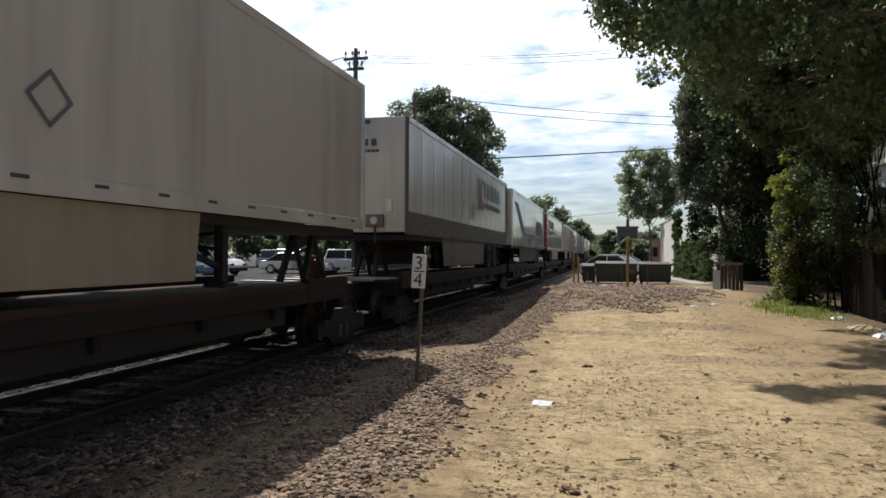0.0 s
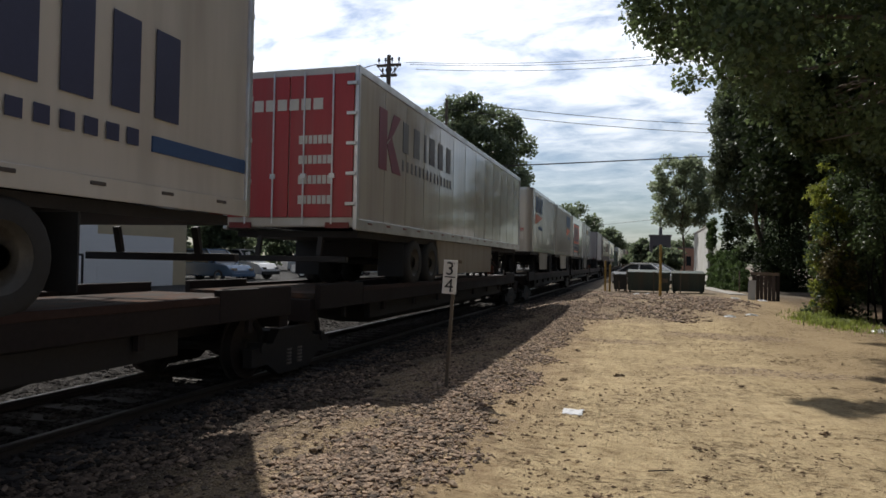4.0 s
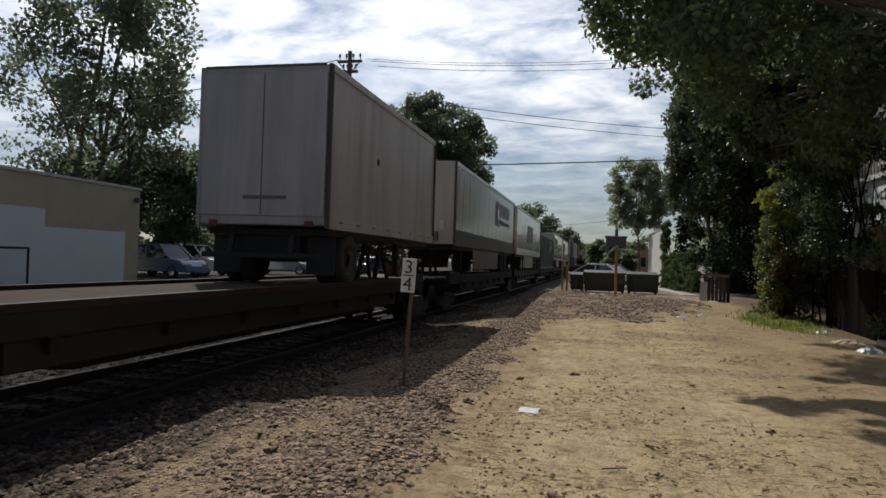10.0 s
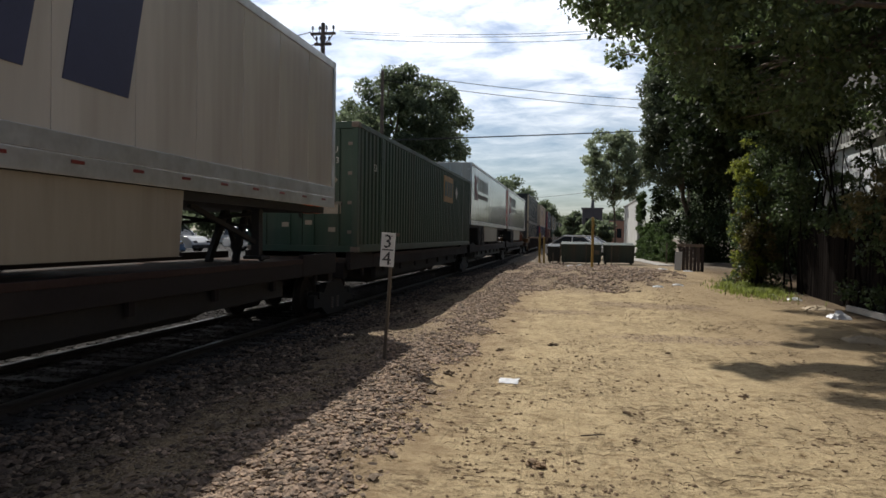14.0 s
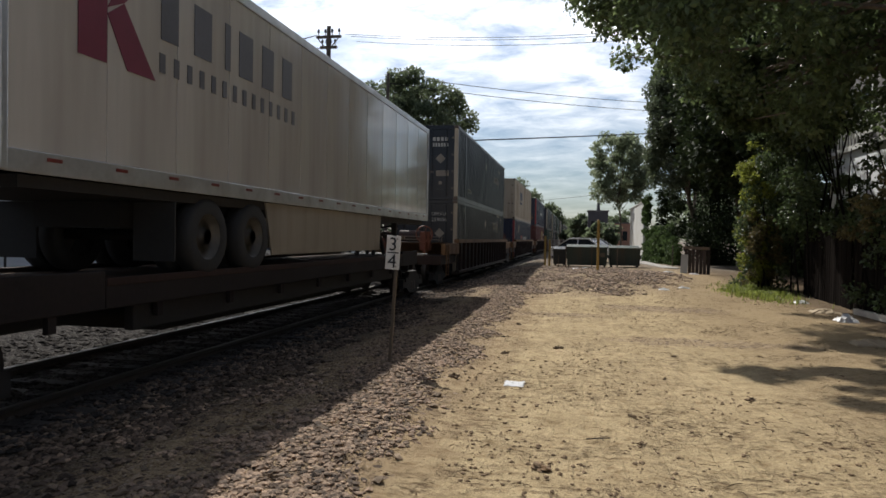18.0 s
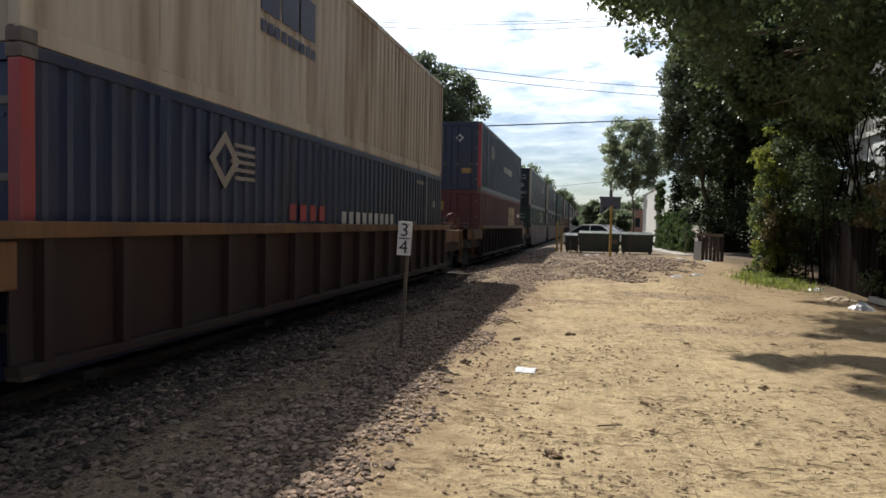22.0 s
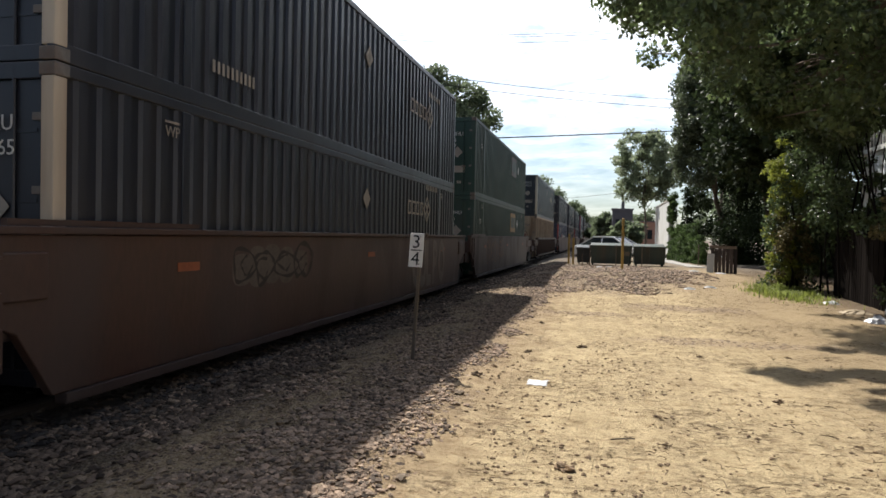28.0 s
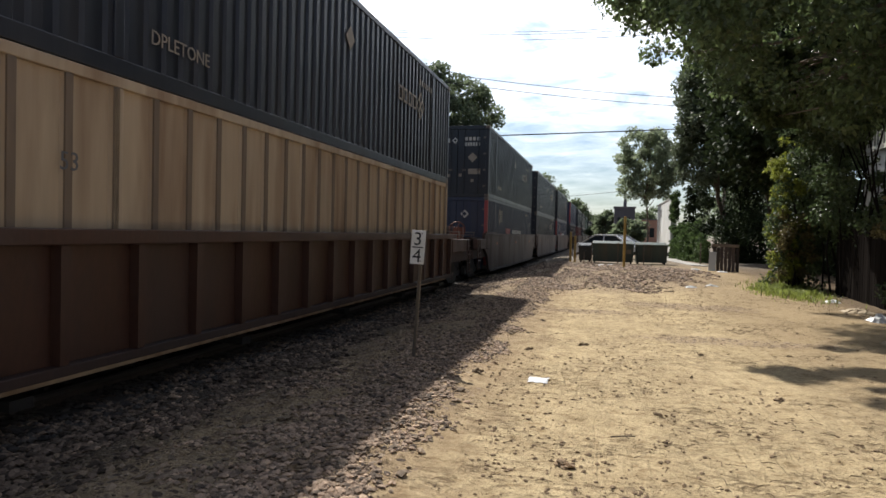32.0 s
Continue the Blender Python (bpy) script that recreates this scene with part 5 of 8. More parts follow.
def dress_umax(c, z0, code, number, side_at=12.6):
    """Pale letter blocks, ring emblem, code and placard on a dark container."""
    mid = z0 + (2.1 if z0 < 1 else 1.73)
    for k in range(4):
        y, w, h, s = side_at - 1.5 + 0.38 * k, 0.29, 0.17, 0.055
        x = SIDE + 0.004
        Geo().box(x - 0.006, x, y, y + s, mid - h, mid + h).box(x - 0.006, x, y + w - s, y + w, mid - h, mid + h).box(x - 0.006, x, y + s, y + w - s, mid - h, mid - h + s).box(x - 0.006, x, y + s, y + w - s, mid + h - s, mid + h).make("letter_block", M["oldpaint"], c)
    ring_mark(c, side_at + 0.33, mid, 0.31, M["oldpaint"])
    bars(7, side_at + 0.2, side_at + 1.5, mid + 0.52, mid + 0.66, SIDE + 0.004, 0.5).each("letter_block", M["oldpaint"], c)
    diamond((SIDE - 0.003, 8.05, z0 + (2.13 if z0 < 1 else 2.08)), 0.22).make("placard", M["oldpaint"], c)
    if code:
        side_words(c, code, 2.41, z0 + 0.44, 0.22, M["oldpaint"], SIDE + 0.006)
    else:
        bars(10, 2.45, 3.52, z0 + 0.47, z0 + 0.62, SIDE + 0.006, 0.5).each("letter_block", M["oldpaint"], c)
    face_bars(4, -0.95, -0.3, z0 + 2.2, z0 + 2.36, 0.03).each("letter_block", M["paint"], c)
    diamond((-0.12, 0.026, z0 + 2.28), 0.13, side="y", hole=0.5).make("ring_emblem", M["paint"], c)
    if number:
        face_words(c, "UMXU", 0.3, z0 + 2.28, 0.2, M["paint"], -0.008)
        face_words(c, number, 0.3, z0 + 2.06, 0.2, M["paint"], -0.008)
    else:
        face_bars(4, 0.3, 0.95, z0 + 2.28, z0 + 2.42, 0.03, 0.35).each("letter_block", M["paint"], c)
        face_bars(6, 0.3, 0.95, z0 + 2.06, z0 + 2.2, 0.03, 0.35).each("letter_block", M["paint"], c)
    Geo().box(0.45, 0.95, 0.018, 0.03, z0 + 0.92, z0 + 1.14).make("data_plate", M["oldpaint"], c, "small pale data plate")
    diamond((0.62, 0.02, z0 + 1.6), 0.2, side="y").make("placard", M["oldpaint"], c)
    for x, z in ((-0.35, 0.8), (0.12, 0.82), (0.62, 0.6)):
        Geo().box(x - 0.06, x + 0.06, 0.018, 0.03, z0 + z, z0 + z + 0.12).make("placard", M["oldpaint"], c)


def dress_emhu(c, z0, number, side_at=10.0, ink="paint"):
    face_words(c, "EMHU", 0.3, z0 + 2.2, 0.2, M[ink], -0.008)
    for k, line in enumerate(number.split()):
        face_words(c, line, 0.3, z0 + 1.97 - 0.21 * k, 0.19, M[ink], -0.008)
    if ink == "paint":
        diamond((0.62, 0.02, z0 + 1.6), 0.21, side="y").make("placard", M["oldpaint"], c)
        for x, z in ((-0.4, 0.55), (0.15, 0.6), (0.7, 0.45)):
            Geo().box(x - 0.08, x + 0.08, 0.018, 0.03, z0 + z, z0 + z + 0.1).make("placard", M["oldpaint"], c)
        Geo().box(0.0, 0.4, 0.02, 0.034, z0 + 0.85, z0 + 1.1).make("placard", M["orange"], c)
        Geo().box(0.404, 0.9, 0.02, 0.034, z0 + 0.85, z0 + 1.1).make("placard", M["oldpaint"], c)
        Geo().box(SIDE - 0.05, SIDE - 0.002, side_at, side_at + 1.8, z0 + 1.65, z0 + 2.6).make("emblem", M["amber" if z0 < 1.5 else "rust"], c, "amber square emblem")
        bars(3, side_at + 0.15, side_at + 1.75, z0 + 1.85, z0 + 2.4, SIDE + 0.004, 0.2).each("letter_block", M["green"], c)
        diamond((SIDE - 0.003, side_at + 2.6, z0 + 2.1), 0.24).make("placard", M["paint"], c)
    side_words(c, "53", 1.2, z0 + 1.9, 0.24, M[ink], SIDE + 0.006)


LOW, TOP = 0.17, 3.06
c = container(163.0, DECK + 0.12, "green", "green corrugated container riding alone on a flat car")
dress_emhu(c, DECK + 0.12, "645603", 10.0)
STACKS = [
    # start, lower skin, upper skin
    (218.15, "navy", "navy"), (241.4, "blue", "cream"), (265.2, "maroon", "blue"), (288.9, "green", "navy"),
    (308.45, "navy", "navy"), (328.05, "green", "green"), (351.5, "cream", "navy"), (374.8, "blue", "navy"),
    (394.4, "navy", "navy"), (414.0, "blue", "navy"), (437.5, "navy", "blue"), (460.9, "maroon", "navy"),
    (480.5, "navy", "navy"), (500.1, "navy", "green"), (523.5, "blue", "navy"), (547.0, "navy", "navy"),
]
NUM = {(0, 0): "259006", (3, 1): "257209", (4, 0): "248865", (4, 1): "230843", (6, 1): "237729", (3, 0): "289338", (5, 0): "640 441", (5, 1): "653 367"}
for i, (u, low, up) in enumerate(STACKS):
    names = {"navy": "black", "blue": "dark blue", "green": "green", "cream": "cream", "maroon": "red"}
    a = container(u, LOW, low, "%s corrugated container low in a well car" % names[low], post=low == "navy" and i < 6, ribbed=low == "cream")
    b = container(u, TOP, up, "%s corrugated container stacked on another" % names[up], post=up == "navy" and i in (0, 3, 4, 6))
    for c, z, skin in ((a, LOW, low), (b, TOP, up)):
        if i > 9:
            continue
        if skin == "navy":
            dress_umax(c, z, "DPLETONE" if u in (218.15, 351.5) and z > 1 else "", NUM.get((i, int(z > 1)), ""), 12.5 if z < 1 else 12.6)
        if skin in ("navy", "green") and z < 1:
            for y in (1.55, 14.3):
                side_words(c, "WP", y, z + 2.45, 0.17, M["oldpaint"], SIDE + 0.004)
                Geo().box(SIDE - 0.006, SIDE + 0.003, y, y + 0.26, z + 2.60, z + 2.625).make("overline", M["oldpaint"], c)
        if skin == "green":
            dress_emhu(c, z, NUM.get((i, int(z > 1)), ""))
        elif skin == "blue":
            zc = z + (2.2 if z < 1 else 1.9)
            diamond((SIDE - 0.004, 3.25, zc), 0.38, hole=0.6).make("ring_emblem", M["oldpaint"], c)
            for k in range(5):
                Geo().box(SIDE - 0.03, SIDE + 0.003, 3.42 + 0.05 * abs(k - 2), 4.05, zc - 0.24 + 0.11 * k, zc - 0.19 + 0.11 * k).make("stripe", M["oldpaint"], c)
            if z < 1:
                bars(4, 5.2, 6.8, z + 1.43, z + 1.69, SIDE + 0.004, 0.4).each("letter_block", M["reddoor"], c)
            bars(9, 7.5, 11.1, z + 1.3, z + 1.62, SIDE + 0.004, 0.4).each("letter_block", M["paint"], c)
            bars(9, 13.1, 13.95, z + 2.5, z + 2.6, SIDE + 0.004, 0.4).each("letter_block", M["oldpaint"], c)
            side_words(c, "53", 15.0, z + 1.9, 0.3, M["paint"])
            for x in (-0.75, 0.35):
                diamond((x, 0.026, z + 2.2), 0.18, side="y", hole=0.5).make("ring_emblem", M["paint"], c)
            Geo().box(-0.95, -0.6, 0.02, 0.034, z + 1.15, z + 1.4).make("placard", M["paint"], c)
            Geo().box(0.45, 0.9, 0.02, 0.034, z + 0.7, z + 0.92).make("placard", M["amber"], c)
        elif skin == "maroon":
            for y0, y1 in ((10.0, 10.94), (11.12, 12.84)):
                Geo().box(SIDE - 0.05, SIDE - 0.002, y0, y1, z + 1.38, z + 2.42).make("emblem", M["amber"], c, "faded amber rectangle emblem")
            pts = [(10.0, z + 1.95), (11.0, z + 1.93), (11.6, z + 1.83), (12.2, z + 1.72), (12.84, z + 1.70)]
            for (p, q), (p2, q2) in zip(pts, pts[1:]):
                Geo().hexa([(SIDE - 0.01, p, q - 0.05), (SIDE + 0.001, p, q - 0.05), (SIDE + 0.001, p2, q2 - 0.05), (SIDE - 0.01, p2, q2 - 0.05), (SIDE - 0.01, p, q + 0.03), (SIDE + 0.001, p, q + 0.03), (SIDE + 0.001, p2, q2 + 0.03), (SIDE - 0.01, p2, q2 + 0.03)]).make("emblem_line", M["maroon"], c)
            bars(8, 14.2, 15.7, z + 1.9, z + 2.1, SIDE + 0.004, 0.3).each("letter_block", M["paint"], c)
            Geo().box(-0.85, -0.3, 0.02, 0.034, z + 2.0, z + 2.4).make("emblem", M["amber"], c)
        elif skin == "cream" and z > 1:
            bars(3, 4.2, 6.2, z + 1.55, z + 2.2, SIDE + 0.004, 0.12).each("letter_block", M["ink"], c)
            bars(9, 4.2, 6.2, z + 1.25, z + 1.42, SIDE + 0.004, 0.3).each("letter_block", M["ink"], c)
            face_bars(3, -0.55, 0.55, z + 2.05, z + 2.4, 0.02, 0.1).each("letter_block", M["ink"], c)
            face_bars(9, -0.5, 0.5, z + 1.88, z + 1.98, 0.02, 0.3).each("letter_block", M["ink"], c)
            Geo().box(-0.1, 0.5, 0.015, 0.034, z + 0.3, z + 0.62).make("data_plate", M["steel"], c)
        elif skin == "cream":
            dress_emhu(c, z, "240 818", ink="inkgrey")
    starts = {218.15, 241.4, 265.2, 288.9, 351.5, 374.8, 437.5, 460.9, 523.5, 547.0}
    ends = {218.15, 241.4, 265.2, 328.05, 351.5, 414.0, 437.5, 500.1, 523.5, 547.0}
    ribbed = u in (218.15, 241.4, 265.2, 351.5, 437.5, 523.5)
    w = well_car(u, ribbed, M["sill"] if u < 280 and ribbed else M["rust"], u in starts, u in ends)
    if u == 265.2:
        graffiti(w, 5.6, 10.9, 0.42, 1.28, 83, 1.372, "graf2")
        Geo().hexa([(1.372, 10.5, 0.85), (1.38, 10.5, 0.85), (1.38, 10.95, 0.9), (1.372, 10.95, 0.9), (1.372, 10.55, 1.05), (1.38, 10.55, 1.05), (1.38, 10.95, 1.12), (1.372, 10.95, 1.12)]).make("graffiti", M["grafgreen"], w, "green graffiti patch")
    if u in (288.9, 308.45, 328.05):
        if u == 308.45:
            for k, (y, half, low, high) in enumerate(((2.98, 0.24, 0.88, 1.30), (3.38, 0.24, 0.84, 1.40), (3.80, 0.26, 0.86, 1.42), (4.25, 0.25, 0.84, 1.38), (4.72, 0.26, 0.92, 1.32))):
                n, mid = 18, (low + high) / 2
                ring = [(1.4312 + 0.0003 * k, y + half * math.copysign(abs(math.cos(a)) ** 0.7, math.cos(a)), mid + (high - low) / 2 * math.copysign(abs(math.sin(a)) ** 0.7, math.sin(a))) for a in (2 * math.pi * j / n for j in range(n))]
                Geo().add(ring, [tuple(range(n))]).make("graffiti", M["graf4"], w, "faded tan fill of a rounded graffiti letter")
            graffiti(w, 2.72, 4.7, 0.84, 1.42, 308, 1.4335, "graf5")
        else:
            graffiti(w, *((3.0, 5.4) if u < 328 else (2.0, 6.3)), 0.5, 1.42, int(u), 1.431, "graf3" if u > 328 else "graf")
        if u == 308.45:
            for k, letter in enumerate("CULPO"):
                words(letter, 1.0, M["graf6"], w, Matrix.Translation((1.436, 11.0 + 0.66 * k, 0.32)) @ NEAR @ Matrix.Diagonal((0.96, 1.55, 1, 1)), "graffiti", "large faded painted graffiti letter", 0.05)



# ---------------------------------------------------------------- ground
def smooth(a):
    a = np.clip(a, 0, 1)
    return a * a * (3 - 2 * a)


def rise(y):
    return 0.28 * smooth((np.asarray(y, float) - 12) / 22)


_tab = np.random.RandomState(5).rand(64, 64)


def vnoise(x, y):
    """Soft value noise on arrays."""
    x, y = np.asarray(x, float), np.asarray(y, float)
    i, j = np.floor(x).astype(int), np.floor(y).astype(int)
    a, b = x - i, y - j
    a, b = a * a * (3 - 2 * a), b * b * (3 - 2 * b)
    g = lambda p, q: _tab[p % 64, q % 64]
    return (g(i, j) * (1 - a) + g(i + 1, j) * a) * (1 - b) + (g(i, j + 1) * (1 - a) + g(i + 1, j + 1) * a) * b - 0.5


def ground_z(x, y):
    x, y = np.asarray(x, float), np.asarray(y, float)
    road = rise(y) + 0.05 * vnoise(x * 0.6, y * 0.35) + 0.025 * vnoise(x * 2.3 + 9, y * 1.7) + 0.018 * vnoise(x * 6, y * 5.2) + 0.012 * vnoise(x * 13 + 3, y * 11)
    road += 0.010 * vnoise(x * 21 + 5, y * 19) * (0.5 + vnoise(x * 1.1 + 7, y * 0.9))
    road += 0.16 * np.exp(-((x - 1.6) / 2.4) ** 2 - ((y - 26.5) / 3.5) ** 2)
    road += 0.05 * np.exp(-((x + 1.9) / 0.5) ** 2)
    bed = -0.185 + 0.03 * vnoise(x * 5, y * 5)
    left = 0.30 + 0.01 * vnoise(x, y)
    k = smooth((x + 4.5) / 2.0)
    z = bed * (1 - k) + road * k
    gravel = smooth((-1.1 - x) / 0.5) * smooth((60 - y) / 30)
    z = z + gravel * 0.035 * vnoise(x * 14, y * 13)
    q = smooth((-7.4 - x) / 2.4)
    return z * (1 - q) + left * q


def lines(stops):
    out = []
    for (a, s), (b, _) in zip(stops, stops[1:]):
        out += list(np.arange(a, b - 1e-6, s))
    return np.array(out + [stops[-1][0]])


def make_ground():
    xs = lines([(-900, 150), (-150, 30), (-30, 4), (-10, 0.5), (-5, 0.04), (4.0, 0.12), (8, 1), (20, 6), (50, 30), (200, 150), (950, 0)])
    ys = lines([(-300, 80), (-60, 10), (-10, 1.5), (2.6, 0.03), (9, 0.07), (13, 0.12), (24, 0.3), (42, 1.5), (90, 10), (200, 60), (2000, 0)])
    X, Y = np.meshgrid(xs, ys)
    v = np.stack([X, Y, ground_z(X, Y)], -1).reshape(-1, 3)
    n, m = len(xs), len(ys)
    i = (np.arange(m - 1)[:, None] * n + np.arange(n - 1)[None, :]).ravel()
    ob = mesh_np("ground", v, np.stack([i, i + 1, i + n + 1, i + n], 1), ground_mat(), flat=False)
    tagged(ob, "sandy dirt track beside gravel and asphalt", "ground", kind="structure")
    return ob


def ground_mat():
    m = bpy.data.materials.new("sand_gravel_asphalt")
    m.use_nodes = True
    n, l = m.node_tree.nodes, m.node_tree.links
    b = n["Principled BSDF"]
    b.inputs["Roughness"].default_value = 0.95
    b.inputs["Specular IOR Level"].default_value = 0.2
    co = n.new("ShaderNodeTexCoord")
    sep = n.new("ShaderNodeSeparateXYZ")
    l.new(co.outputs["Object"], sep.inputs[0])

    def tex(s, d=5, rough=0.55, stretch=None):
        t = n.new("ShaderNodeTexNoise")
        t.inputs["Scale"].default_value, t.inputs["Detail"].default_value, t.inputs["Roughness"].default_value = s, d, rough
        if stretch:
            mp = n.new("ShaderNodeMapping"); mp.inputs["Scale"].default_value = stretch
            l.new(co.outputs["Object"], mp.inputs[0]); l.new(mp.outputs[0], t.inputs["Vector"])
        else:
            l.new(co.outputs["Object"], t.inputs["Vector"])
        return t.outputs["Fac"]

    def ramp(fac, stops):
        r = n.new("ShaderNodeValToRGB")
        while len(r.color_ramp.elements) < len(stops):
            r.color_ramp.elements.new(0.5)
        for e, (p, c) in zip(r.color_ramp.elements, stops):
            e.position, e.color = p, (*c, 1)
        l.new(fac, r.inputs[0])
        return r.outputs[0]

    def math_(op, a, c=None, d=None, clamp=False):
        k = n.new("ShaderNodeMath"); k.operation, k.use_clamp = op, clamp
        for i, q in enumerate((a, c, d)):
            if q is None:
                continue
            if isinstance(q, (int, float)):
                k.inputs[i].default_value = q
            else:
                l.new(q, k.inputs[i])
        return k.outputs[0]

    def mix(f, a, c):
        k = n.new("ShaderNodeMix"); k.data_type = "RGBA"
        l.new(f, k.inputs["Factor"]); l.new(a, k.inputs["A"]); l.new(c, k.inputs["B"])
        return k.outputs["Result"]
    soft, fine, tiny = tex(0.35), tex(3.2, 8, 0.65), tex(34, 6, 0.75)

    def pebbles(s):
        v = n.new("ShaderNodeTexVoronoi"); v.inputs["Scale"].default_value = s
        l.new(co.outputs["Object"], v.inputs["Vector"])
        c = n.new("ShaderNodeSeparateColor"); l.new(v.outputs["Color"], c.inputs[0])
        return v.outputs["Distance"], c.outputs[0], c.outputs[1]
    far, tone, pick = pebbles(34)
    far2, tone2, pick2 = pebbles(15)
    dirt = ramp(soft, [(0.30, (0.446, 0.344, 0.195)), (0.52, (0.539, 0.419, 0.246)), (0.70, (0.391, 0.288, 0.163))])
    mott = ramp(fine, [(0.30, (0.279, 0.205, 0.116)), (0.45, (0.446, 0.344, 0.200)), (0.70, (0.586, 0.465, 0.284))])
    f1 = n.new("ShaderNodeMix"); f1.data_type = "RGBA"; f1.inputs["Factor"].default_value = 0.5
    l.new(dirt, f1.inputs["A"]); l.new(mott, f1.inputs["B"])
    grain = n.new("ShaderNodeMix"); grain.data_type, grain.blend_type = "RGBA", "MULTIPLY"; grain.inputs["Factor"].default_value = 0.8
    l.new(f1.outputs["Result"], grain.inputs["A"])
    l.new(ramp(tiny, [(0.30, (0.62, 0.60, 0.57)), (0.5, (1, 1, 1)), (0.7, (1.22, 1.22, 1.2))]), grain.inputs["B"])
    clump = n.new("ShaderNodeMix"); clump.data_type, clump.blend_type = "RGBA", "MULTIPLY"; clump.inputs["Factor"].default_value = 0.9
    l.new(grain.outputs["Result"], clump.inputs["A"])
    l.new(ramp(tex(7.5, 6, 0.7, (0.75, 1.2, 1)), [(0.34, (0.60, 0.545, 0.48)), (0.48, (1, 1, 1)), (0.68, (1.12, 1.12, 1.11))]), clump.inputs["B"])
    sandy = clump.outputs["Result"]
    # browner, trodden earth towards the fence
    worn = math_("MULTIPLY", math_("MULTIPLY_ADD", math_("ADD", sep.outputs["X"], math_("MULTIPLY", fine, 2.4)), 0.9, -2.7, True), 0.55)
    earth = ramp(tiny, [(0.3, (0.20, 0.135, 0.075)), (0.7, (0.34, 0.25, 0.145))])
    sandy = mix(worn, sandy, earth)
    # scuffs, crumbs and dry wisps in patches, small ridge shadows painted in with them
    where = math_("MULTIPLY_ADD", tex(0.9, 5, 0.65), 7.0, -3.05, True)
    dark = ramp(tiny, [(0.3, (0.13, 0.088, 0.05)), (0.7, (0.25, 0.175, 0.10))])
    rough_ = math_("MULTIPLY_ADD", tex(13, 7, 0.74, (0.6, 1.35, 1)), -14.0, 6.7, True)
    specks = math_("MULTIPLY_ADD", tex(38, 3, 0.6), -14.0, 5.7, True)
    thread = math_("ABSOLUTE", math_("SUBTRACT", tex(7, 3, 0.6, (1.5, 0.8, 1)), 0.5))
    threads = math_("MULTIPLY", math_("MULTIPLY_ADD", thread, -130.0, 1.0, True), math_("MULTIPLY_ADD", tex(4.2, 3), 9.0, -5.0, True))
    marks = math_("MAXIMUM", math_("MULTIPLY", math_("MAXIMUM", rough_, threads), where), math_("MULTIPLY", specks, 0.5))
    sandy = mix(math_("MULTIPLY", marks, 0.9), sandy, dark)
    # long faint ruts and scuffs along the way people drive
    rut = math_("MULTIPLY_ADD", tex(2.1, 6, 0.62, (1.9, 0.26, 1)), -13.0, 5.9, True)
    rut2 = math_("MULTIPLY_ADD", math_("ABSOLUTE", math_("SUBTRACT", tex(1.3, 3, 0.5, (1.5, 0.12, 1)), 0.5)), -38.0, 0.85, True)
    rut = math_("MULTIPLY", math_("MAXIMUM", rut, rut2), math_("MULTIPLY_ADD", fine, 3.0, -0.9, True))
    sandy = mix(math_("MULTIPLY", rut, 0.26), sandy, earth)
    # redder broken earth along the foot of the bank
    foot = math_("DIVIDE", math_("ADD", sep.outputs["X"], math_("MULTIPLY_ADD", fine, 1.6, 0.75)), 0.85)
    foot = math_("MULTIPLY", math_("MULTIPLY_ADD", math_("MULTIPLY", foot, foot), -1.0, 1.0, True), math_("MULTIPLY_ADD", tiny, 2.4, -0.5, True))
    sandy = mix(math_("MULTIPLY", foot, 0.7), sandy, ramp(fine, [(0.3, (0.20, 0.125, 0.07)), (0.7, (0.36, 0.25, 0.15))]))
    # tread marks of tyres
    tread = None
    for c0, amp, phase in ((-0.97, 0.15, 0.94), (0.75, 0.22, 0.75)):
        swing = math_("MULTIPLY", math_("SINE", math_("MULTIPLY_ADD", sep.outputs["Y"], 0.42, phase)), amp)
        q = math_("DIVIDE", math_("SUBTRACT", math_("ADD", sep.outputs["X"], swing), c0), 0.1)
        band = math_("MULTIPLY_ADD", math_("MULTIPLY", q, q), -1.0, 1.0, True)
        lug = math_("MULTIPLY_ADD", math_("SINE", math_("ADD", math_("MULTIPLY", sep.outputs["Y"], 70.0), math_("MULTIPLY", q, 2.0))), 3.0, 0.5, True)
        t1 = math_("MULTIPLY", math_("MULTIPLY", math_("GREATER_THAN", band, 0.02), lug), math_("MULTIPLY_ADD", tex(1.4, 4), 6.0, -2.8, True))
        tread = t1 if tread is None else math_("MAXIMUM", tread, t1)
    sandy = mix(math_("MULTIPLY", tread, 0.42), sandy, dark)
    # dark leafy soil at the foot of the fence
    soil = ramp(fine, [(0.3, (0.06, 0.042, 0.028)), (0.7, (0.16, 0.112, 0.07))])
    sandy = mix(math_("MULTIPLY", math_("MULTIPLY_ADD", math_("ADD", sep.outputs["X"], math_("MULTIPLY", fine, 2.0)), 0.9, -5.2, True), 0.85), sandy, soil)
    # single small stones bedded in the ground: colour by the stone, dust between them
    hue = ramp(tone, [(0.0, (0.08, 0.056, 0.04)), (0.35, (0.19, 0.132, 0.09)), (0.7, (0.31, 0.225, 0.152)), (1.0, (0.47, 0.37, 0.265))])
    hue2 = ramp(tone2, [(0.0, (0.09, 0.066, 0.05)), (0.5, (0.205, 0.15, 0.106)), (1.0, (0.40, 0.31, 0.225))])
    dust = mix(math_("MULTIPLY_ADD", tiny, 0.9, 0.1, True), sandy, ramp(fine, [(0.3, (0.25, 0.175, 0.115)), (0.7, (0.40, 0.295, 0.19))]))
    edge = math_("MULTIPLY_ADD", far, -9.0, 5.2, True)
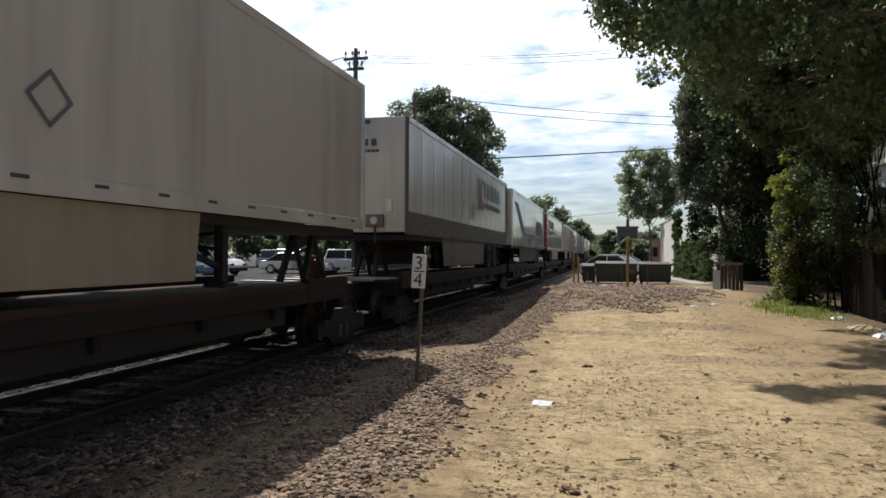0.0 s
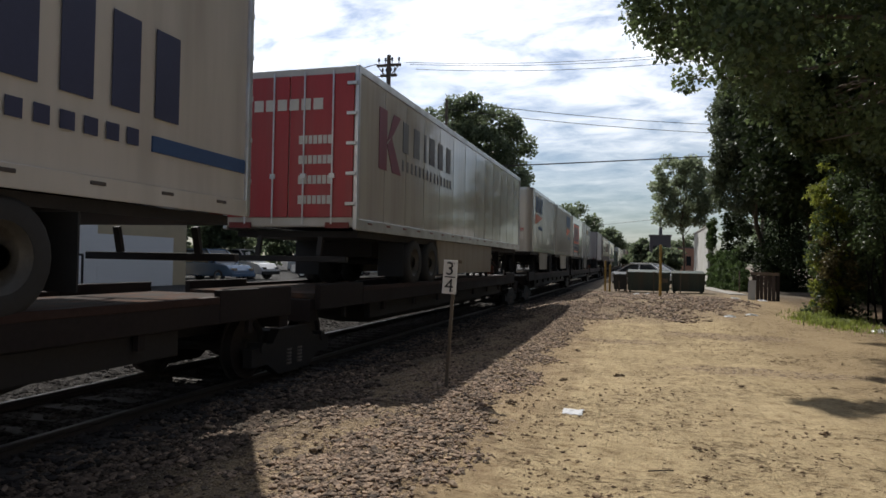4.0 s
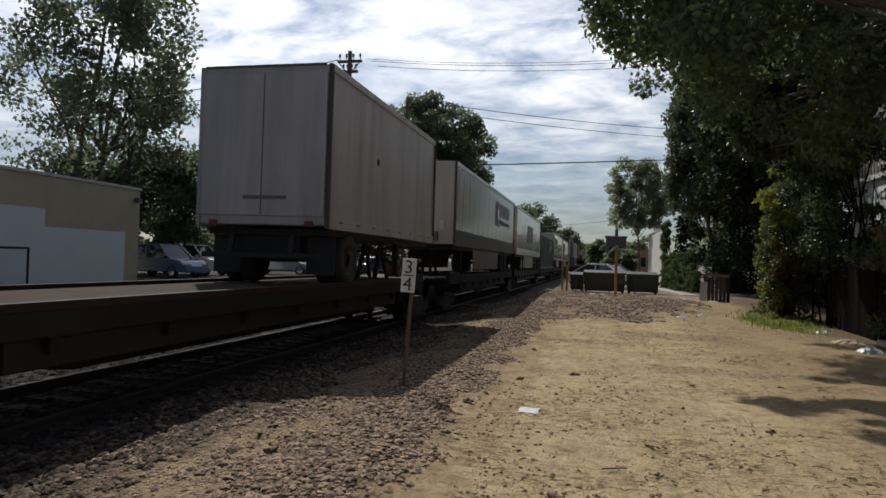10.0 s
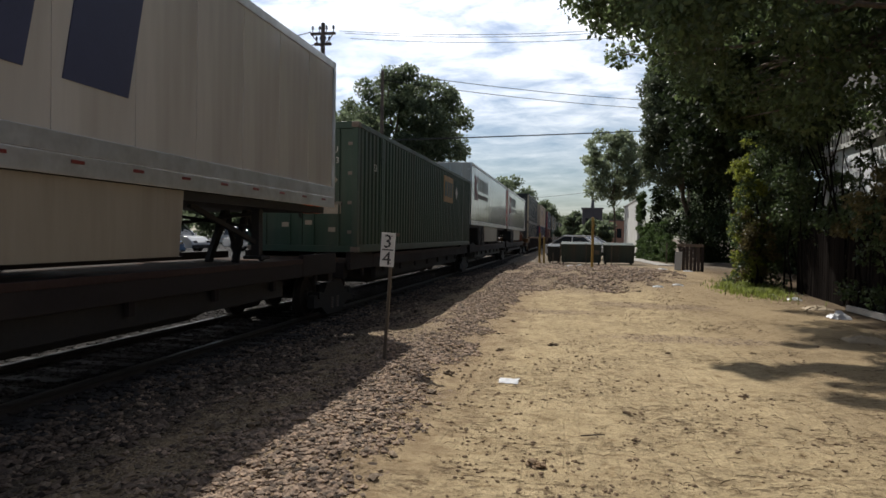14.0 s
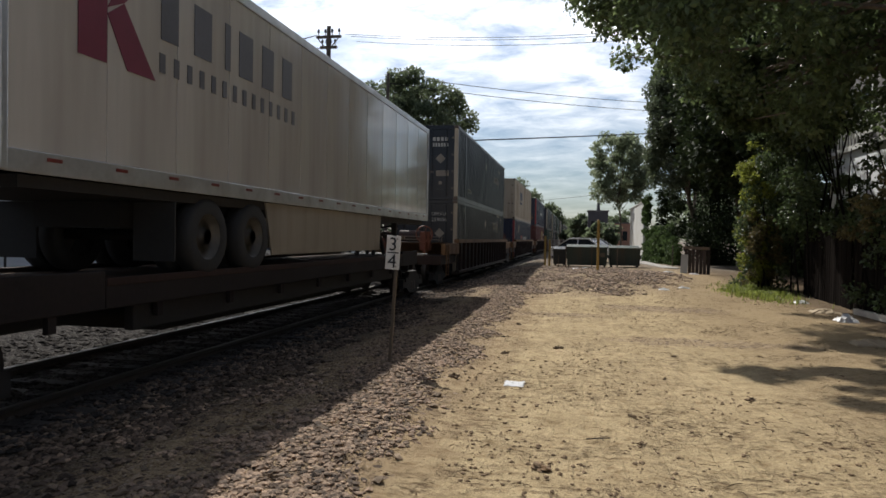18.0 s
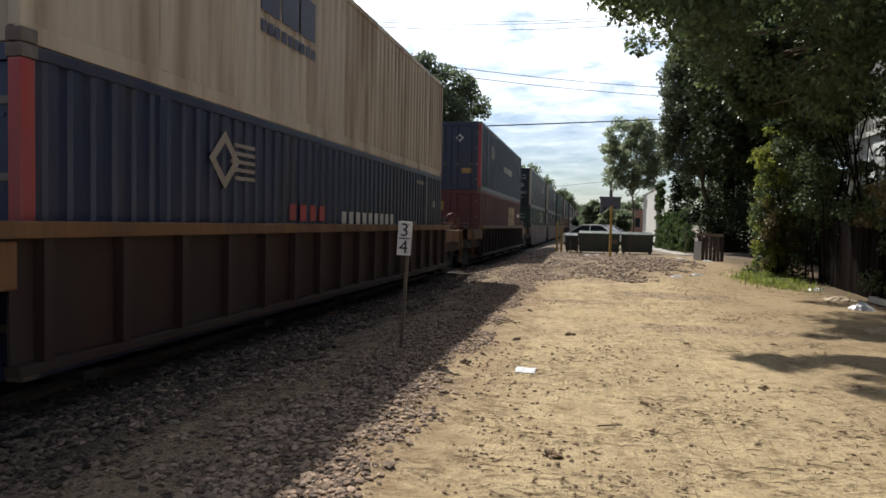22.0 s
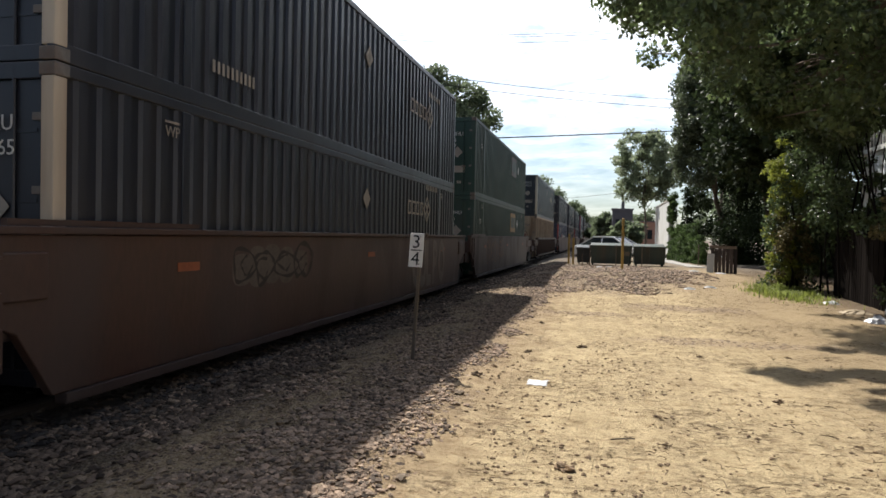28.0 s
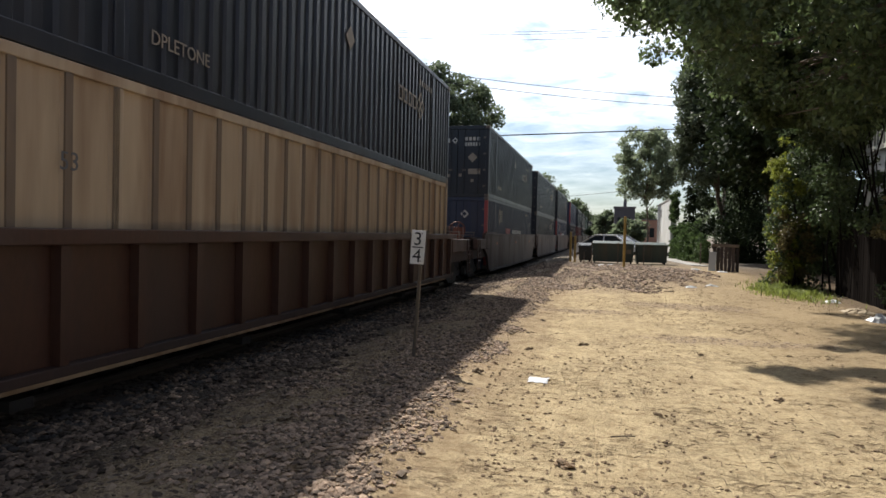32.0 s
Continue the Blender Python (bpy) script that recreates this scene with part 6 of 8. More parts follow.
    edge2 = math_("MULTIPLY_ADD", far2, -9.0, 5.2, True)

    def strewn(amount, base):
        """Stones stand where their own random number falls under the amount."""
        k = math_("MULTIPLY", math_("GREATER_THAN", amount, pick), edge)
        k2 = math_("MULTIPLY", math_("GREATER_THAN", math_("MULTIPLY", amount, 0.45), pick2), edge2)
        return mix(k2, mix(k, base, hue), hue2)
    wob = math_("MULTIPLY_ADD", tex(1.1, 5), 0.9, -0.45)
    xe = math_("ADD", sep.outputs["X"], wob)
    patchy = math_("MULTIPLY_ADD", tex(1.7, 5, 0.6), 2.6, -0.68, True)
    bankside = math_("MULTIPLY_ADD", xe, -1.7, -2.05, True)
    col = mix(bankside, sandy, dust)
    col = strewn(math_("MULTIPLY", bankside, patchy), col)
    # a spread of grey gravel farther on, joined to the bank
    ragged = math_("MULTIPLY_ADD", tex(0.5, 6, 0.65), 5.0, -2.5)
    dx = math_("DIVIDE", math_("SUBTRACT", math_("ADD", sep.outputs["X"], math_("MULTIPLY", ragged, 0.5)), -0.9), 4.8)
    dy = math_("DIVIDE", math_("ADD", math_("SUBTRACT", sep.outputs["Y"], 27.5), math_("MULTIPLY", ragged, 1.2)), 8.3)
    rad = math_("ADD", math_("MULTIPLY", dx, dx), math_("MULTIPLY", dy, dy))
    spread = math_("MULTIPLY_ADD", rad, -1.3, 1.6, True)
    col = strewn(math_("MULTIPLY", spread, 0.95), mix(math_("MULTIPLY", spread, 0.8), col, dust))
    # thin drifts of gravel nearer
    for cx, cy, rx, ry, k in ((1.9, 11.3, 1.9, 0.45, 0.6), (1.8, 16.6, 1.5, 0.8, 0.8), (-0.4, 14.6, 1.2, 0.35, 0.6)):
        ex = math_("DIVIDE", math_("SUBTRACT", math_("ADD", sep.outputs["X"], math_("MULTIPLY", ragged, 0.6)), cx), rx)
        ey = math_("DIVIDE", math_("SUBTRACT", math_("ADD", sep.outputs["Y"], math_("MULTIPLY", wob, 0.5)), cy), ry)
        drift = math_("MULTIPLY_ADD", math_("ADD", math_("MULTIPLY", ex, ex), math_("MULTIPLY", ey, ey)), -1.0, 1.2, True)
        col = strewn(math_("MULTIPLY", drift, k), mix(math_("MULTIPLY", drift, 0.5), col, dust))
    # oily dark ballast beside the rails; the train's shade is in its colour too
    oily_shade = ramp(tone, [(0.0, (0.016, 0.014, 0.013)), (0.5, (0.045, 0.04, 0.036)), (1.0, (0.095, 0.085, 0.076))])
    grey = ramp(tone, [(0.0, (0.035, 0.027, 0.021)), (0.5, (0.088, 0.069, 0.052)), (1.0, (0.17, 0.14, 0.112))])
    col = mix(math_("MULTIPLY_ADD", xe, -1.1, -3.3, True), col, grey)
    col = mix(math_("MULTIPLY_ADD", xe, -1.4, -6.3, True), col, oily_shade)
    # packed grey-brown ground beyond the gravel
    beyond = math_("MULTIPLY", math_("MULTIPLY_ADD", math_("ADD", sep.outputs["Y"], ragged), 0.16, -4.8, True), 0.75)
    col = mix(beyond, col, ramp(fine, [(0.3, (0.14, 0.118, 0.095)), (0.7, (0.24, 0.205, 0.165))]))
    # asphalt beyond the track
    asph = ramp(tiny, [(0.3, (0.045, 0.045, 0.046)), (0.7, (0.085, 0.083, 0.08))])
    col = mix(math_("MULTIPLY_ADD", sep.outputs["X"], -1.0, -8.8, True), col, asph)
    l.new(col, b.inputs["Base Color"])
    bp = n.new("ShaderNodeBump"); bp.inputs["Strength"].default_value, bp.inputs["Distance"].default_value = 1.0, 0.045
    stony = math_("MULTIPLY", math_("MAXIMUM", bankside, spread), math_("MULTIPLY", far, -0.9))
    l.new(math_("ADD", math_("ADD", math_("MULTIPLY", fine, 0.6), math_("MULTIPLY", tiny, 0.5)), math_("ADD", stony, math_("ADD", math_("MULTIPLY", marks, -0.25), math_("ADD", math_("MULTIPLY", tread, -0.22), math_("MULTIPLY", rut, -0.3))))), bp.inputs["Height"])
    l.new(bp.outputs[0], b.inputs["Normal"])
    return m


ground = make_ground()


def on(x, y):
    return float(ground_z(x, y))


# ---------------------------------------------------------------- track
def make_track():
    e = root("railway_track", "straight railway track on dark stone ballast", "railway track", at=(TX, 0, 0), kind="structure")
    for s in (-1, 1):
        g = Geo()
        for a, b in ((-60, 600),):
            g.box(s * 0.755 - 0.01, s * 0.755 + 0.01, a, b, RAIL - 0.13, RAIL - 0.045).box(s * 0.755 - 0.07, s * 0.755 + 0.07, a, b, RAIL - 0.155, RAIL - 0.13)
        rail = g.make("rail", M["rail"], e)
        Geo().box(s * 0.755 - 0.035, s * 0.755 + 0.035, -60, 600, RAIL - 0.045, RAIL).make("rail_head", M["railhead"], rail, "polished steel rail head", bevel=0.008)
    for k in range(140):
        y = -4 + k * 0.52
        piece("tie", lambda: Geo().box(-1.3, 1.3, -0.115, 0.115, -0.34, -0.168).make("tie", M["tie"], bevel=0.01), "tie", e, (random.uniform(-0.03, 0.03), y, 0))
    g = Geo()
    for k in range(300):
        y = -4 + (140 + k) * 0.52
        g.box(-1.3, 1.3, y - 0.115, y + 0.115, -0.34, -0.168)
    tagged(g.make("far_ties", M["tie"], e), kind="stuff")


make_track()


def stone_mesh(seed, r=1.0):
    rnd = np.random.RandomState(seed)
    v = np.array([(1, 0, 0), (-1, 0, 0), (0, 1, 0), (0, -1, 0), (0, 0, 1), (0, 0, -1), (0.7, 0.7, 0.5), (-0.7, 0.6, 0.5), (-0.6, -0.7, 0.5), (0.6, -0.7, 0.55)], float)
    v = v * (0.75 + 0.5 * rnd.rand(len(v), 1)) * np.array([1, 0.8, 0.6])
    return v * r, np.array([(4, 9, 6), (4, 6, 7), (4, 7, 8), (4, 8, 9), (0, 6, 9), (2, 7, 6), (1, 8, 7), (3, 9, 8), (0, 2, 6), (1, 7, 2), (1, 3, 8), (0, 9, 3), (5, 2, 0), (5, 1, 2), (5, 3, 1), (5, 0, 3)])


def stones(name, n, pick, size, seed, material):
    """Loose stones strewn by pick(rnd, n) -> x, y, joined in one mesh."""
    rnd = np.random.RandomState(seed)
    x, y = pick(rnd, n)
    n = len(x)
    z = ground_z(x, y)
    kinds = [stone_mesh(k) for k in range(6)]
    V, F, base = [], [], 0
    a = rnd.rand(n) * 6.283
    s = size[0] + (size[1] - size[0]) * rnd.rand(n) ** 2.2
    for k, (sv, sf) in enumerate(kinds):
        q = np.arange(n) % 6 == k
        ca, sa = np.cos(a[q])[:, None], np.sin(a[q])[:, None]
        px = sv[None, :, 0] * ca - sv[None, :, 1] * sa
        py = sv[None, :, 0] * sa + sv[None, :, 1] * ca
        pz = np.broadcast_to(sv[None, :, 2], px.shape)
        v = np.stack([px, py, pz], -1) * s[q][:, None, None] + np.stack([x[q], y[q], z[q] + 0.15 * s[q]], -1)[:, None, :]
        f = sf[None] + (base + np.arange(q.sum()) * len(sv))[:, None, None]
        V.append(v.reshape(-1, 3)); F.append(f.reshape(-1, 3)); base += q.sum() * len(sv)
    return tagged(mesh_np(name, np.concatenate(V), np.concatenate(F), material), kind="stuff")


def bank(rnd, n):
    y = 2.6 + 22 * rnd.rand(n) ** 1.6
    x = -4.75 + 4.1 * rnd.rand(n)
    ridge = np.exp(-((x + 1.85 + 0.35 * vnoise(y * 0.5, y * 0)) / 0.45) ** 2)
    keep = vnoise(x * 1.3, y * 0.9) + 0.8 * vnoise(x * 3.4 + 5, y * 2.9) + 0.6 * ridge - 0.2 * (x < -3.1) - 1.6 * np.clip(x + 1.45, 0, 1) > -0.1 + 0.45 * rnd.rand(n)
    return x[keep], y[keep]


def mound(rnd, n):
    a, r = 6.283 * rnd.rand(n), np.sqrt(rnd.rand(n))
    x, y = -0.6 + 4.6 * r * np.cos(a), 26.6 + 7.8 * r * np.sin(a)
    keep = vnoise(x * 0.9, y * 0.5) + 0.6 * vnoise(x * 3, y * 2) > -0.2 + 0.6 * r ** 2 * rnd.rand(n)
    return x[keep], y[keep]


def bed(rnd, n):
    return -8.3 + 3.9 * rnd.rand(n), 2 + 45 * rnd.rand(n) ** 1.5


def shoulder(rnd, n):
    x, y = -4.95 + 2.1 * rnd.rand(n) ** 1.15, 2.4 + 34 * rnd.rand(n) ** 1.7
    keep = 0.7 * vnoise(x * 2.2 + 4, y * 1.1) + 0.5 * vnoise(x * 5, y * 4) - 0.55 * np.clip((x + 3.9) / 1.0, 0, 1) > -0.32 + 0.35 * rnd.rand(n)
    return x[keep], y[keep]


def crumbs(rnd, n):
    x, y = -1.5 + 7.0 * rnd.rand(n), 3 + 18 * rnd.rand(n) ** 1.6
    keep = vnoise(x * 0.8, y * 0.7) + vnoise(x * 4, y * 4) > -0.1 + 0.4 * rnd.rand(n)
    return x[keep], y[keep]


def straw():
    """Dry wisps and slivers of wood lying on the dirt."""
    r = np.random.RandomState(17)
    n = 2900
    x, y = -1.6 + 5.4 * r.rand(n), 3.2 + 13 * r.rand(n) ** 1.3
    keep = vnoise(x * 0.9 + 3, y * 0.8) + 0.7 * vnoise(x * 3, y * 3) > -0.05 + 0.4 * r.rand(n)
    x, y = x[keep], y[keep]
    n = len(x)
    a, h = np.pi * r.rand(n), 0.012 + 0.05 * r.rand(n) ** 2.5
    bend = a + 0.9 * (r.rand(n) - 0.5)
    w = 0.0012 + 0.0022 * r.rand(n)
    rows = []
    for q, ang in ((-1, a), (0, a), (1, bend)):
        cx, cy = x + q * h * np.cos(ang), y + q * h * np.sin(ang)
        cz = ground_z(cx, cy) + 0.004 + (0.004 if q else 0.010)
        sx, sy = -np.sin(ang) * w, np.cos(ang) * w
        rows += [np.stack([cx + sx, cy + sy, cz], 1), np.stack([cx - sx, cy - sy, cz], 1), np.stack([cx, cy, cz + 1.5 * w], 1)]
    v = np.stack(rows, 1).reshape(-1, 3)
    i = np.arange(n)[:, None] * 9
    f = np.concatenate([i + np.array([[k + p, k + q, k + 3 + q, k + 3 + p]]) for k in (0, 3) for p, q in ((0, 1), (1, 2), (2, 0))])
    tagged(mesh_np("dry_straw", v, f, M["straw"]), "dry straw and slivers on the dirt", "straw", kind="stuff")


tagged(stones("gravel_bank", 105000, bank, (0.008, 0.036), 3, M["stone"]), "loose brown and grey ballast stones on a bank", "gravel")
tagged(stones("gravel_spread", 24000, mound, (0.015, 0.066), 4, M["stone"]), "spread of grey gravel across the dirt track", "gravel")
tagged(stones("shoulder_ballast", 46000, shoulder, (0.014, 0.05), 12, M["ballast"]), "pale grey crushed ballast on the track shoulder", "gravel")
tagged(stones("track_ballast", 30000, bed, (0.02, 0.06), 5, M["bedstone"]), "dark ballast between the ties", "gravel")
tagged(stones("dirt_crumbs", 17000, crumbs, (0.004, 0.024), 6, M["clod"]), "small crumbs of earth on the dirt track", "earth")


straw()


def single_stones():
    rnd = np.random.RandomState(11)
    data = []
    for k in range(6):
        v, f = stone_mesh(20 + k)
        o = mesh_np("stone", v, f, M["stone1"]); data.append(o.data); bpy.data.objects.remove(o)
    for k in range(280):
        x, y = -4.3 + 3.1 * rnd.rand(), 3.2 + 8 * rnd.rand() ** 1.4
        o = new("stone", data[k % 6])
        s = 0.022 + 0.035 * rnd.rand() ** 2.5
        o.parent = ground
        o.matrix_basis = Matrix.LocRotScale((x, y, on(x, y) + 0.2 * s), Euler((rnd.rand() - 0.5, rnd.rand() - 0.5, 6.28 * rnd.rand())), (s, s, s))


def clod(x, y, s, seed, label):
    """A lump of earth in broken pieces."""
    rnd = np.random.RandomState(seed)
    n, m = 16, 9
    a, b = np.meshgrid(np.arange(n) * 2 * np.pi / n, np.linspace(0.02, 1.7, m))
    r = 0.66 * s * (0.55 + 0.75 * vnoise(3 * np.cos(a) * b + seed, 3 * np.sin(a) * b) + 0.35 * rnd.rand(m, n))
    r = r * (1 + 0.5 * np.cos(a * 2 + seed))
    v = np.stack([r * np.sin(b) * np.cos(a), r * np.sin(b) * np.sin(a), 0.42 * r * np.cos(b)], -1).reshape(-1, 3)
    i = (np.arange(m - 1)[:, None] * n + np.arange(n)[None, :]).ravel()
    j = (np.arange(m - 1)[:, None] * n + (np.arange(n)[None, :] + 1) % n).ravel()
    ob = mesh_np("earth_clod", v, np.stack([i, i + n, j + n, j], 1), M["clod"])
    ob.location = (x, y, on(x, y) + 0.1 * s)
    return tagged(ob, label, "earth clod", "earth clods")


# ---------------------------------------------------------------- foliage
def leaves(name, centres, radii, n, size, material, seed, parent=None, squash=0.8, droop=0.3):
    """A crown of single bent leaves, gathered in clumps."""
    rnd = np.random.RandomState(seed)
    c, r = np.asarray(centres, float), np.asarray(radii, float)
    w = r ** 2 / (r ** 2).sum()
    k = rnd.choice(len(c), n, p=w)
    d = rnd.normal(size=(n, 3)); d /= np.linalg.norm(d, axis=1)[:, None]
    p = c[k] + d * (r[k] * rnd.rand(n) ** 0.42)[:, None] * np.array([1, 1, squash])
    s = size * (0.6 + 0.8 * rnd.rand(n))
    along = rnd.normal(size=(n, 3)) + d * 0.6 - np.array([0, 0, droop])
    along /= np.linalg.norm(along, axis=1)[:, None]
    across = np.cross(along, rnd.normal(size=(n, 3))); across /= np.linalg.norm(across, axis=1)[:, None]
    up = np.cross(along, across)
    a, b, u = along * s[:, None], across * s[:, None] * 0.36, up * s[:, None] * 0.12
    v = np.stack([p, p + a * 0.45 + b + u, p + a, p + a * 0.45 - b + u], 1).reshape(-1, 3)
    i = np.arange(n) * 4
    f = np.concatenate([np.stack([i, i + 1, i + 2], 1), np.stack([i, i + 2, i + 3], 1)])
    return mesh_np(name, v, f, material, parent)


def limb(g, a, b, r0, r1, rnd, bend=0.12, parts=4):
    a, b = Vector(a), Vector(b)
    L, pts = (b - a).length, [a]
    for k in range(1, parts + 1):
        q = a.lerp(b, k / parts)
        if k < parts:
            q += Vector((rnd.uniform(-1, 1), rnd.uniform(-1, 1), rnd.uniform(-0.5, 0.8))) * bend * L * 0.5
        pts.append(q)
    g.tube(pts, [r0 + (r1 - r0) * k / parts for k in range(parts + 1)], 7)


def tree(label, at, centre, radius, clumps, n, size, material, seed, trunk=0.22, group="trees", clump=(0.16, 0.34), kind=""):
    """centre and radius: the crown's middle and half sizes in the world."""
    rnd = random.Random(seed)
    x, y = at
    z = on(x, y)
    t = root("tree", label, "tree", group, (x, y, z - 0.05), kind=kind)
    cs, rs = [], []
    R = min(radius)
    while len(cs) < clumps:
        d = Vector((rnd.gauss(0, 1), rnd.gauss(0, 1), rnd.gauss(0, 1))).normalized() * rnd.uniform(0.25, 1.0) ** 0.55
        q = Vector((centre[0] + d.x * radius[0], centre[1] + d.y * radius[1], centre[2] + d.z * radius[2]))
        cs.append(q - Vector((x, y, z - 0.05)))
        rs.append(R * rnd.uniform(*clump))
    g = Geo()
    top = Vector((centre[0] - x, centre[1] - y, centre[2] - z))
    fork = top * 0.55
    fork.z = max(1.2, (centre[2] - radius[2] - z) * 0.95)
    limb(g, (0, 0, 0), fork, trunk, trunk * 0.75, rnd, 0.05)
    limb(g, fork, top + Vector((0, 0, radius[2] * 0.5)), trunk * 0.7, trunk * 0.15, rnd)
    for q in cs[::max(1, clumps // 14)]:
        limb(g, fork.lerp(top, rnd.uniform(0.0, 0.7)), q, trunk * 0.32, trunk * 0.06, rnd)
    g.make("trunk", M["bark"], t)
    leaves("crown", cs, rs, n, size, material, seed, t)
    return t


def gap(c, k):
    """A thin place in the growth through which the pale house behind shows."""
    a, e = math.degrees(math.atan2(c[0], c[1])), (c[2] - 1.6) / math.hypot(c[0], c[1])
    return (17.0 < a < 24.0 and 0.03 < e < 0.215 or 19.3 < a < 25.0 and e < 0.34) and k % 6 > 1


# near canopy that hangs over the dirt track, with the wall of vines below it
def near_tree():
    rnd = random.Random(7)
    x0, y0 = 7.2, 11.0
    t = root("tree", "large dark leafy tree overhanging the dirt track", "tree", "trees", (x0, y0, on(x0, y0) - 0.05))
    cs, rs = [], []
    while len(cs) < 210:
        x, y, z = rnd.uniform(-0.4, 13), rnd.uniform(12.5, 22), rnd.uniform(3.6, 14)
        s = y / 14.0
        low = (7.2 - 1.15 * (x / s + 0.3)) if x / s < 1.6 else 4.9 - 0.3 * (x / s - 1.6)
        if z < low * (0.75 + 0.25 * s) + 0.35 or ((x - 6.0) / 6.6) ** 2 + ((z - 8.0) / 6.0) ** 2 > 1.05 or z > 3.6 + 0.36 * y:
            continue
        if gap((x, y, z - 0.5), len(cs)):
            cs.append(Vector((x - x0, y - y0, z + 2.0))); rs.append(0.5)
            continue
        cs.append(Vector((x - x0, y - y0, z))); rs.append(rnd.uniform(0.5, 1.05))
    # outer sprays at the crown's edge
    for x, y, z in ((-0.25, 14, 6.75), (0.0, 14, 6.4), (0.35, 14.2, 6.0), (0.7, 14.2, 5.5), (1.0, 14.5, 5.2), (1.3, 14.5, 4.9), (0.2, 15, 7.4), (-0.1, 15, 7.6), (0.5, 16, 8.2), (1.7, 15, 4.8), (2.3, 15.5, 4.7), (1.9, 17, 6.0), (2.6, 19, 5.6)):
        cs.append(Vector((x + 0.25 - x0, y - y0, z + 0.62))); rs.append(0.34)
    for _ in range(26):
        cs.append(Vector((rnd.uniform(-0.9, 2.0) - x0, rnd.uniform(12.0, 15.0) - y0, rnd.uniform(7.8, 9.6)))); rs.append(rnd.uniform(0.35, 0.6))
    g = Geo()
    limb(g, (0, 0, 0), (-0.3, 0.3, 5.2), 0.36, 0.28, rnd, 0.05)
    for q in cs[::9]:
        limb(g, (-0.3, 0.3, rnd.uniform(4.6, 5.4)), q, 0.07, 0.012, rnd)
    g.make("trunk", M["bark"], t)
    leaves("crown", cs, rs, 95000, 0.14, M["leafnear"], 8, t)
    # high outer boughs towards the sun
    cs, rs = [], []
    for x, y in ((2.15, 9.1), (2.3, 9.3), (2.35, 8.85), (2.2, 8.6), (2.9, 7.5), (3.3, 7.4), (3.7, 7.3), (3.4, 11.1), (2.5, 9.0), (2.9, 9.2), (3.3, 9.3), (3.7, 9.2), (4.1, 9.3), (4.6, 9.2), (5.2, 9.3), (3.4, 8.8), (3.9, 8.7), (4.5, 8.6), (3.1, 8.2), (3.6, 8.0), (4.2, 7.9), (4.0, 11.0), (4.5, 11.2), (5.0, 11.1), (5.6, 11.3)):
        h = rnd.uniform(9.2, 9.8)
        cs.append(Vector((x - 0.5215 * h - x0, y + 0.773 * h - y0, h))); rs.append(rnd.uniform(0.17, 0.33))
    for _ in range(56):
        cs.append(Vector((rnd.uniform(3.7, 5.2) - x0, rnd.uniform(19.4, 21.6) - y0, rnd.uniform(5.0, 6.8)))); rs.append(rnd.uniform(0.28, 0.48))
    leaves("outer_bough", cs, rs, 19000, 0.15, M["leaf"], 9, t, squash=0.5)
    g = Geo()
    for q in cs[::4]:
        limb(g, (-0.3, 0.3, 5.2), q, 0.05, 0.012, rnd)
    g.make("bough", M["bark"], t)


near_tree()


def vines(label, cs, rs, n, size, material, seed, stems=()):
    kept = [k for k, c in enumerate(cs) if not gap(c, k)]
    n = int(n * sum(rs[k] ** 2 for k in kept) / sum(r * r for r in rs))
    cs, rs = [cs[k] for k in kept], [rs[k] for k in kept]
    t = root("vine", label, "vine", "vines on the fence", (0, 0, 0))
    leaves("leaves", cs, rs, n, size, M[material], seed, t)
    if stems:
        rnd = random.Random(seed)
        for a, b in stems:
            g = Geo()
            limb(g, a, b, 0.03, 0.012, rnd, 0.1)
            # stems take the near-black wood in place of shade
            g.make("stem", M["board"], t)
    return t


def hedge(rnd, x0, x1, y0, y1, z0, z1, n, r=(0.3, 0.6)):
    cs = [(rnd.uniform(x0, x1), rnd.uniform(y0, y1), rnd.uniform(z0, z1)) for _ in range(n)]
    return cs, [rnd.uniform(*r) for _ in cs]


rnd = random.Random(21)
# dark growth behind the sunlit column and along the foot of the hollow, shade in its colour
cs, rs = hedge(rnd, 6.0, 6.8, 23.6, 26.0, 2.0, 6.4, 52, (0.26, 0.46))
vines("dark vines climbing behind sunlit ones", cs, rs, 8500, 0.11, "leafshaded", 39, [((6.3, y, 0.1), (6.4, y + 0.3, 6.0)) for y in (23.8, 24.6, 25.4, 26.2)])
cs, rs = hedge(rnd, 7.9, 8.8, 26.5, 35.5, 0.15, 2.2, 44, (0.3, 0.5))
vines("low dark shrubs under overhanging trees", cs, rs, 8500, 0.13, "leafshaded", 30, [((8.3, y, 0.0), (8.4, y + 0.3, 1.8)) for y in (27, 29, 31, 33, 35)])
cs, rs = hedge(rnd, 6.7, 7.2, 18.2, 23.2, 0.6, 4.2, 46, (0.24, 0.42))
vines("dim leafy vines on a board fence", cs, rs, 6500, 0.11, "leaf", 28, [((6.95, y, 0.1), (7.0, y + 0.3, 4.0)) for y in (18.6, 19.7, 20.9, 22.0)])
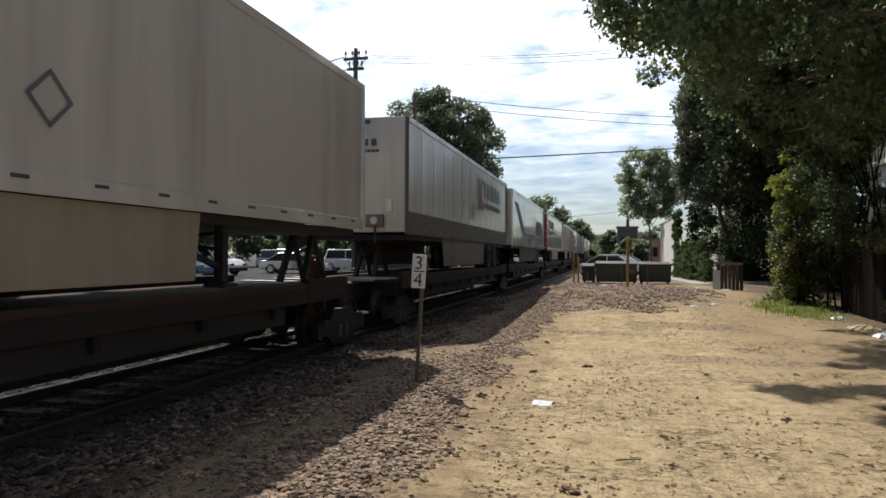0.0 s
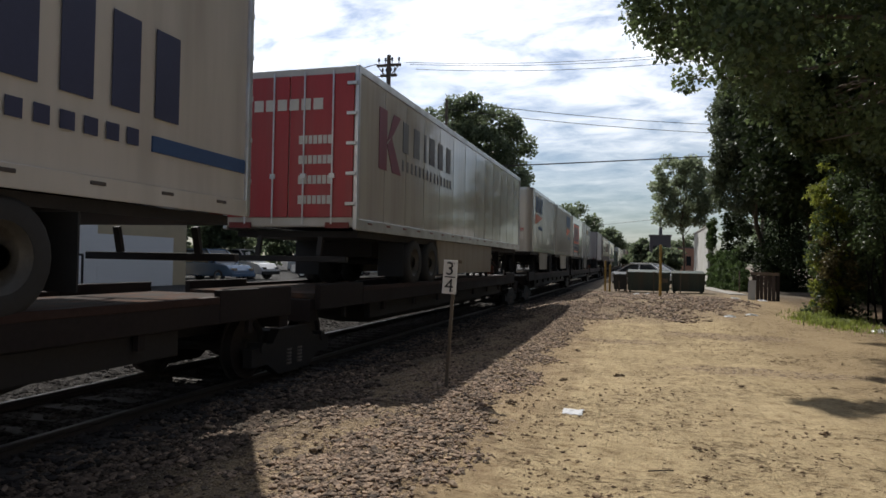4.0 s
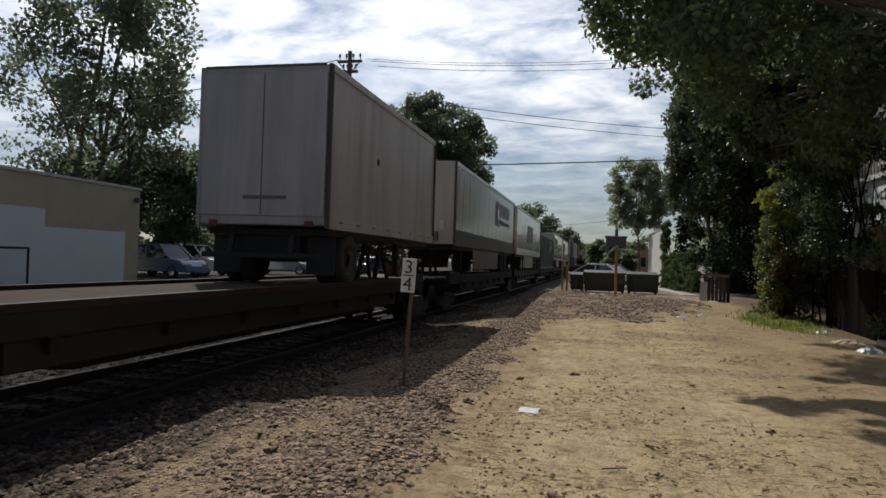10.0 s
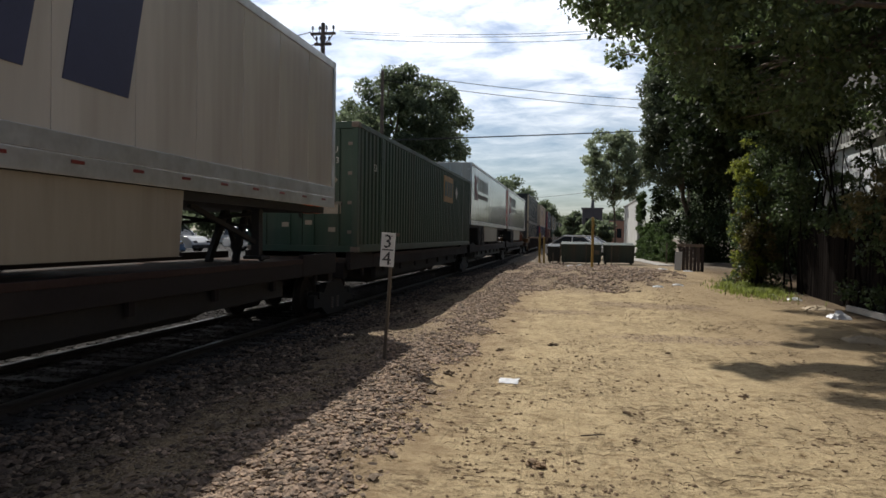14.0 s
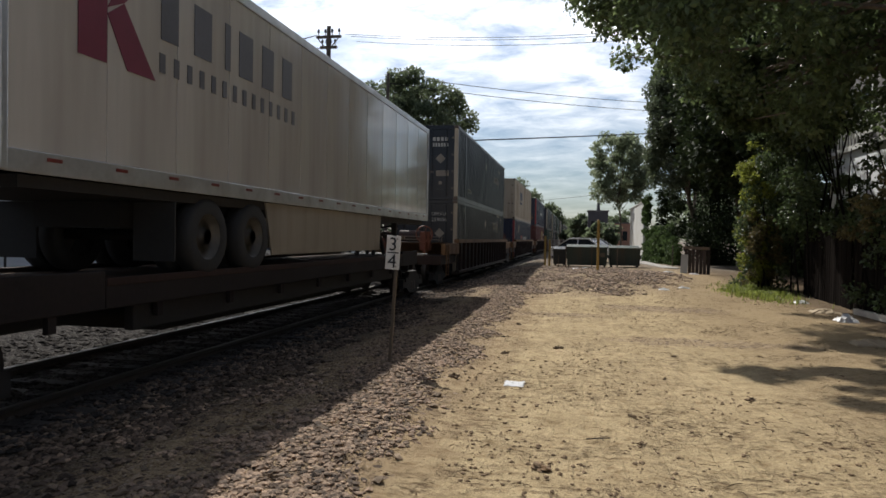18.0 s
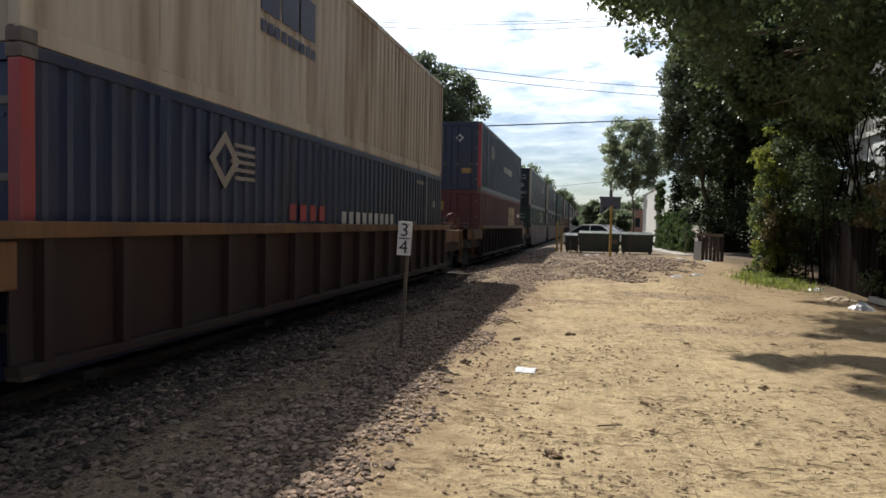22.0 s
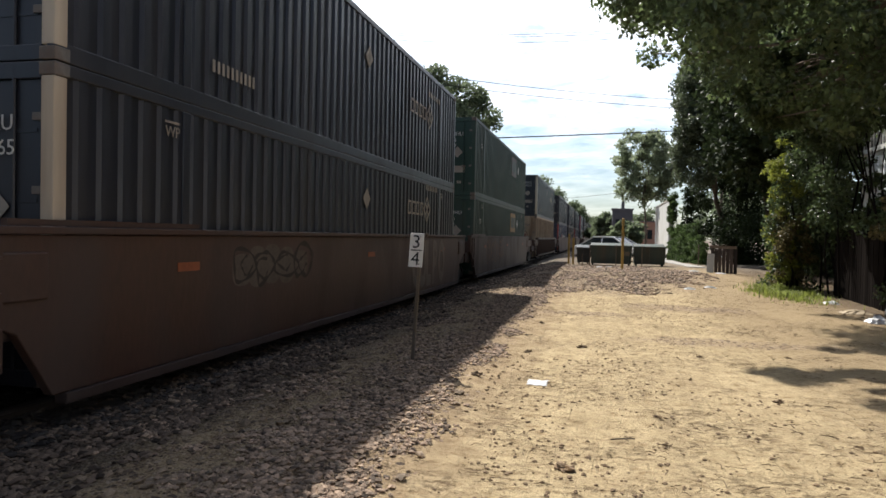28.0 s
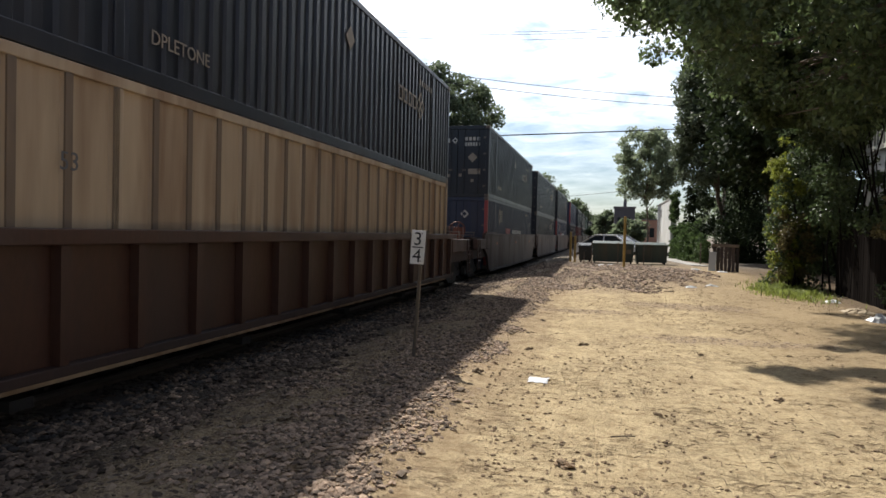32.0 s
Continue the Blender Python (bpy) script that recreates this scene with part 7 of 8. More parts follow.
# sunlit column of vines: the sunlight is put into a brighter, yellower leaf
cs, rs = hedge(rnd, 4.95, 5.75, 22.4, 24.0, 1.6, 4.1, 60, (0.14, 0.3))
for _ in range(80):
    cs.append((rnd.uniform(4.95, 6.3), rnd.uniform(22.2, 23.6), rnd.uniform(0.1, 2.3))); rs.append(rnd.uniform(0.14, 0.3))
for k in range(30):
    cs.append((5.2 + 1.2 * rnd.random(), 21.8 + 1.8 * rnd.random(), 3.9 + 2.6 * rnd.random())); rs.append(rnd.uniform(0.12, 0.26))
# clumps meant to lie in shade take the darker leaf colour
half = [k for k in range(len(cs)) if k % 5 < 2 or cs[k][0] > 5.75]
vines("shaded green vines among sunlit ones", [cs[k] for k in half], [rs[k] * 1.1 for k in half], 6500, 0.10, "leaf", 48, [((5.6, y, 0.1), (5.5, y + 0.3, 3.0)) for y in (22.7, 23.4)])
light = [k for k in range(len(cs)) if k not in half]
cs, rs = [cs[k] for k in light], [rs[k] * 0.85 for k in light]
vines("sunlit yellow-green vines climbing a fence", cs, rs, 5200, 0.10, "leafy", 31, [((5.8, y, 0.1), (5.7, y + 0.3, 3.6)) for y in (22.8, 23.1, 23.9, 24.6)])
cs, rs = hedge(rnd, 5.8, 6.5, 20.2, 22.6, 1.9, 4.8, 60, (0.2, 0.42))
vines("half-shaded green vines on a fence", cs, rs, 8000, 0.10, "leaf", 47, [((6.2, y, 0.1), (6.2, y + 0.2, 4.4)) for y in (20.4, 21.3, 22.1)])
cs, rs = hedge(rnd, 5.0, 5.9, 22.0, 23.2, 0.3, 2.4, 34, (0.12, 0.24))
vines("brown half-dry vines at the foot of a green column", cs, rs, 3200, 0.09, "leafdry", 54, [((5.4, y, 0.1), (5.3, y + 0.2, 2.4)) for y in (22.2, 22.6, 23.0)])
# dark vines nearer the camera, thinner, with hanging shoots
cs, rs = hedge(rnd, 6.5, 7.1, 13.5, 21.5, 1.2, 5.6, 120, (0.25, 0.5))
keep = [k for k, c in enumerate(cs) if not (c[1] > 17.5 and 2.3 < c[2] < 4.6) or k % 5 < 4]
cs, rs = [cs[k] for k in keep], [0.2 if cs[k][1] > 17.5 and 2.3 < cs[k][2] < 4.6 else rs[k] for k in keep]
vines("dark vines hanging over a board fence", cs, rs, 17000, 0.10, "leaf", 32, [((6.5, y, 0.1), (6.6, y + 0.2, 4.0)) for y in (14.4, 15.2, 16.3, 17.1, 18.6, 19.4)])
cs, rs = hedge(rnd, 5.95, 6.3, 11.0, 17.3, 0.2, 2.6, 54, (0.2, 0.36))
vines("dark vines trailing down a board fence", cs, rs, 7000, 0.10, "leaf", 37, [((6.1, y, 0.1), (6.2, y + 0.25, 2.6)) for y in (11.5, 12.6, 13.8, 15, 16.4)])
cs, rs = hedge(rnd, 5.4, 6.6, 18.0, 22.0, 4.3, 6.2, 60, (0.28, 0.5))
vines("dark vines overhanging the fence from above", cs, rs, 11000, 0.11, "leaf", 29, [((6.7, y, 0.1), (6.0, y + 0.4, 5.6)) for y in (18.4, 19.6, 20.8, 22)])
cs, rs = hedge(rnd, 7.5, 7.8, 18.0, 23.5, 1.4, 2.7, 40, (0.25, 0.4))
vines("dark vines filling a gap in the fence", cs, rs, 7500, 0.11, "leaf", 38, [((7.6, y, 0.1), (7.65, y + 0.2, 2.4)) for y in (19, 20.2, 21.5, 22.4)])
cs, rs = hedge(rnd, 6.2, 6.5, 18.6, 21.0, 4.6, 6.6, 26, (0.16, 0.3))
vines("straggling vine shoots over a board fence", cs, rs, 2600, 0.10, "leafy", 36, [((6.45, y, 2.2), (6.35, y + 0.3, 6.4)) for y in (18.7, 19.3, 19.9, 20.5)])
cs, rs = hedge(rnd, 5.85, 6.2, 13.2, 17.6, 1.5, 3.0, 44, (0.16, 0.3))
vines("half-dry brownish vine tips over a board fence", cs, rs, 6000, 0.10, "leafdry", 53, [((6.2, y, 0.1), (6.0, y + 0.2, 2.8)) for y in (13.6, 14.7, 15.8, 16.9)])
# deep recess of trees behind, its shade put into the leaf colour
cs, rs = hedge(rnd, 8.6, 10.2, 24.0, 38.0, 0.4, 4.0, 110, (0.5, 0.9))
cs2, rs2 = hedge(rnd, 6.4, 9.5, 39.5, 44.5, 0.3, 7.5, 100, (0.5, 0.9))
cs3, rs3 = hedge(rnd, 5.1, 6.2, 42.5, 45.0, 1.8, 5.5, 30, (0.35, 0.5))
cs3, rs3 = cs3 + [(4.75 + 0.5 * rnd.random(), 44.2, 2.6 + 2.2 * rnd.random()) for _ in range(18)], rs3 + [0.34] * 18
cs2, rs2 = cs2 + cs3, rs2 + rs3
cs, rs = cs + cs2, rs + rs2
vines("dense dark shrubs in deep shade", cs, rs, 46000, 0.16, "leafshaded", 33, [((x, y, 0.1), (x + 0.3, y + 0.3, 5.5)) for x, y in ((8.8, 26), (9.0, 29.5), (9.2, 33), (9.0, 36.5), (7.0, 40.5), (7.5, 43))])
# ivy screen
cs, rs = [], []
for _ in range(190):
    k = (int(rnd.random() * 9) + 0.5 + 0.35 * rnd.gauss(0, 1)) / 9
    cs.append((3.95 + 1.1 * k + rnd.uniform(0, 0.3), 45.2 - 6.2 * k, rnd.uniform(0.2, 2.5 - 0.5 * (int(k * 9) % 2)))); rs.append(rnd.uniform(0.16, 0.3))
vines("bright ivy screen covering a low wall", cs, rs, 17000, 0.13, "ivy", 34, [((3.95 + 1.1 * k + 0.2, 45.2 - 6.2 * k, 0.1), (4.0 + 1.1 * k + 0.2, 45.0 - 6.2 * k, 2.4)) for k in (0.1, 0.3, 0.5, 0.7, 0.9)])
cs, rs = [], []
for _ in range(26):
    k = rnd.random()
    cs.append((3.93 + 0.22 * k, 45.3 - 0.9 * k, rnd.uniform(2.4, 4.4))); rs.append(rnd.uniform(0.14, 0.24))
vines("ivy climbing the corner of a white wall", cs, rs, 2600, 0.12, "ivy", 35, [((4.1, 44.9, 0.2), (4.0, 45.0, 4.3)), ((4.3, 43.6, 0.2), (4.2, 43.9, 4.0))])

# added as a tree of its own: the tall tree's sunlit left edge
tree("lit grey-green rim of a tall tree beside a white wall", (7.6, 43.8), (4.95, 40.4, 8.6), (1.45, 2.6, 4.4), 90, 24000, 0.16, M["leafrim"], 41, 0.18, clump=(0.28, 0.5))
# shade under these two crowns put into their leaf colour
tree("tall dark leafy tree behind an ivy screen", (9.6, 42.5), (7.6, 39.2, 8.9), (3.1, 5.2, 4.0), 170, 56000, 0.24, M["leafshaded"], 52, 0.3)
tree("dark leafy tree in deep shade", (10, 31), (8.0, 31, 8.6), (4.3, 5.4, 5.0), 150, 46000, 0.27, M["leafshaded"], 42, 0.3)
tree("leafy street tree with a thin drooping crown", (3.4, 60), (3.1, 60, 7.7), (2.9, 2.8, 3.6), 150, 17000, 0.2, M["leafpale"], 43, 0.1, clump=(0.1, 0.22))
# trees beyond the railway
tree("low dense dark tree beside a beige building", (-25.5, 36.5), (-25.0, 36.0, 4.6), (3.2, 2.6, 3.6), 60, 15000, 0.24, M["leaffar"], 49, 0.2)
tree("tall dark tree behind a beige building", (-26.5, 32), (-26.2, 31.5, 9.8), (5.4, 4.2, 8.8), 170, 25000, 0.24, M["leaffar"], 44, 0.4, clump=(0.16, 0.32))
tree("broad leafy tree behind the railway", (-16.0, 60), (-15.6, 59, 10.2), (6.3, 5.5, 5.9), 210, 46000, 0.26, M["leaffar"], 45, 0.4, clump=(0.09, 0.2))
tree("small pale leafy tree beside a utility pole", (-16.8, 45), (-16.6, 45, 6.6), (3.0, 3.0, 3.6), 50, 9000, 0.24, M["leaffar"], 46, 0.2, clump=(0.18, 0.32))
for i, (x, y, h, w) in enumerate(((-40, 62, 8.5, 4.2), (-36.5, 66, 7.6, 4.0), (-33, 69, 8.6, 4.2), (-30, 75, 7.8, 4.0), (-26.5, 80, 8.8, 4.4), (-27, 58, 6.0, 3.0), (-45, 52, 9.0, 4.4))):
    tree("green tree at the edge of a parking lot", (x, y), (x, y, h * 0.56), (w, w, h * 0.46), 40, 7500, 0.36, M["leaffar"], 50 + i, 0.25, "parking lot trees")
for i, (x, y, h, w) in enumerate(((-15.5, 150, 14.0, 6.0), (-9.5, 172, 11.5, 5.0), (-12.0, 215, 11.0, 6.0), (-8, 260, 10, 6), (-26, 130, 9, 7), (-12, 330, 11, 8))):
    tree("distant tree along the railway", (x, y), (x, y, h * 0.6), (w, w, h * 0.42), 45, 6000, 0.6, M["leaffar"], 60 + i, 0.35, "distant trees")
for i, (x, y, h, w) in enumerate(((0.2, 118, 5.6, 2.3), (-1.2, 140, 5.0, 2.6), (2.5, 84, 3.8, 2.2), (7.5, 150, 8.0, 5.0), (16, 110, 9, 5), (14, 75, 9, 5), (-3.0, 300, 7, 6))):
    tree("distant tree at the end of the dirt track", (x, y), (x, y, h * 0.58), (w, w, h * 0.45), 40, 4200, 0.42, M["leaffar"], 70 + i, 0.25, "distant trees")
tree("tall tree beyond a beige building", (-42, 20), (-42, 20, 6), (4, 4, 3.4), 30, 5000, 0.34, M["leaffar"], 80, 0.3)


def grass_patch():
    r = np.random.RandomState(9)
    n = 13000
    y = 21.9 + 1.1 * r.randn(n)
    x = 5.0 + 0.1 * np.abs(y - 21) + 0.34 * r.randn(n) + 0.35 * vnoise(y * 1.7, y * 0)
    keep = vnoise(x * 2.6, y * 2.6) + 0.7 * vnoise(x * 6, y * 6) > -0.35 + 0.35 * r.rand(n)
    x, y = x[keep], y[keep]
    n = len(x)
    z = ground_z(x, y)
    a, h = 6.283 * r.rand(n), (0.05 + 0.24 * r.rand(n) ** 1.5) * (0.75 + 0.9 * vnoise(x * 2.2, y * 2.2))
    w = 0.006 + 0.007 * r.rand(n)
    dx, dy = np.cos(a), np.sin(a)
    lean = 0.45 * h
    b0 = np.stack([x - dy * w, y + dx * w, z - 0.01], 1)
    b1 = np.stack([x + dy * w, y - dx * w, z - 0.01], 1)
    m0 = np.stack([x + dx * lean * 0.3 - dy * w * 0.7, y + dy * lean * 0.3 + dx * w * 0.7, z + h * 0.6], 1)
    m1 = np.stack([x + dx * lean * 0.3 + dy * w * 0.7, y + dy * lean * 0.3 - dx * w * 0.7, z + h * 0.6], 1)
    t0 = np.stack([x + dx * lean, y + dy * lean, z + h], 1)
    v = np.stack([b0, b1, m1, m0, t0], 1).reshape(-1, 3)
    i = np.arange(n) * 5
    f = np.concatenate([np.stack([i, i + 1, i + 2], 1), np.stack([i, i + 2, i + 3], 1), np.stack([i + 3, i + 2, i + 4], 1)])
    tagged(mesh_np("grass", v, f, M["grass"]), "bright green grass at the foot of the vines", "grass", kind="stuff")


grass_patch()


# ---------------------------------------------------------------- buildings
def beige_building():
    b = root("building", "low beige stucco building with white painted patches", "building", at=(-20, 0, 0.28))
    Geo().box(-16, 0, -14, 26.6, -0.1, 4.0).make("wall", M["stucco"], b)
    Geo().box(-16.1, 0.06, -14, 26.66, 4.004, 4.12).make("parapet_cap", M["whitewall"], b, bevel=0.01)
    Geo().box(0.003, 0.012, -14, 21.3, -0.1, 2.78).make("painted_patch", M["patch"], b, "pale grey-white paint patch")
    Geo().box(0.003, 0.012, 21.303, 25.7, -0.1, 2.12).make("painted_patch", M["patch"], b, "pale grey-white paint patch")
    Geo().box(0.0, 0.25, 26.2, 26.45, 3.45, 3.65).make("wall_lamp", M["inkgrey"], b)
    Geo().box(0.013, 0.35, 17.0, 17.9, -0.1, 0.9).make("meter_cabinet", M["skirt"], b, bevel=0.02)
    for y in (18.8, 20.1):
        Geo().rod((0.5, y, -0.1), (0.5, y, 1.3), 0.04, 8).make("pipe_rail_post", M["black"], b)
    Geo().rod((0.5, 18.8, 1.3), (0.5, 20.1, 1.3), 0.04, 8).make("pipe_rail", M["black"], b)


beige_building()


def white_building():
    b = root("boundary_wall", "tall white rendered wall beside the dirt track", "wall", at=(3.9, 45.5, 0.2))
    Geo().box(0, 0.3, 0, 12, -0.2, 3.9).make("wall", M["whitewall"], b)
    Geo().box(-0.05, 0.35, -0.05, 12.05, 3.904, 3.98).make("coping", M["concrete"], b)
    Geo().box(-0.012, -0.003, 7.6, 8.1, 2.9, 3.5).make("wall_plate", M["inkgrey"], b)


white_building()


def pavement_strip():
    p = root("pavement", "narrow pale concrete path along the ivy", "pavement", kind="structure")
    pts = [(3.5, 46.0), (3.75, 43.0), (4.0, 40.0), (4.3, 37.0), (4.5, 34.5)]
    for (x0, y0), (x1, y1) in zip(pts, pts[1:]):
        q = [(x0 - 0.55, y0), (x0 + 0.25, y0), (x1 + 0.25, y1 + 0.02), (x1 - 0.55, y1 + 0.02)]
        Geo().hexa([(a, b, on(a, b) - 0.05) for a, b in q] + [(a, b, on(a, b) + 0.035) for a, b in q]).make("slab", M["concrete"], p, bevel=0.008)


pavement_strip()


def right_building():
    b = root("building", "white two-storey house wall behind dark vines", "building", at=(8.0, 8, 0))
    # both walls run on unseen behind the camera to cut sky light
    Geo().box(0, 6, -40, 16.5, -0.1, 4.4).make("wall", M["patch"], b)
    Geo().box(0.3, 6, -40, 16.5, 4.404, 7.6).make("upper_wall", M["roofing"], b)
    Geo().box(-0.12, 0.3, 0, 16.6, 4.41, 4.55).make("ledge", M["whitewall"], b)
    for k in range(4):
        w = Geo().box(0.25, 0.29, 2.0 + 4 * k, 3.4 + 4 * k, 5.0, 6.3).make("window", M["glass"], b)
        Geo().box(0.22, 0.28, 1.9 + 4 * k, 1.995 + 4 * k, 4.9, 6.4).box(0.22, 0.28, 3.405 + 4 * k, 3.5 + 4 * k, 4.9, 6.4).box(0.22, 0.28, 2.0 + 4 * k, 3.4 + 4 * k, 4.9, 4.995).make("window_frame", M["whitewall"], w)
    rail = Geo().box(-0.11, -0.05, 13.3, 16.5, 5.35, 5.42).make("railing", M["whitewall"], b)
    for k in range(12):
        Geo().box(-0.1, -0.06, 13.4 + 0.25 * k, 13.43 + 0.25 * k, 4.55, 5.348).make("baluster", M["whitewall"], rail)


right_building()


def far_block():
    b = root("building", "distant dark brown block with a small rooftop mast", "building", at=(2.5, 110, 0.2))
    Geo().box(-1.5, 1.6, 0, 4, 0, 5.9).make("wall", M["brown"], b)
    Geo().box(-1.65, 1.75, -0.1, 4.1, 5.904, 6.1).make("roof_edge", M["roofing"], b)
    Geo().rod((0.1, 1, 6.1), (0.1, 1, 7.2), 0.28, 10, 0.22).rod((0.1, 1, 7.2), (0.1, 1, 7.8), 0.22, 10, 0.03).make("roof_vent", M["brown"], b)
    for k in range(2):
        Geo().box(-1.0 + 1.3 * k, -0.4 + 1.3 * k, -0.03, -0.004, 3.2, 4.4).make("window", M["glass"], b)
    s = root("building", "distant salmon-coloured house with a flat roof", "building", at=(5.2, 92, 0.2))
    Geo().box(-1.6, 1.2, 0, 6, 0, 3.6).make("wall", M["tan"], s)
    Geo().box(-1.7, 1.3, -0.1, 6.1, 3.604, 3.75).make("roof_edge", M["roofing"], s)
    for k in range(2):
        Geo().box(-1.2 + 1.3 * k, -0.6 + 1.3 * k, -0.03, -0.004, 1.4, 2.6).make("window", M["glass"], s)


far_block()


# ---------------------------------------------------------------- fences
def board_fence(label, x0, y0, x1, y1, h, seed, rail=True, skin="board"):
    r = random.Random(seed)
    f = root("fence", label, "fence", "board fences", (0, 0, 0))
    d = Vector((x1 - x0, y1 - y0)); L = d.length; d /= L
    k = int(L / 0.16)
    for i in range(k):
        if r.random() < 0.04:
            continue
        x, y = x0 + d.x * (i + 0.5) * L / k, y0 + d.y * (i + 0.5) * L / k
        hh = h + r.uniform(-0.06, 0.05)
        o = piece("plank_" + skin, lambda: Geo().box(-0.01, 0.01, -0.07, 0.07, 0, 1.0).make("board", M[skin]), "board", f, (x, y, on(x, y) - 0.02))
        o.scale = (1, 1, hh)
        o.rotation_euler = (r.uniform(-0.015, 0.015), 0, math.atan2(-d.x, d.y))
    for i in range(int(L / 2.2) + 1):
        x, y = x0 + d.x * min(i * 2.2, L), y0 + d.y * min(i * 2.2, L)
        Geo().box(x + 0.03, x + 0.12, y - 0.045, y + 0.045, on(x, y) - 0.05, on(x, y) + h + 0.08).make("post", M[skin], f)
    if rail:
        Geo().bar((x0 - 0.03, y0, on(x0, y0) + h + 0.02), (x1 - 0.03, y1, on(x1, y1) + h + 0.02), 0.05, 0.12).make("top_rail", M["galv"], f)


board_fence("weathered board fence overgrown with vines, darkened to its shade", 6.35, 4.0, 6.35, 21.4, 1.9, 3, False)
# the next two fences are added as dark backing for the black hollow
board_fence("made-up near-black board fence filling the shade among vines", 7.45, 17.6, 7.45, 25.0, 1.95, 6, False)
board_fence("made-up near-black board fence filling the shade under trees", 8.6, 25.3, 8.6, 35.9, 2.0, 7, False)
board_fence("low weathered brown board fence with a pale top rail", 4.36, 30.7, 5.3, 30.0, 1.06, 4, skin="oldboard")


# ---------------------------------------------------------------- poles and wires
def utility_pole(x, y, top, label, arms=True):
    p = root("utility_pole", label, "utility pole", "utility poles", (x, y, 0.28))
    h = top - 0.28
    Geo().rod((0, 0, -0.3), (0, 0, h), 0.15, 12, 0.10).make("pole", M["pole"], p)
    if arms:
        for z, w in ((h - 0.5, 0.62), (h - 1.0, 0.42)):
            arm = Geo().box(-w, w, -0.06, 0.06, z - 0.06, z + 0.06).make("crossarm", M["pole"], p, bevel=0.01)
            for k in range(4):
                q = -w + 0.1 + k * (2 * w - 0.2) / 3
                Geo().lathe((q, 0, z + 0.06), (0, 0, 1), [(0.0, 0.0), (0.02, 0.0), (0.02, 0.14), (0.06, 0.16), (0.05, 0.22), (0.06, 0.24), (0.03, 0.32), (0.0, 0.33)], 10).make("insulator", M["inkgrey"], arm)
        Geo().bar((-0.55, -0.07, h - 0.55), (0, -0.12, h - 1.2), 0.03, 0.04).bar((0.55, -0.07, h - 0.55), (0, -0.12, h - 1.2), 0.03, 0.04).make("arm_brace", M["steel"], p)
    return p


utility_pole(-12.0, 31.0, 11.6, "weathered wooden utility pole with crossarms")
utility_pole(-12.0, 41.2, 11.8, "bare wooden utility pole", False)
utility_pole(-30.5, 62.0, 8.4, "wooden utility pole beside a parking lot")
utility_pole(9.4, 33.0, 12.2, "wooden utility pole hidden among trees")
utility_pole(9.4, 61.0, 13.4, "wooden utility pole hidden among trees")


def cable(a, b, sag, r=0.022):
    a, b = Vector(a), Vector(b)
    g = Geo()
    n = 14
    pts = [a.lerp(b, k / n) - Vector((0, 0, 4 * sag * (k / n) * (1 - k / n))) for k in range(n + 1)]
    g.tube(pts, [r] * len(pts), 5)
    tagged(g.make("overhead_wire", M["wire"]), "thin black overhead wire", "wire", "overhead wires")


for k, dz in enumerate((0.0, -0.12, -0.38)):
    cable((-11.2 + 0.3 * k, 31.0, 11.2 + dz), (9.4, 33.0, 11.9 + dz), 0.55, 0.012)
cable((-12.6, 31.0, 11.2), (-26.2, 29.0, 8.8), 0.3)
cable((-12.4, 31.0, 10.6), (-26.2, 29.0, 8.3), 0.3)
cable((-12.0, 41.2, 11.7), (9.4, 61, 13.2), 0.3)
cable((-12.0, 41.2, 11.2), (9.4, 61, 12.5), 0.3)
cable((-12.0, 41.2, 7.45), (9.4, 61, 10.95), 0.05, 0.042)
cable((-30.5, 62, 8.3), (-12.0, 31.0, 7.6), 0.2, 0.03)
cable((-30.5, 62, 7.7), (-12.0, 31.0, 6.6), 0.2, 0.03)
cable((-15.5, 150, 9.5), (9.4, 61, 6.6), 0.2, 0.03)


# ---------------------------------------------------------------- things by the dirt track
def milepost():
    x, y = -2.29, 8.12
    p = root("milepost_sign", "leaning metal post with a white 3 over 4 sign", "sign", at=(x, y, on(x, y)))
    lean = pose(0, 0, 0, -2.0, 2.6, 0)
    g = Geo().box(-0.019, 0.019, -0.005, 0.005, -0.3, 1.55).box(-0.019, -0.011, 0.005, 0.03, -0.3, 1.55).box(0.011, 0.019, 0.005, 0.03, -0.3, 1.55)
    o = g.make("post", M["galv"], p); o.matrix_basis = lean
    plate = Geo().box(-0.135, 0.045, -0.018, -0.010, 1.16, 1.58).make("plate", M["sign"], p, "white sign plate", bevel=0.003)
    plate.matrix_basis = lean
    for text, z in (("3", 1.395), ("4", 1.185)):
        words(text, 0.235, M["signink"], plate, Matrix.Translation((-0.108, -0.0205, z)) @ FACE, "numeral")
    Geo().box(-0.115, 0.025, -0.0215, -0.0185, 1.362, 1.376).make("dividing_bar", M["signink"], plate)
    for z in (1.2, 1.54):
        Geo().rod((0.0, -0.026, z), (0.0, 0.01, z), 0.008, 8).make("bolt", M["steel"], plate)
    Geo().box(0.046, 0.085, -0.02, 0.03, 1.545, 1.585).make("cap_bracket", M["galv"], p).matrix_basis = lean


milepost()


def bollard(x, y, h, r, material, label, base=None):
    z = on(x, y) if base is None else base
    b = root("marker_post", label, "post", "marker posts", (x, y, z))
    Geo().rod((0, 0, -0.1), (0, 0, h), r, 12).make("post", material, b)
    Geo().lathe((0, 0, h), (0, 0, 1), [(r, 0), (r * 0.8, 0.02), (0, 0.03)], 12).make("cap", material, b)


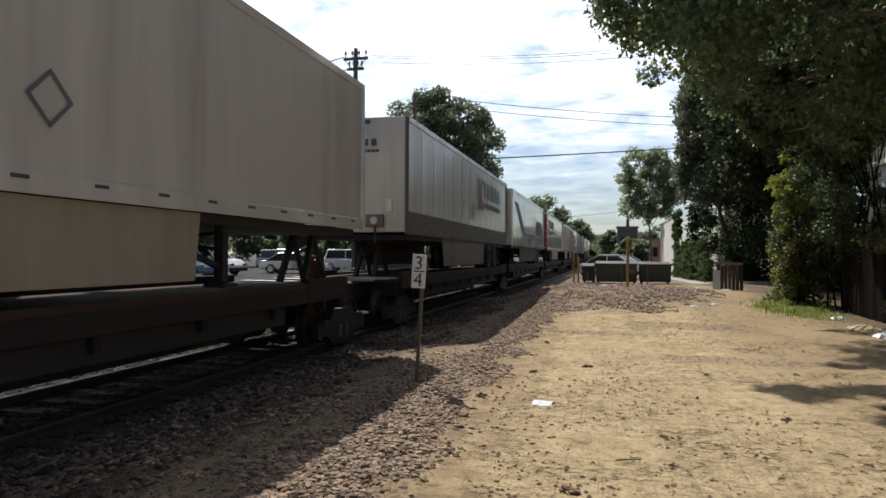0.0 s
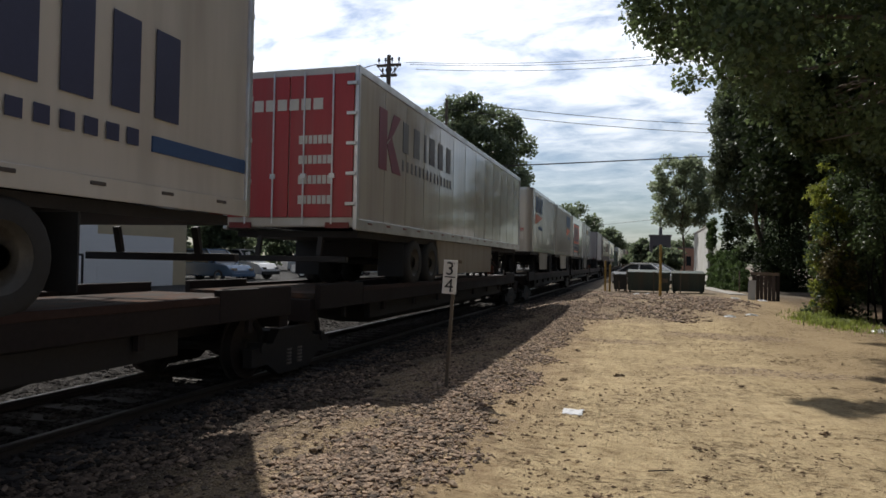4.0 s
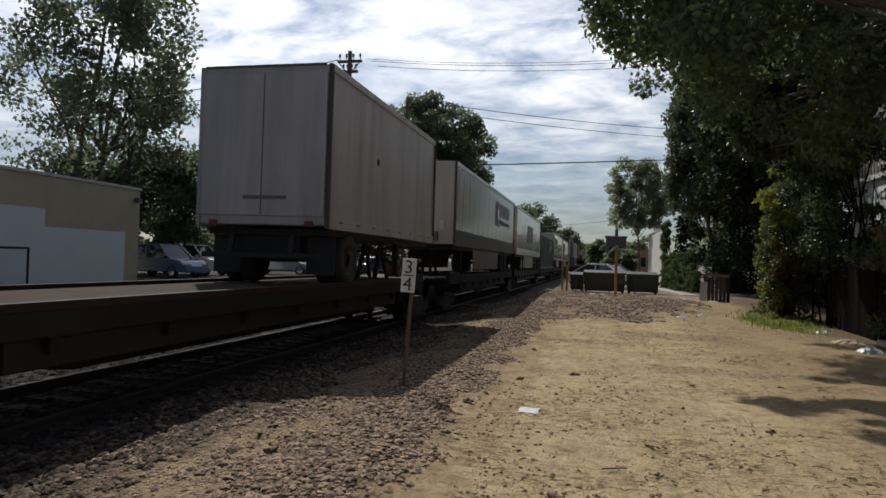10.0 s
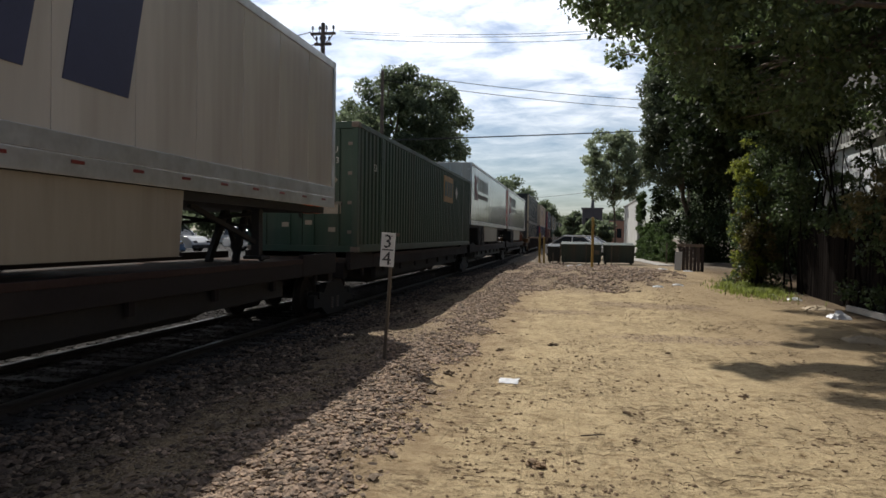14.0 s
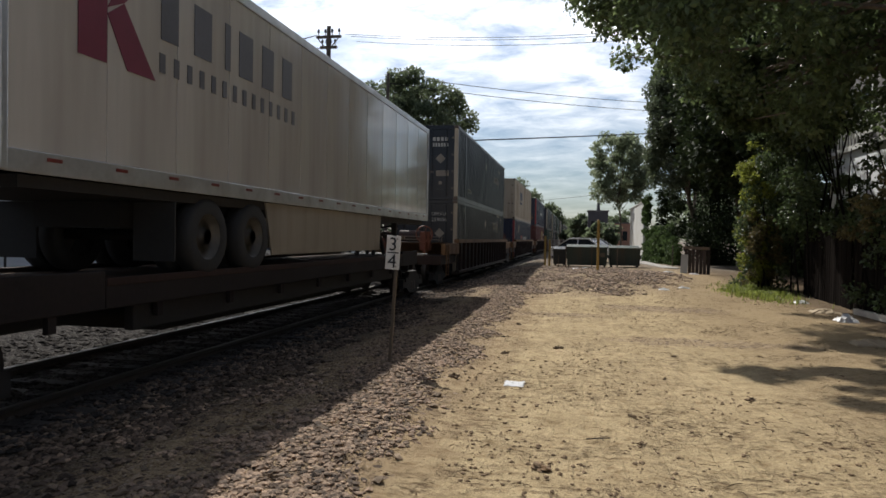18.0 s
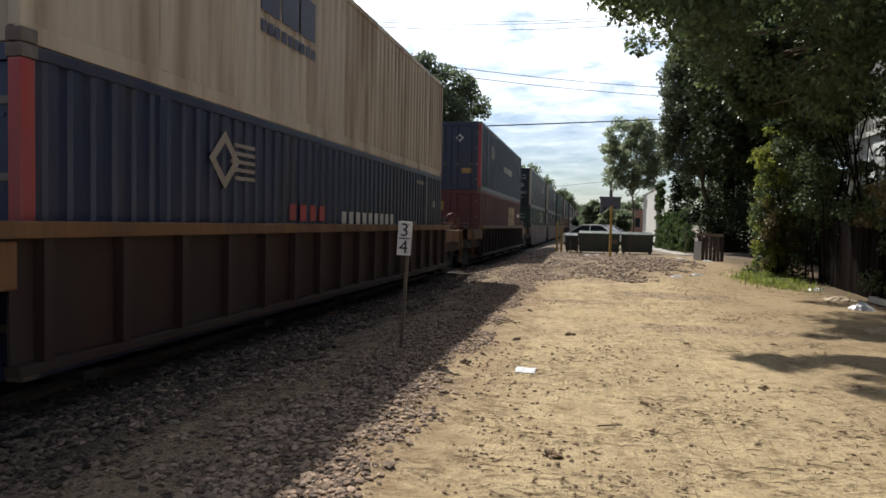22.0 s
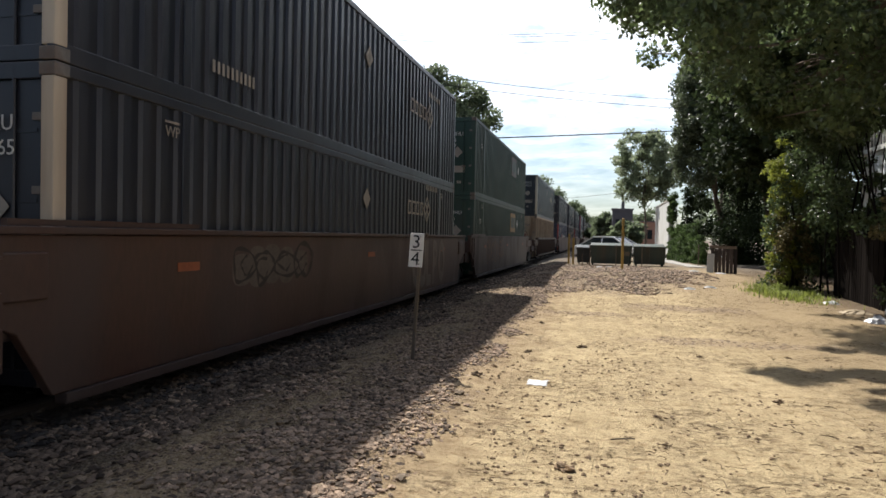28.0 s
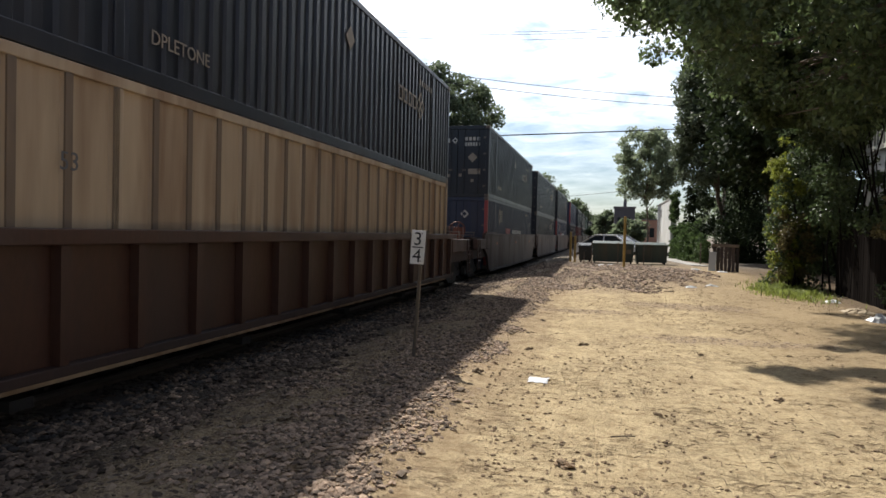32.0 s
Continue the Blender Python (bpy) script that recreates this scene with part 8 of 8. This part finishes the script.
bollard(0.72, 29.5, 2.12, 0.055, M["yellow"], "tall faded yellow steel marker post")
bollard(-1.72, 34.0, 1.42, 0.05, M["yellow"], "faded yellow marker post near the track")
bollard(-1.50, 34.0, 1.28, 0.05, M["yellow"], "faded yellow marker post near the track")
for x, h in ((-0.70, 1.0), (0.53, 1.0), (1.72, 0.95), (-1.05, 0.55)):
    bollard(x, 33.6, h, 0.025, M["galv"], "thin weathered stake in front of the dumpsters")
bollard(4.75, 37.6, 1.1, 0.035, M["galv"], "thin metal stake beside the ivy")


def dumpster(x, y, w, h, material, label, tilt=0.0, lid=True):
    z = on(x, y)
    d = root("dumpster", label, "dumpster", "dumpsters", (x, y, z), tilt)
    t = 0.9
    Geo().hexa([(0.03, 0.06, 0.09), (w - 0.03, 0.06, 0.09), (w - 0.03, t, 0.09), (0.03, t, 0.09), (0, 0, h), (w, 0, h), (w, t + 0.1, h + 0.12), (0, t + 0.1, h + 0.12)]).make("body", material, d, bevel=0.015)
    Geo().box(-0.03, w + 0.03, -0.035, 0.0, h - 0.07, h + 0.005).make("rim", material, d, bevel=0.008)
    for k in range(3):
        Geo().box(0.1 + k * (w - 0.26) / 2, 0.16 + k * (w - 0.26) / 2, -0.01, 0.05, 0.2, h - 0.075).make("stiffener", material, d)
    for s in (-0.05, w):
        Geo().box(s, s + 0.05, 0.1, t - 0.1, h * 0.45, h * 0.62).make("fork_pocket", material, d)
    for k in (0.12, w - 0.12):
        for q in (0.15, t - 0.1):
            Geo().rod((k - 0.03, q, 0.08), (k + 0.03, q, 0.08), 0.08, 12).make("caster", M["rubber"], d)
    if lid:
        for k in range(2):
            Geo().hexa([(k * w / 2 + 0.01, -0.03, h + 0.01), ((k + 1) * w / 2 - 0.01, -0.03, h + 0.01), ((k + 1) * w / 2 - 0.01, t + 0.1, h + 0.13), (k * w / 2 + 0.01, t + 0.1, h + 0.13), (k * w / 2 + 0.01, -0.03, h + 0.04), ((k + 1) * w / 2 - 0.01, -0.03, h + 0.04), ((k + 1) * w / 2 - 0.01, t + 0.1, h + 0.16), (k * w / 2 + 0.01, t + 0.1, h + 0.16)]).make("lid", M["bindark"], d)
    return d


d = dumpster(-0.68, 34.0, 1.95, 0.98, M["bin"], "dark green steel dumpster with casters and a label", 0, False)
Geo().box(1.6, 1.84, -0.035, -0.015, 0.5, 0.7).make("label_plate", M["graf"], d)
dumpster(1.38, 34.3, 1.48, 0.95, M["bin"], "dark green steel dumpster leaning slightly", 1.5, False)
dumpster(-1.36, 34.6, 0.66, 0.8, M["bindark"], "low black bin beside the dumpster")


def car(x, y, turn, paint, label, kind_="sedan", z=None, group="parked cars"):
    c = root("car", label, "car", group, (x, y, on(x, y) if z is None else z), turn)
    if kind_ == "suv":
        L, H, low, cab = 4.7, 1.78, 0.98, [(-1.9, 1.0), (-1.75, 1.68), (0.5, 1.72), (1.25, 1.0)]
    elif kind_ == "pickup":
        L, H, low, cab = 5.4, 1.85, 1.05, [(-0.6, 1.05), (-0.5, 1.78), (0.9, 1.8), (1.6, 1.08)]
    else:
        L, H, low, cab = 4.5, 1.46, 0.86, [(-1.75, 0.9), (-0.95, 1.40), (0.45, 1.43), (1.3, 0.9)]
    h = L / 2
    outline = [(-h, 0.42), (-h + 0.05, low - 0.05), (-h + 0.3, low + 0.02), (cab[0][0], low + 0.03), (cab[3][0], low + 0.02), (h - 0.35, low - 0.1), (h, 0.62), (h - 0.02, 0.32), (-h + 0.1, 0.28)]
    Geo().prism(outline, -0.88, 0.88).make("body", paint, c, bevel=0.05)
    Geo().hexa([(-0.84, cab[0][0], low), (0.84, cab[0][0], low), (0.84, cab[3][0], low), (-0.84, cab[3][0], low), (-0.66, cab[1][0], cab[1][1] - 0.05), (0.66, cab[1][0], cab[1][1] - 0.05), (0.66, cab[2][0], cab[2][1] - 0.05), (-0.66, cab[2][0], cab[2][1] - 0.05)]).make("glasshouse", M["glass"], c, "dark car windows", bevel=0.02)
    Geo().box(-0.68, 0.68, cab[1][0] - 0.02, cab[2][0] + 0.02, cab[1][1] - 0.06, cab[2][1]).make("roof", paint, c, bevel=0.03)
    for s in (-1, 1):
        for (a, b), (p, q) in ((cab[0], cab[1]), (cab[3], cab[2])):
            Geo().bar((s * 0.82, a, b), (s * 0.67, p, q - 0.04), 0.07, 0.06).make("pillar", paint, c)
        Geo().bar((s * 0.835, -0.25, low), (s * 0.675, -0.3, cab[1][1] - 0.05), 0.07, 0.05).make("pillar", paint, c)
        for yy in (-h + 0.85, h - 0.85):
            w = Geo().lathe((s * 0.8, yy, 0.33), (1, 0, 0), [(0.2, -0.11), (0.3, -0.11), (0.33, -0.06), (0.33, 0.06), (0.3, 0.11), (0.2, 0.11)], 20).make("tyre", M["rubber"], c, smooth=True)
            Geo().lathe((s * 0.8, yy, 0.33), (s, 0, 0), [(0.21, 0.09), (0.19, 0.08), (0.06, 0.06), (0.0, 0.10)], 12).make("rim", M["alu"], w)
        Geo().box(s * 0.6 - 0.16, s * 0.6 + 0.16, h - 0.13, h + 0.01, 0.62, 0.74).make("headlight", M["chrome"], c)
        Geo().box(s * 0.62 - 0.14, s * 0.62 + 0.14, -h - 0.01, -h + 0.08, 0.7, 0.84).make("tail_light", M["red"], c)
        Geo().box(s * 0.9 - 0.06, s * 0.9 + 0.06, cab[3][0] - 0.35, cab[3][0] - 0.2, low + 0.02, low + 0.14).make("mirror", paint, c)
    Geo().box(-0.86, 0.86, h - 0.06, h + 0.06, 0.3, 0.5).make("bumper", M["rubber"] if kind_ == "pickup" else paint, c, bevel=0.03)
    return c


car(0.45, 42.0, 238, M["carwhite"], "white sedan parked behind the dumpsters")
car(-22.0, 31.2, -100, M["carblue"], "blue-grey station wagon in a parking lot", "suv")
car(-24.0, 36.5, -95, M["carwhite"], "white pickup truck in a parking lot", "pickup")
car(-21.0, 43.0, -80, M["carsilver"], "silver sedan in a parking lot")
car(-20.0, 51.0, -85, M["carwhite"], "white van-like car in a parking lot", "suv")
car(-18.5, 55.0, -100, M["carsilver"], "silver sedan in a parking lot")
car(-26.0, 54.0, -80, M["cardark"], "dark car in a parking lot", "suv")
car(-24.0, 62.0, -92, M["carwhite"], "white sedan in a parking lot")
car(-29.0, 57.0, -92, M["carsilver"], "silver car in a parking lot", "suv")
car(-14.5, 47.0, -80, M["cardark"], "dark sedan parked beyond the railway")


def crumpled(name, x, y, w, d, h, material, label, category, seed):
    """A crumpled sheet or bag lying on the ground."""
    r = np.random.RandomState(seed)
    n = 12
    u, v = np.meshgrid(np.linspace(-1, 1, n), np.linspace(-1, 1, n))
    edge = np.clip(1 - np.maximum(np.abs(u), np.abs(v)) ** 2, 0, 1)
    X = x + u * w / 2 + 0.12 * w * (r.rand(n, n) - 0.5)
    Y = y + v * d / 2 + 0.12 * d * (r.rand(n, n) - 0.5)
    Z = ground_z(X, Y) + 0.008 + edge * h * (0.4 + 0.6 * r.rand(n, n))
    i = (np.arange(n - 1)[:, None] * n + np.arange(n - 1)[None, :]).ravel()
    top = np.stack([X, Y, Z], -1).reshape(-1, 3)
    low = top.copy(); low[:, 2] -= 0.004
    f = np.stack([i, i + 1, i + n + 1, i + n], 1)
    ob = mesh_np(name, np.concatenate([top, low]), np.concatenate([f, f[:, ::-1] + n * n]), material)
    return tagged(ob, label, category, "litter")


crumpled("sheet_of_paper", -0.68, 7.49, 0.21, 0.22, 0.012, M["plastic"], "white sheet of paper lying on dirt", "paper", 1)
crumpled("plastic_bag", 5.4, 15.4, 0.4, 0.36, 0.18, M["plastic"], "crumpled white plastic bag on the ground", "plastic bag", 2)
crumpled("plastic_bag", 5.65, 19.2, 0.34, 0.3, 0.09, M["plastic"], "flattened pale plastic bag by the grass", "plastic bag", 3)
crumpled("cardboard_scrap", 5.5, 17.0, 0.6, 0.5, 0.1, M["cardboard"], "torn cardboard scrap by the fence", "cardboard", 4)
crumpled("cardboard_scrap", 4.6, 11.9, 0.7, 0.5, 0.1, M["cardboard"], "flattened cardboard scrap near the fence", "cardboard", 5)
for k, (x, y, w) in enumerate(((2.5, 21.6, 0.3), (3.2, 22.4, 0.34), (3.75, 30.9, 0.4), (4.6, 29.4, 0.3), (4.2, 35.5, 0.4), (4.6, 30.0, 0.25), (-0.2, 31.5, 0.35), (0.2, 32.0, 0.3))):
    crumpled("plastic_scrap", x, y, w, 0.22, 0.05, M["plastic"], "pale scrap of plastic litter on gravel", "litter", 10 + k)
b = root("leaning_board", "white board leaning against a low fence", "board", at=(4.3, 30.35, on(4.3, 30.35)))
o = Geo().box(-0.02, 0.02, -0.14, 0.14, 0.0, 0.8).make("panel", M["whitewall"], b); o.matrix_basis = pose(0, 0, 0, 0, 10, 70)
Geo().box(-0.1, 0.1, -0.05, 0.05, 0, 0.02).make("foot", M["whitewall"], b)
for k, (x, y, s) in enumerate(((-1.1, 12.65, 0.10), (-0.29, 10.04, 0.10), (-1.28, 8.22, 0.07), (1.74, 7.43, 0.08), (-0.23, 4.76, 0.13), (-1.9, 4.0, 0.10), (1.98, 5.94, 0.05), (1.3, 9.9, 0.07), (0.5, 6.4, 0.06), (-1.0, 9.4, 0.09), (-1.35, 7.5, 0.11), (1.0, 8.3, 0.05), (2.5, 10.2, 0.06))):
    clod(x, y, s, 40 + 3 * k, "dark clod of broken earth on the dirt")
t = root("twig", "short dry twig lying on dirt", "twig", at=(0.17, 5.58, on(0.17, 5.58)))
Geo().rod((-0.09, -0.03, 0.012), (0.02, 0.0, 0.02), 0.006, 6).rod((0.02, 0.0, 0.02), (0.1, 0.05, 0.012), 0.005, 6).rod((0.02, 0.0, 0.02), (0.05, -0.04, 0.012), 0.003, 5).make("stick", M["bark"], t)
Geo().bar((6.1, 13.0, 0.10), (6.0, 16.6, 0.12), 0.10, 0.12).make("timber_kerb", M["concrete"]) and None
tagged(bpy.data.objects["timber_kerb"], "pale timber edging at the foot of the fence", "edging", kind="structure")
single_stones()


# ---------------------------------------------------------------- what moves
def motions():
    times = [float(k) for k in range(33)]
    for ob, u in MOVERS:
        walk(ob, [(k, pose(TX, u - travelled(k), 0)) for k in times])


motions()
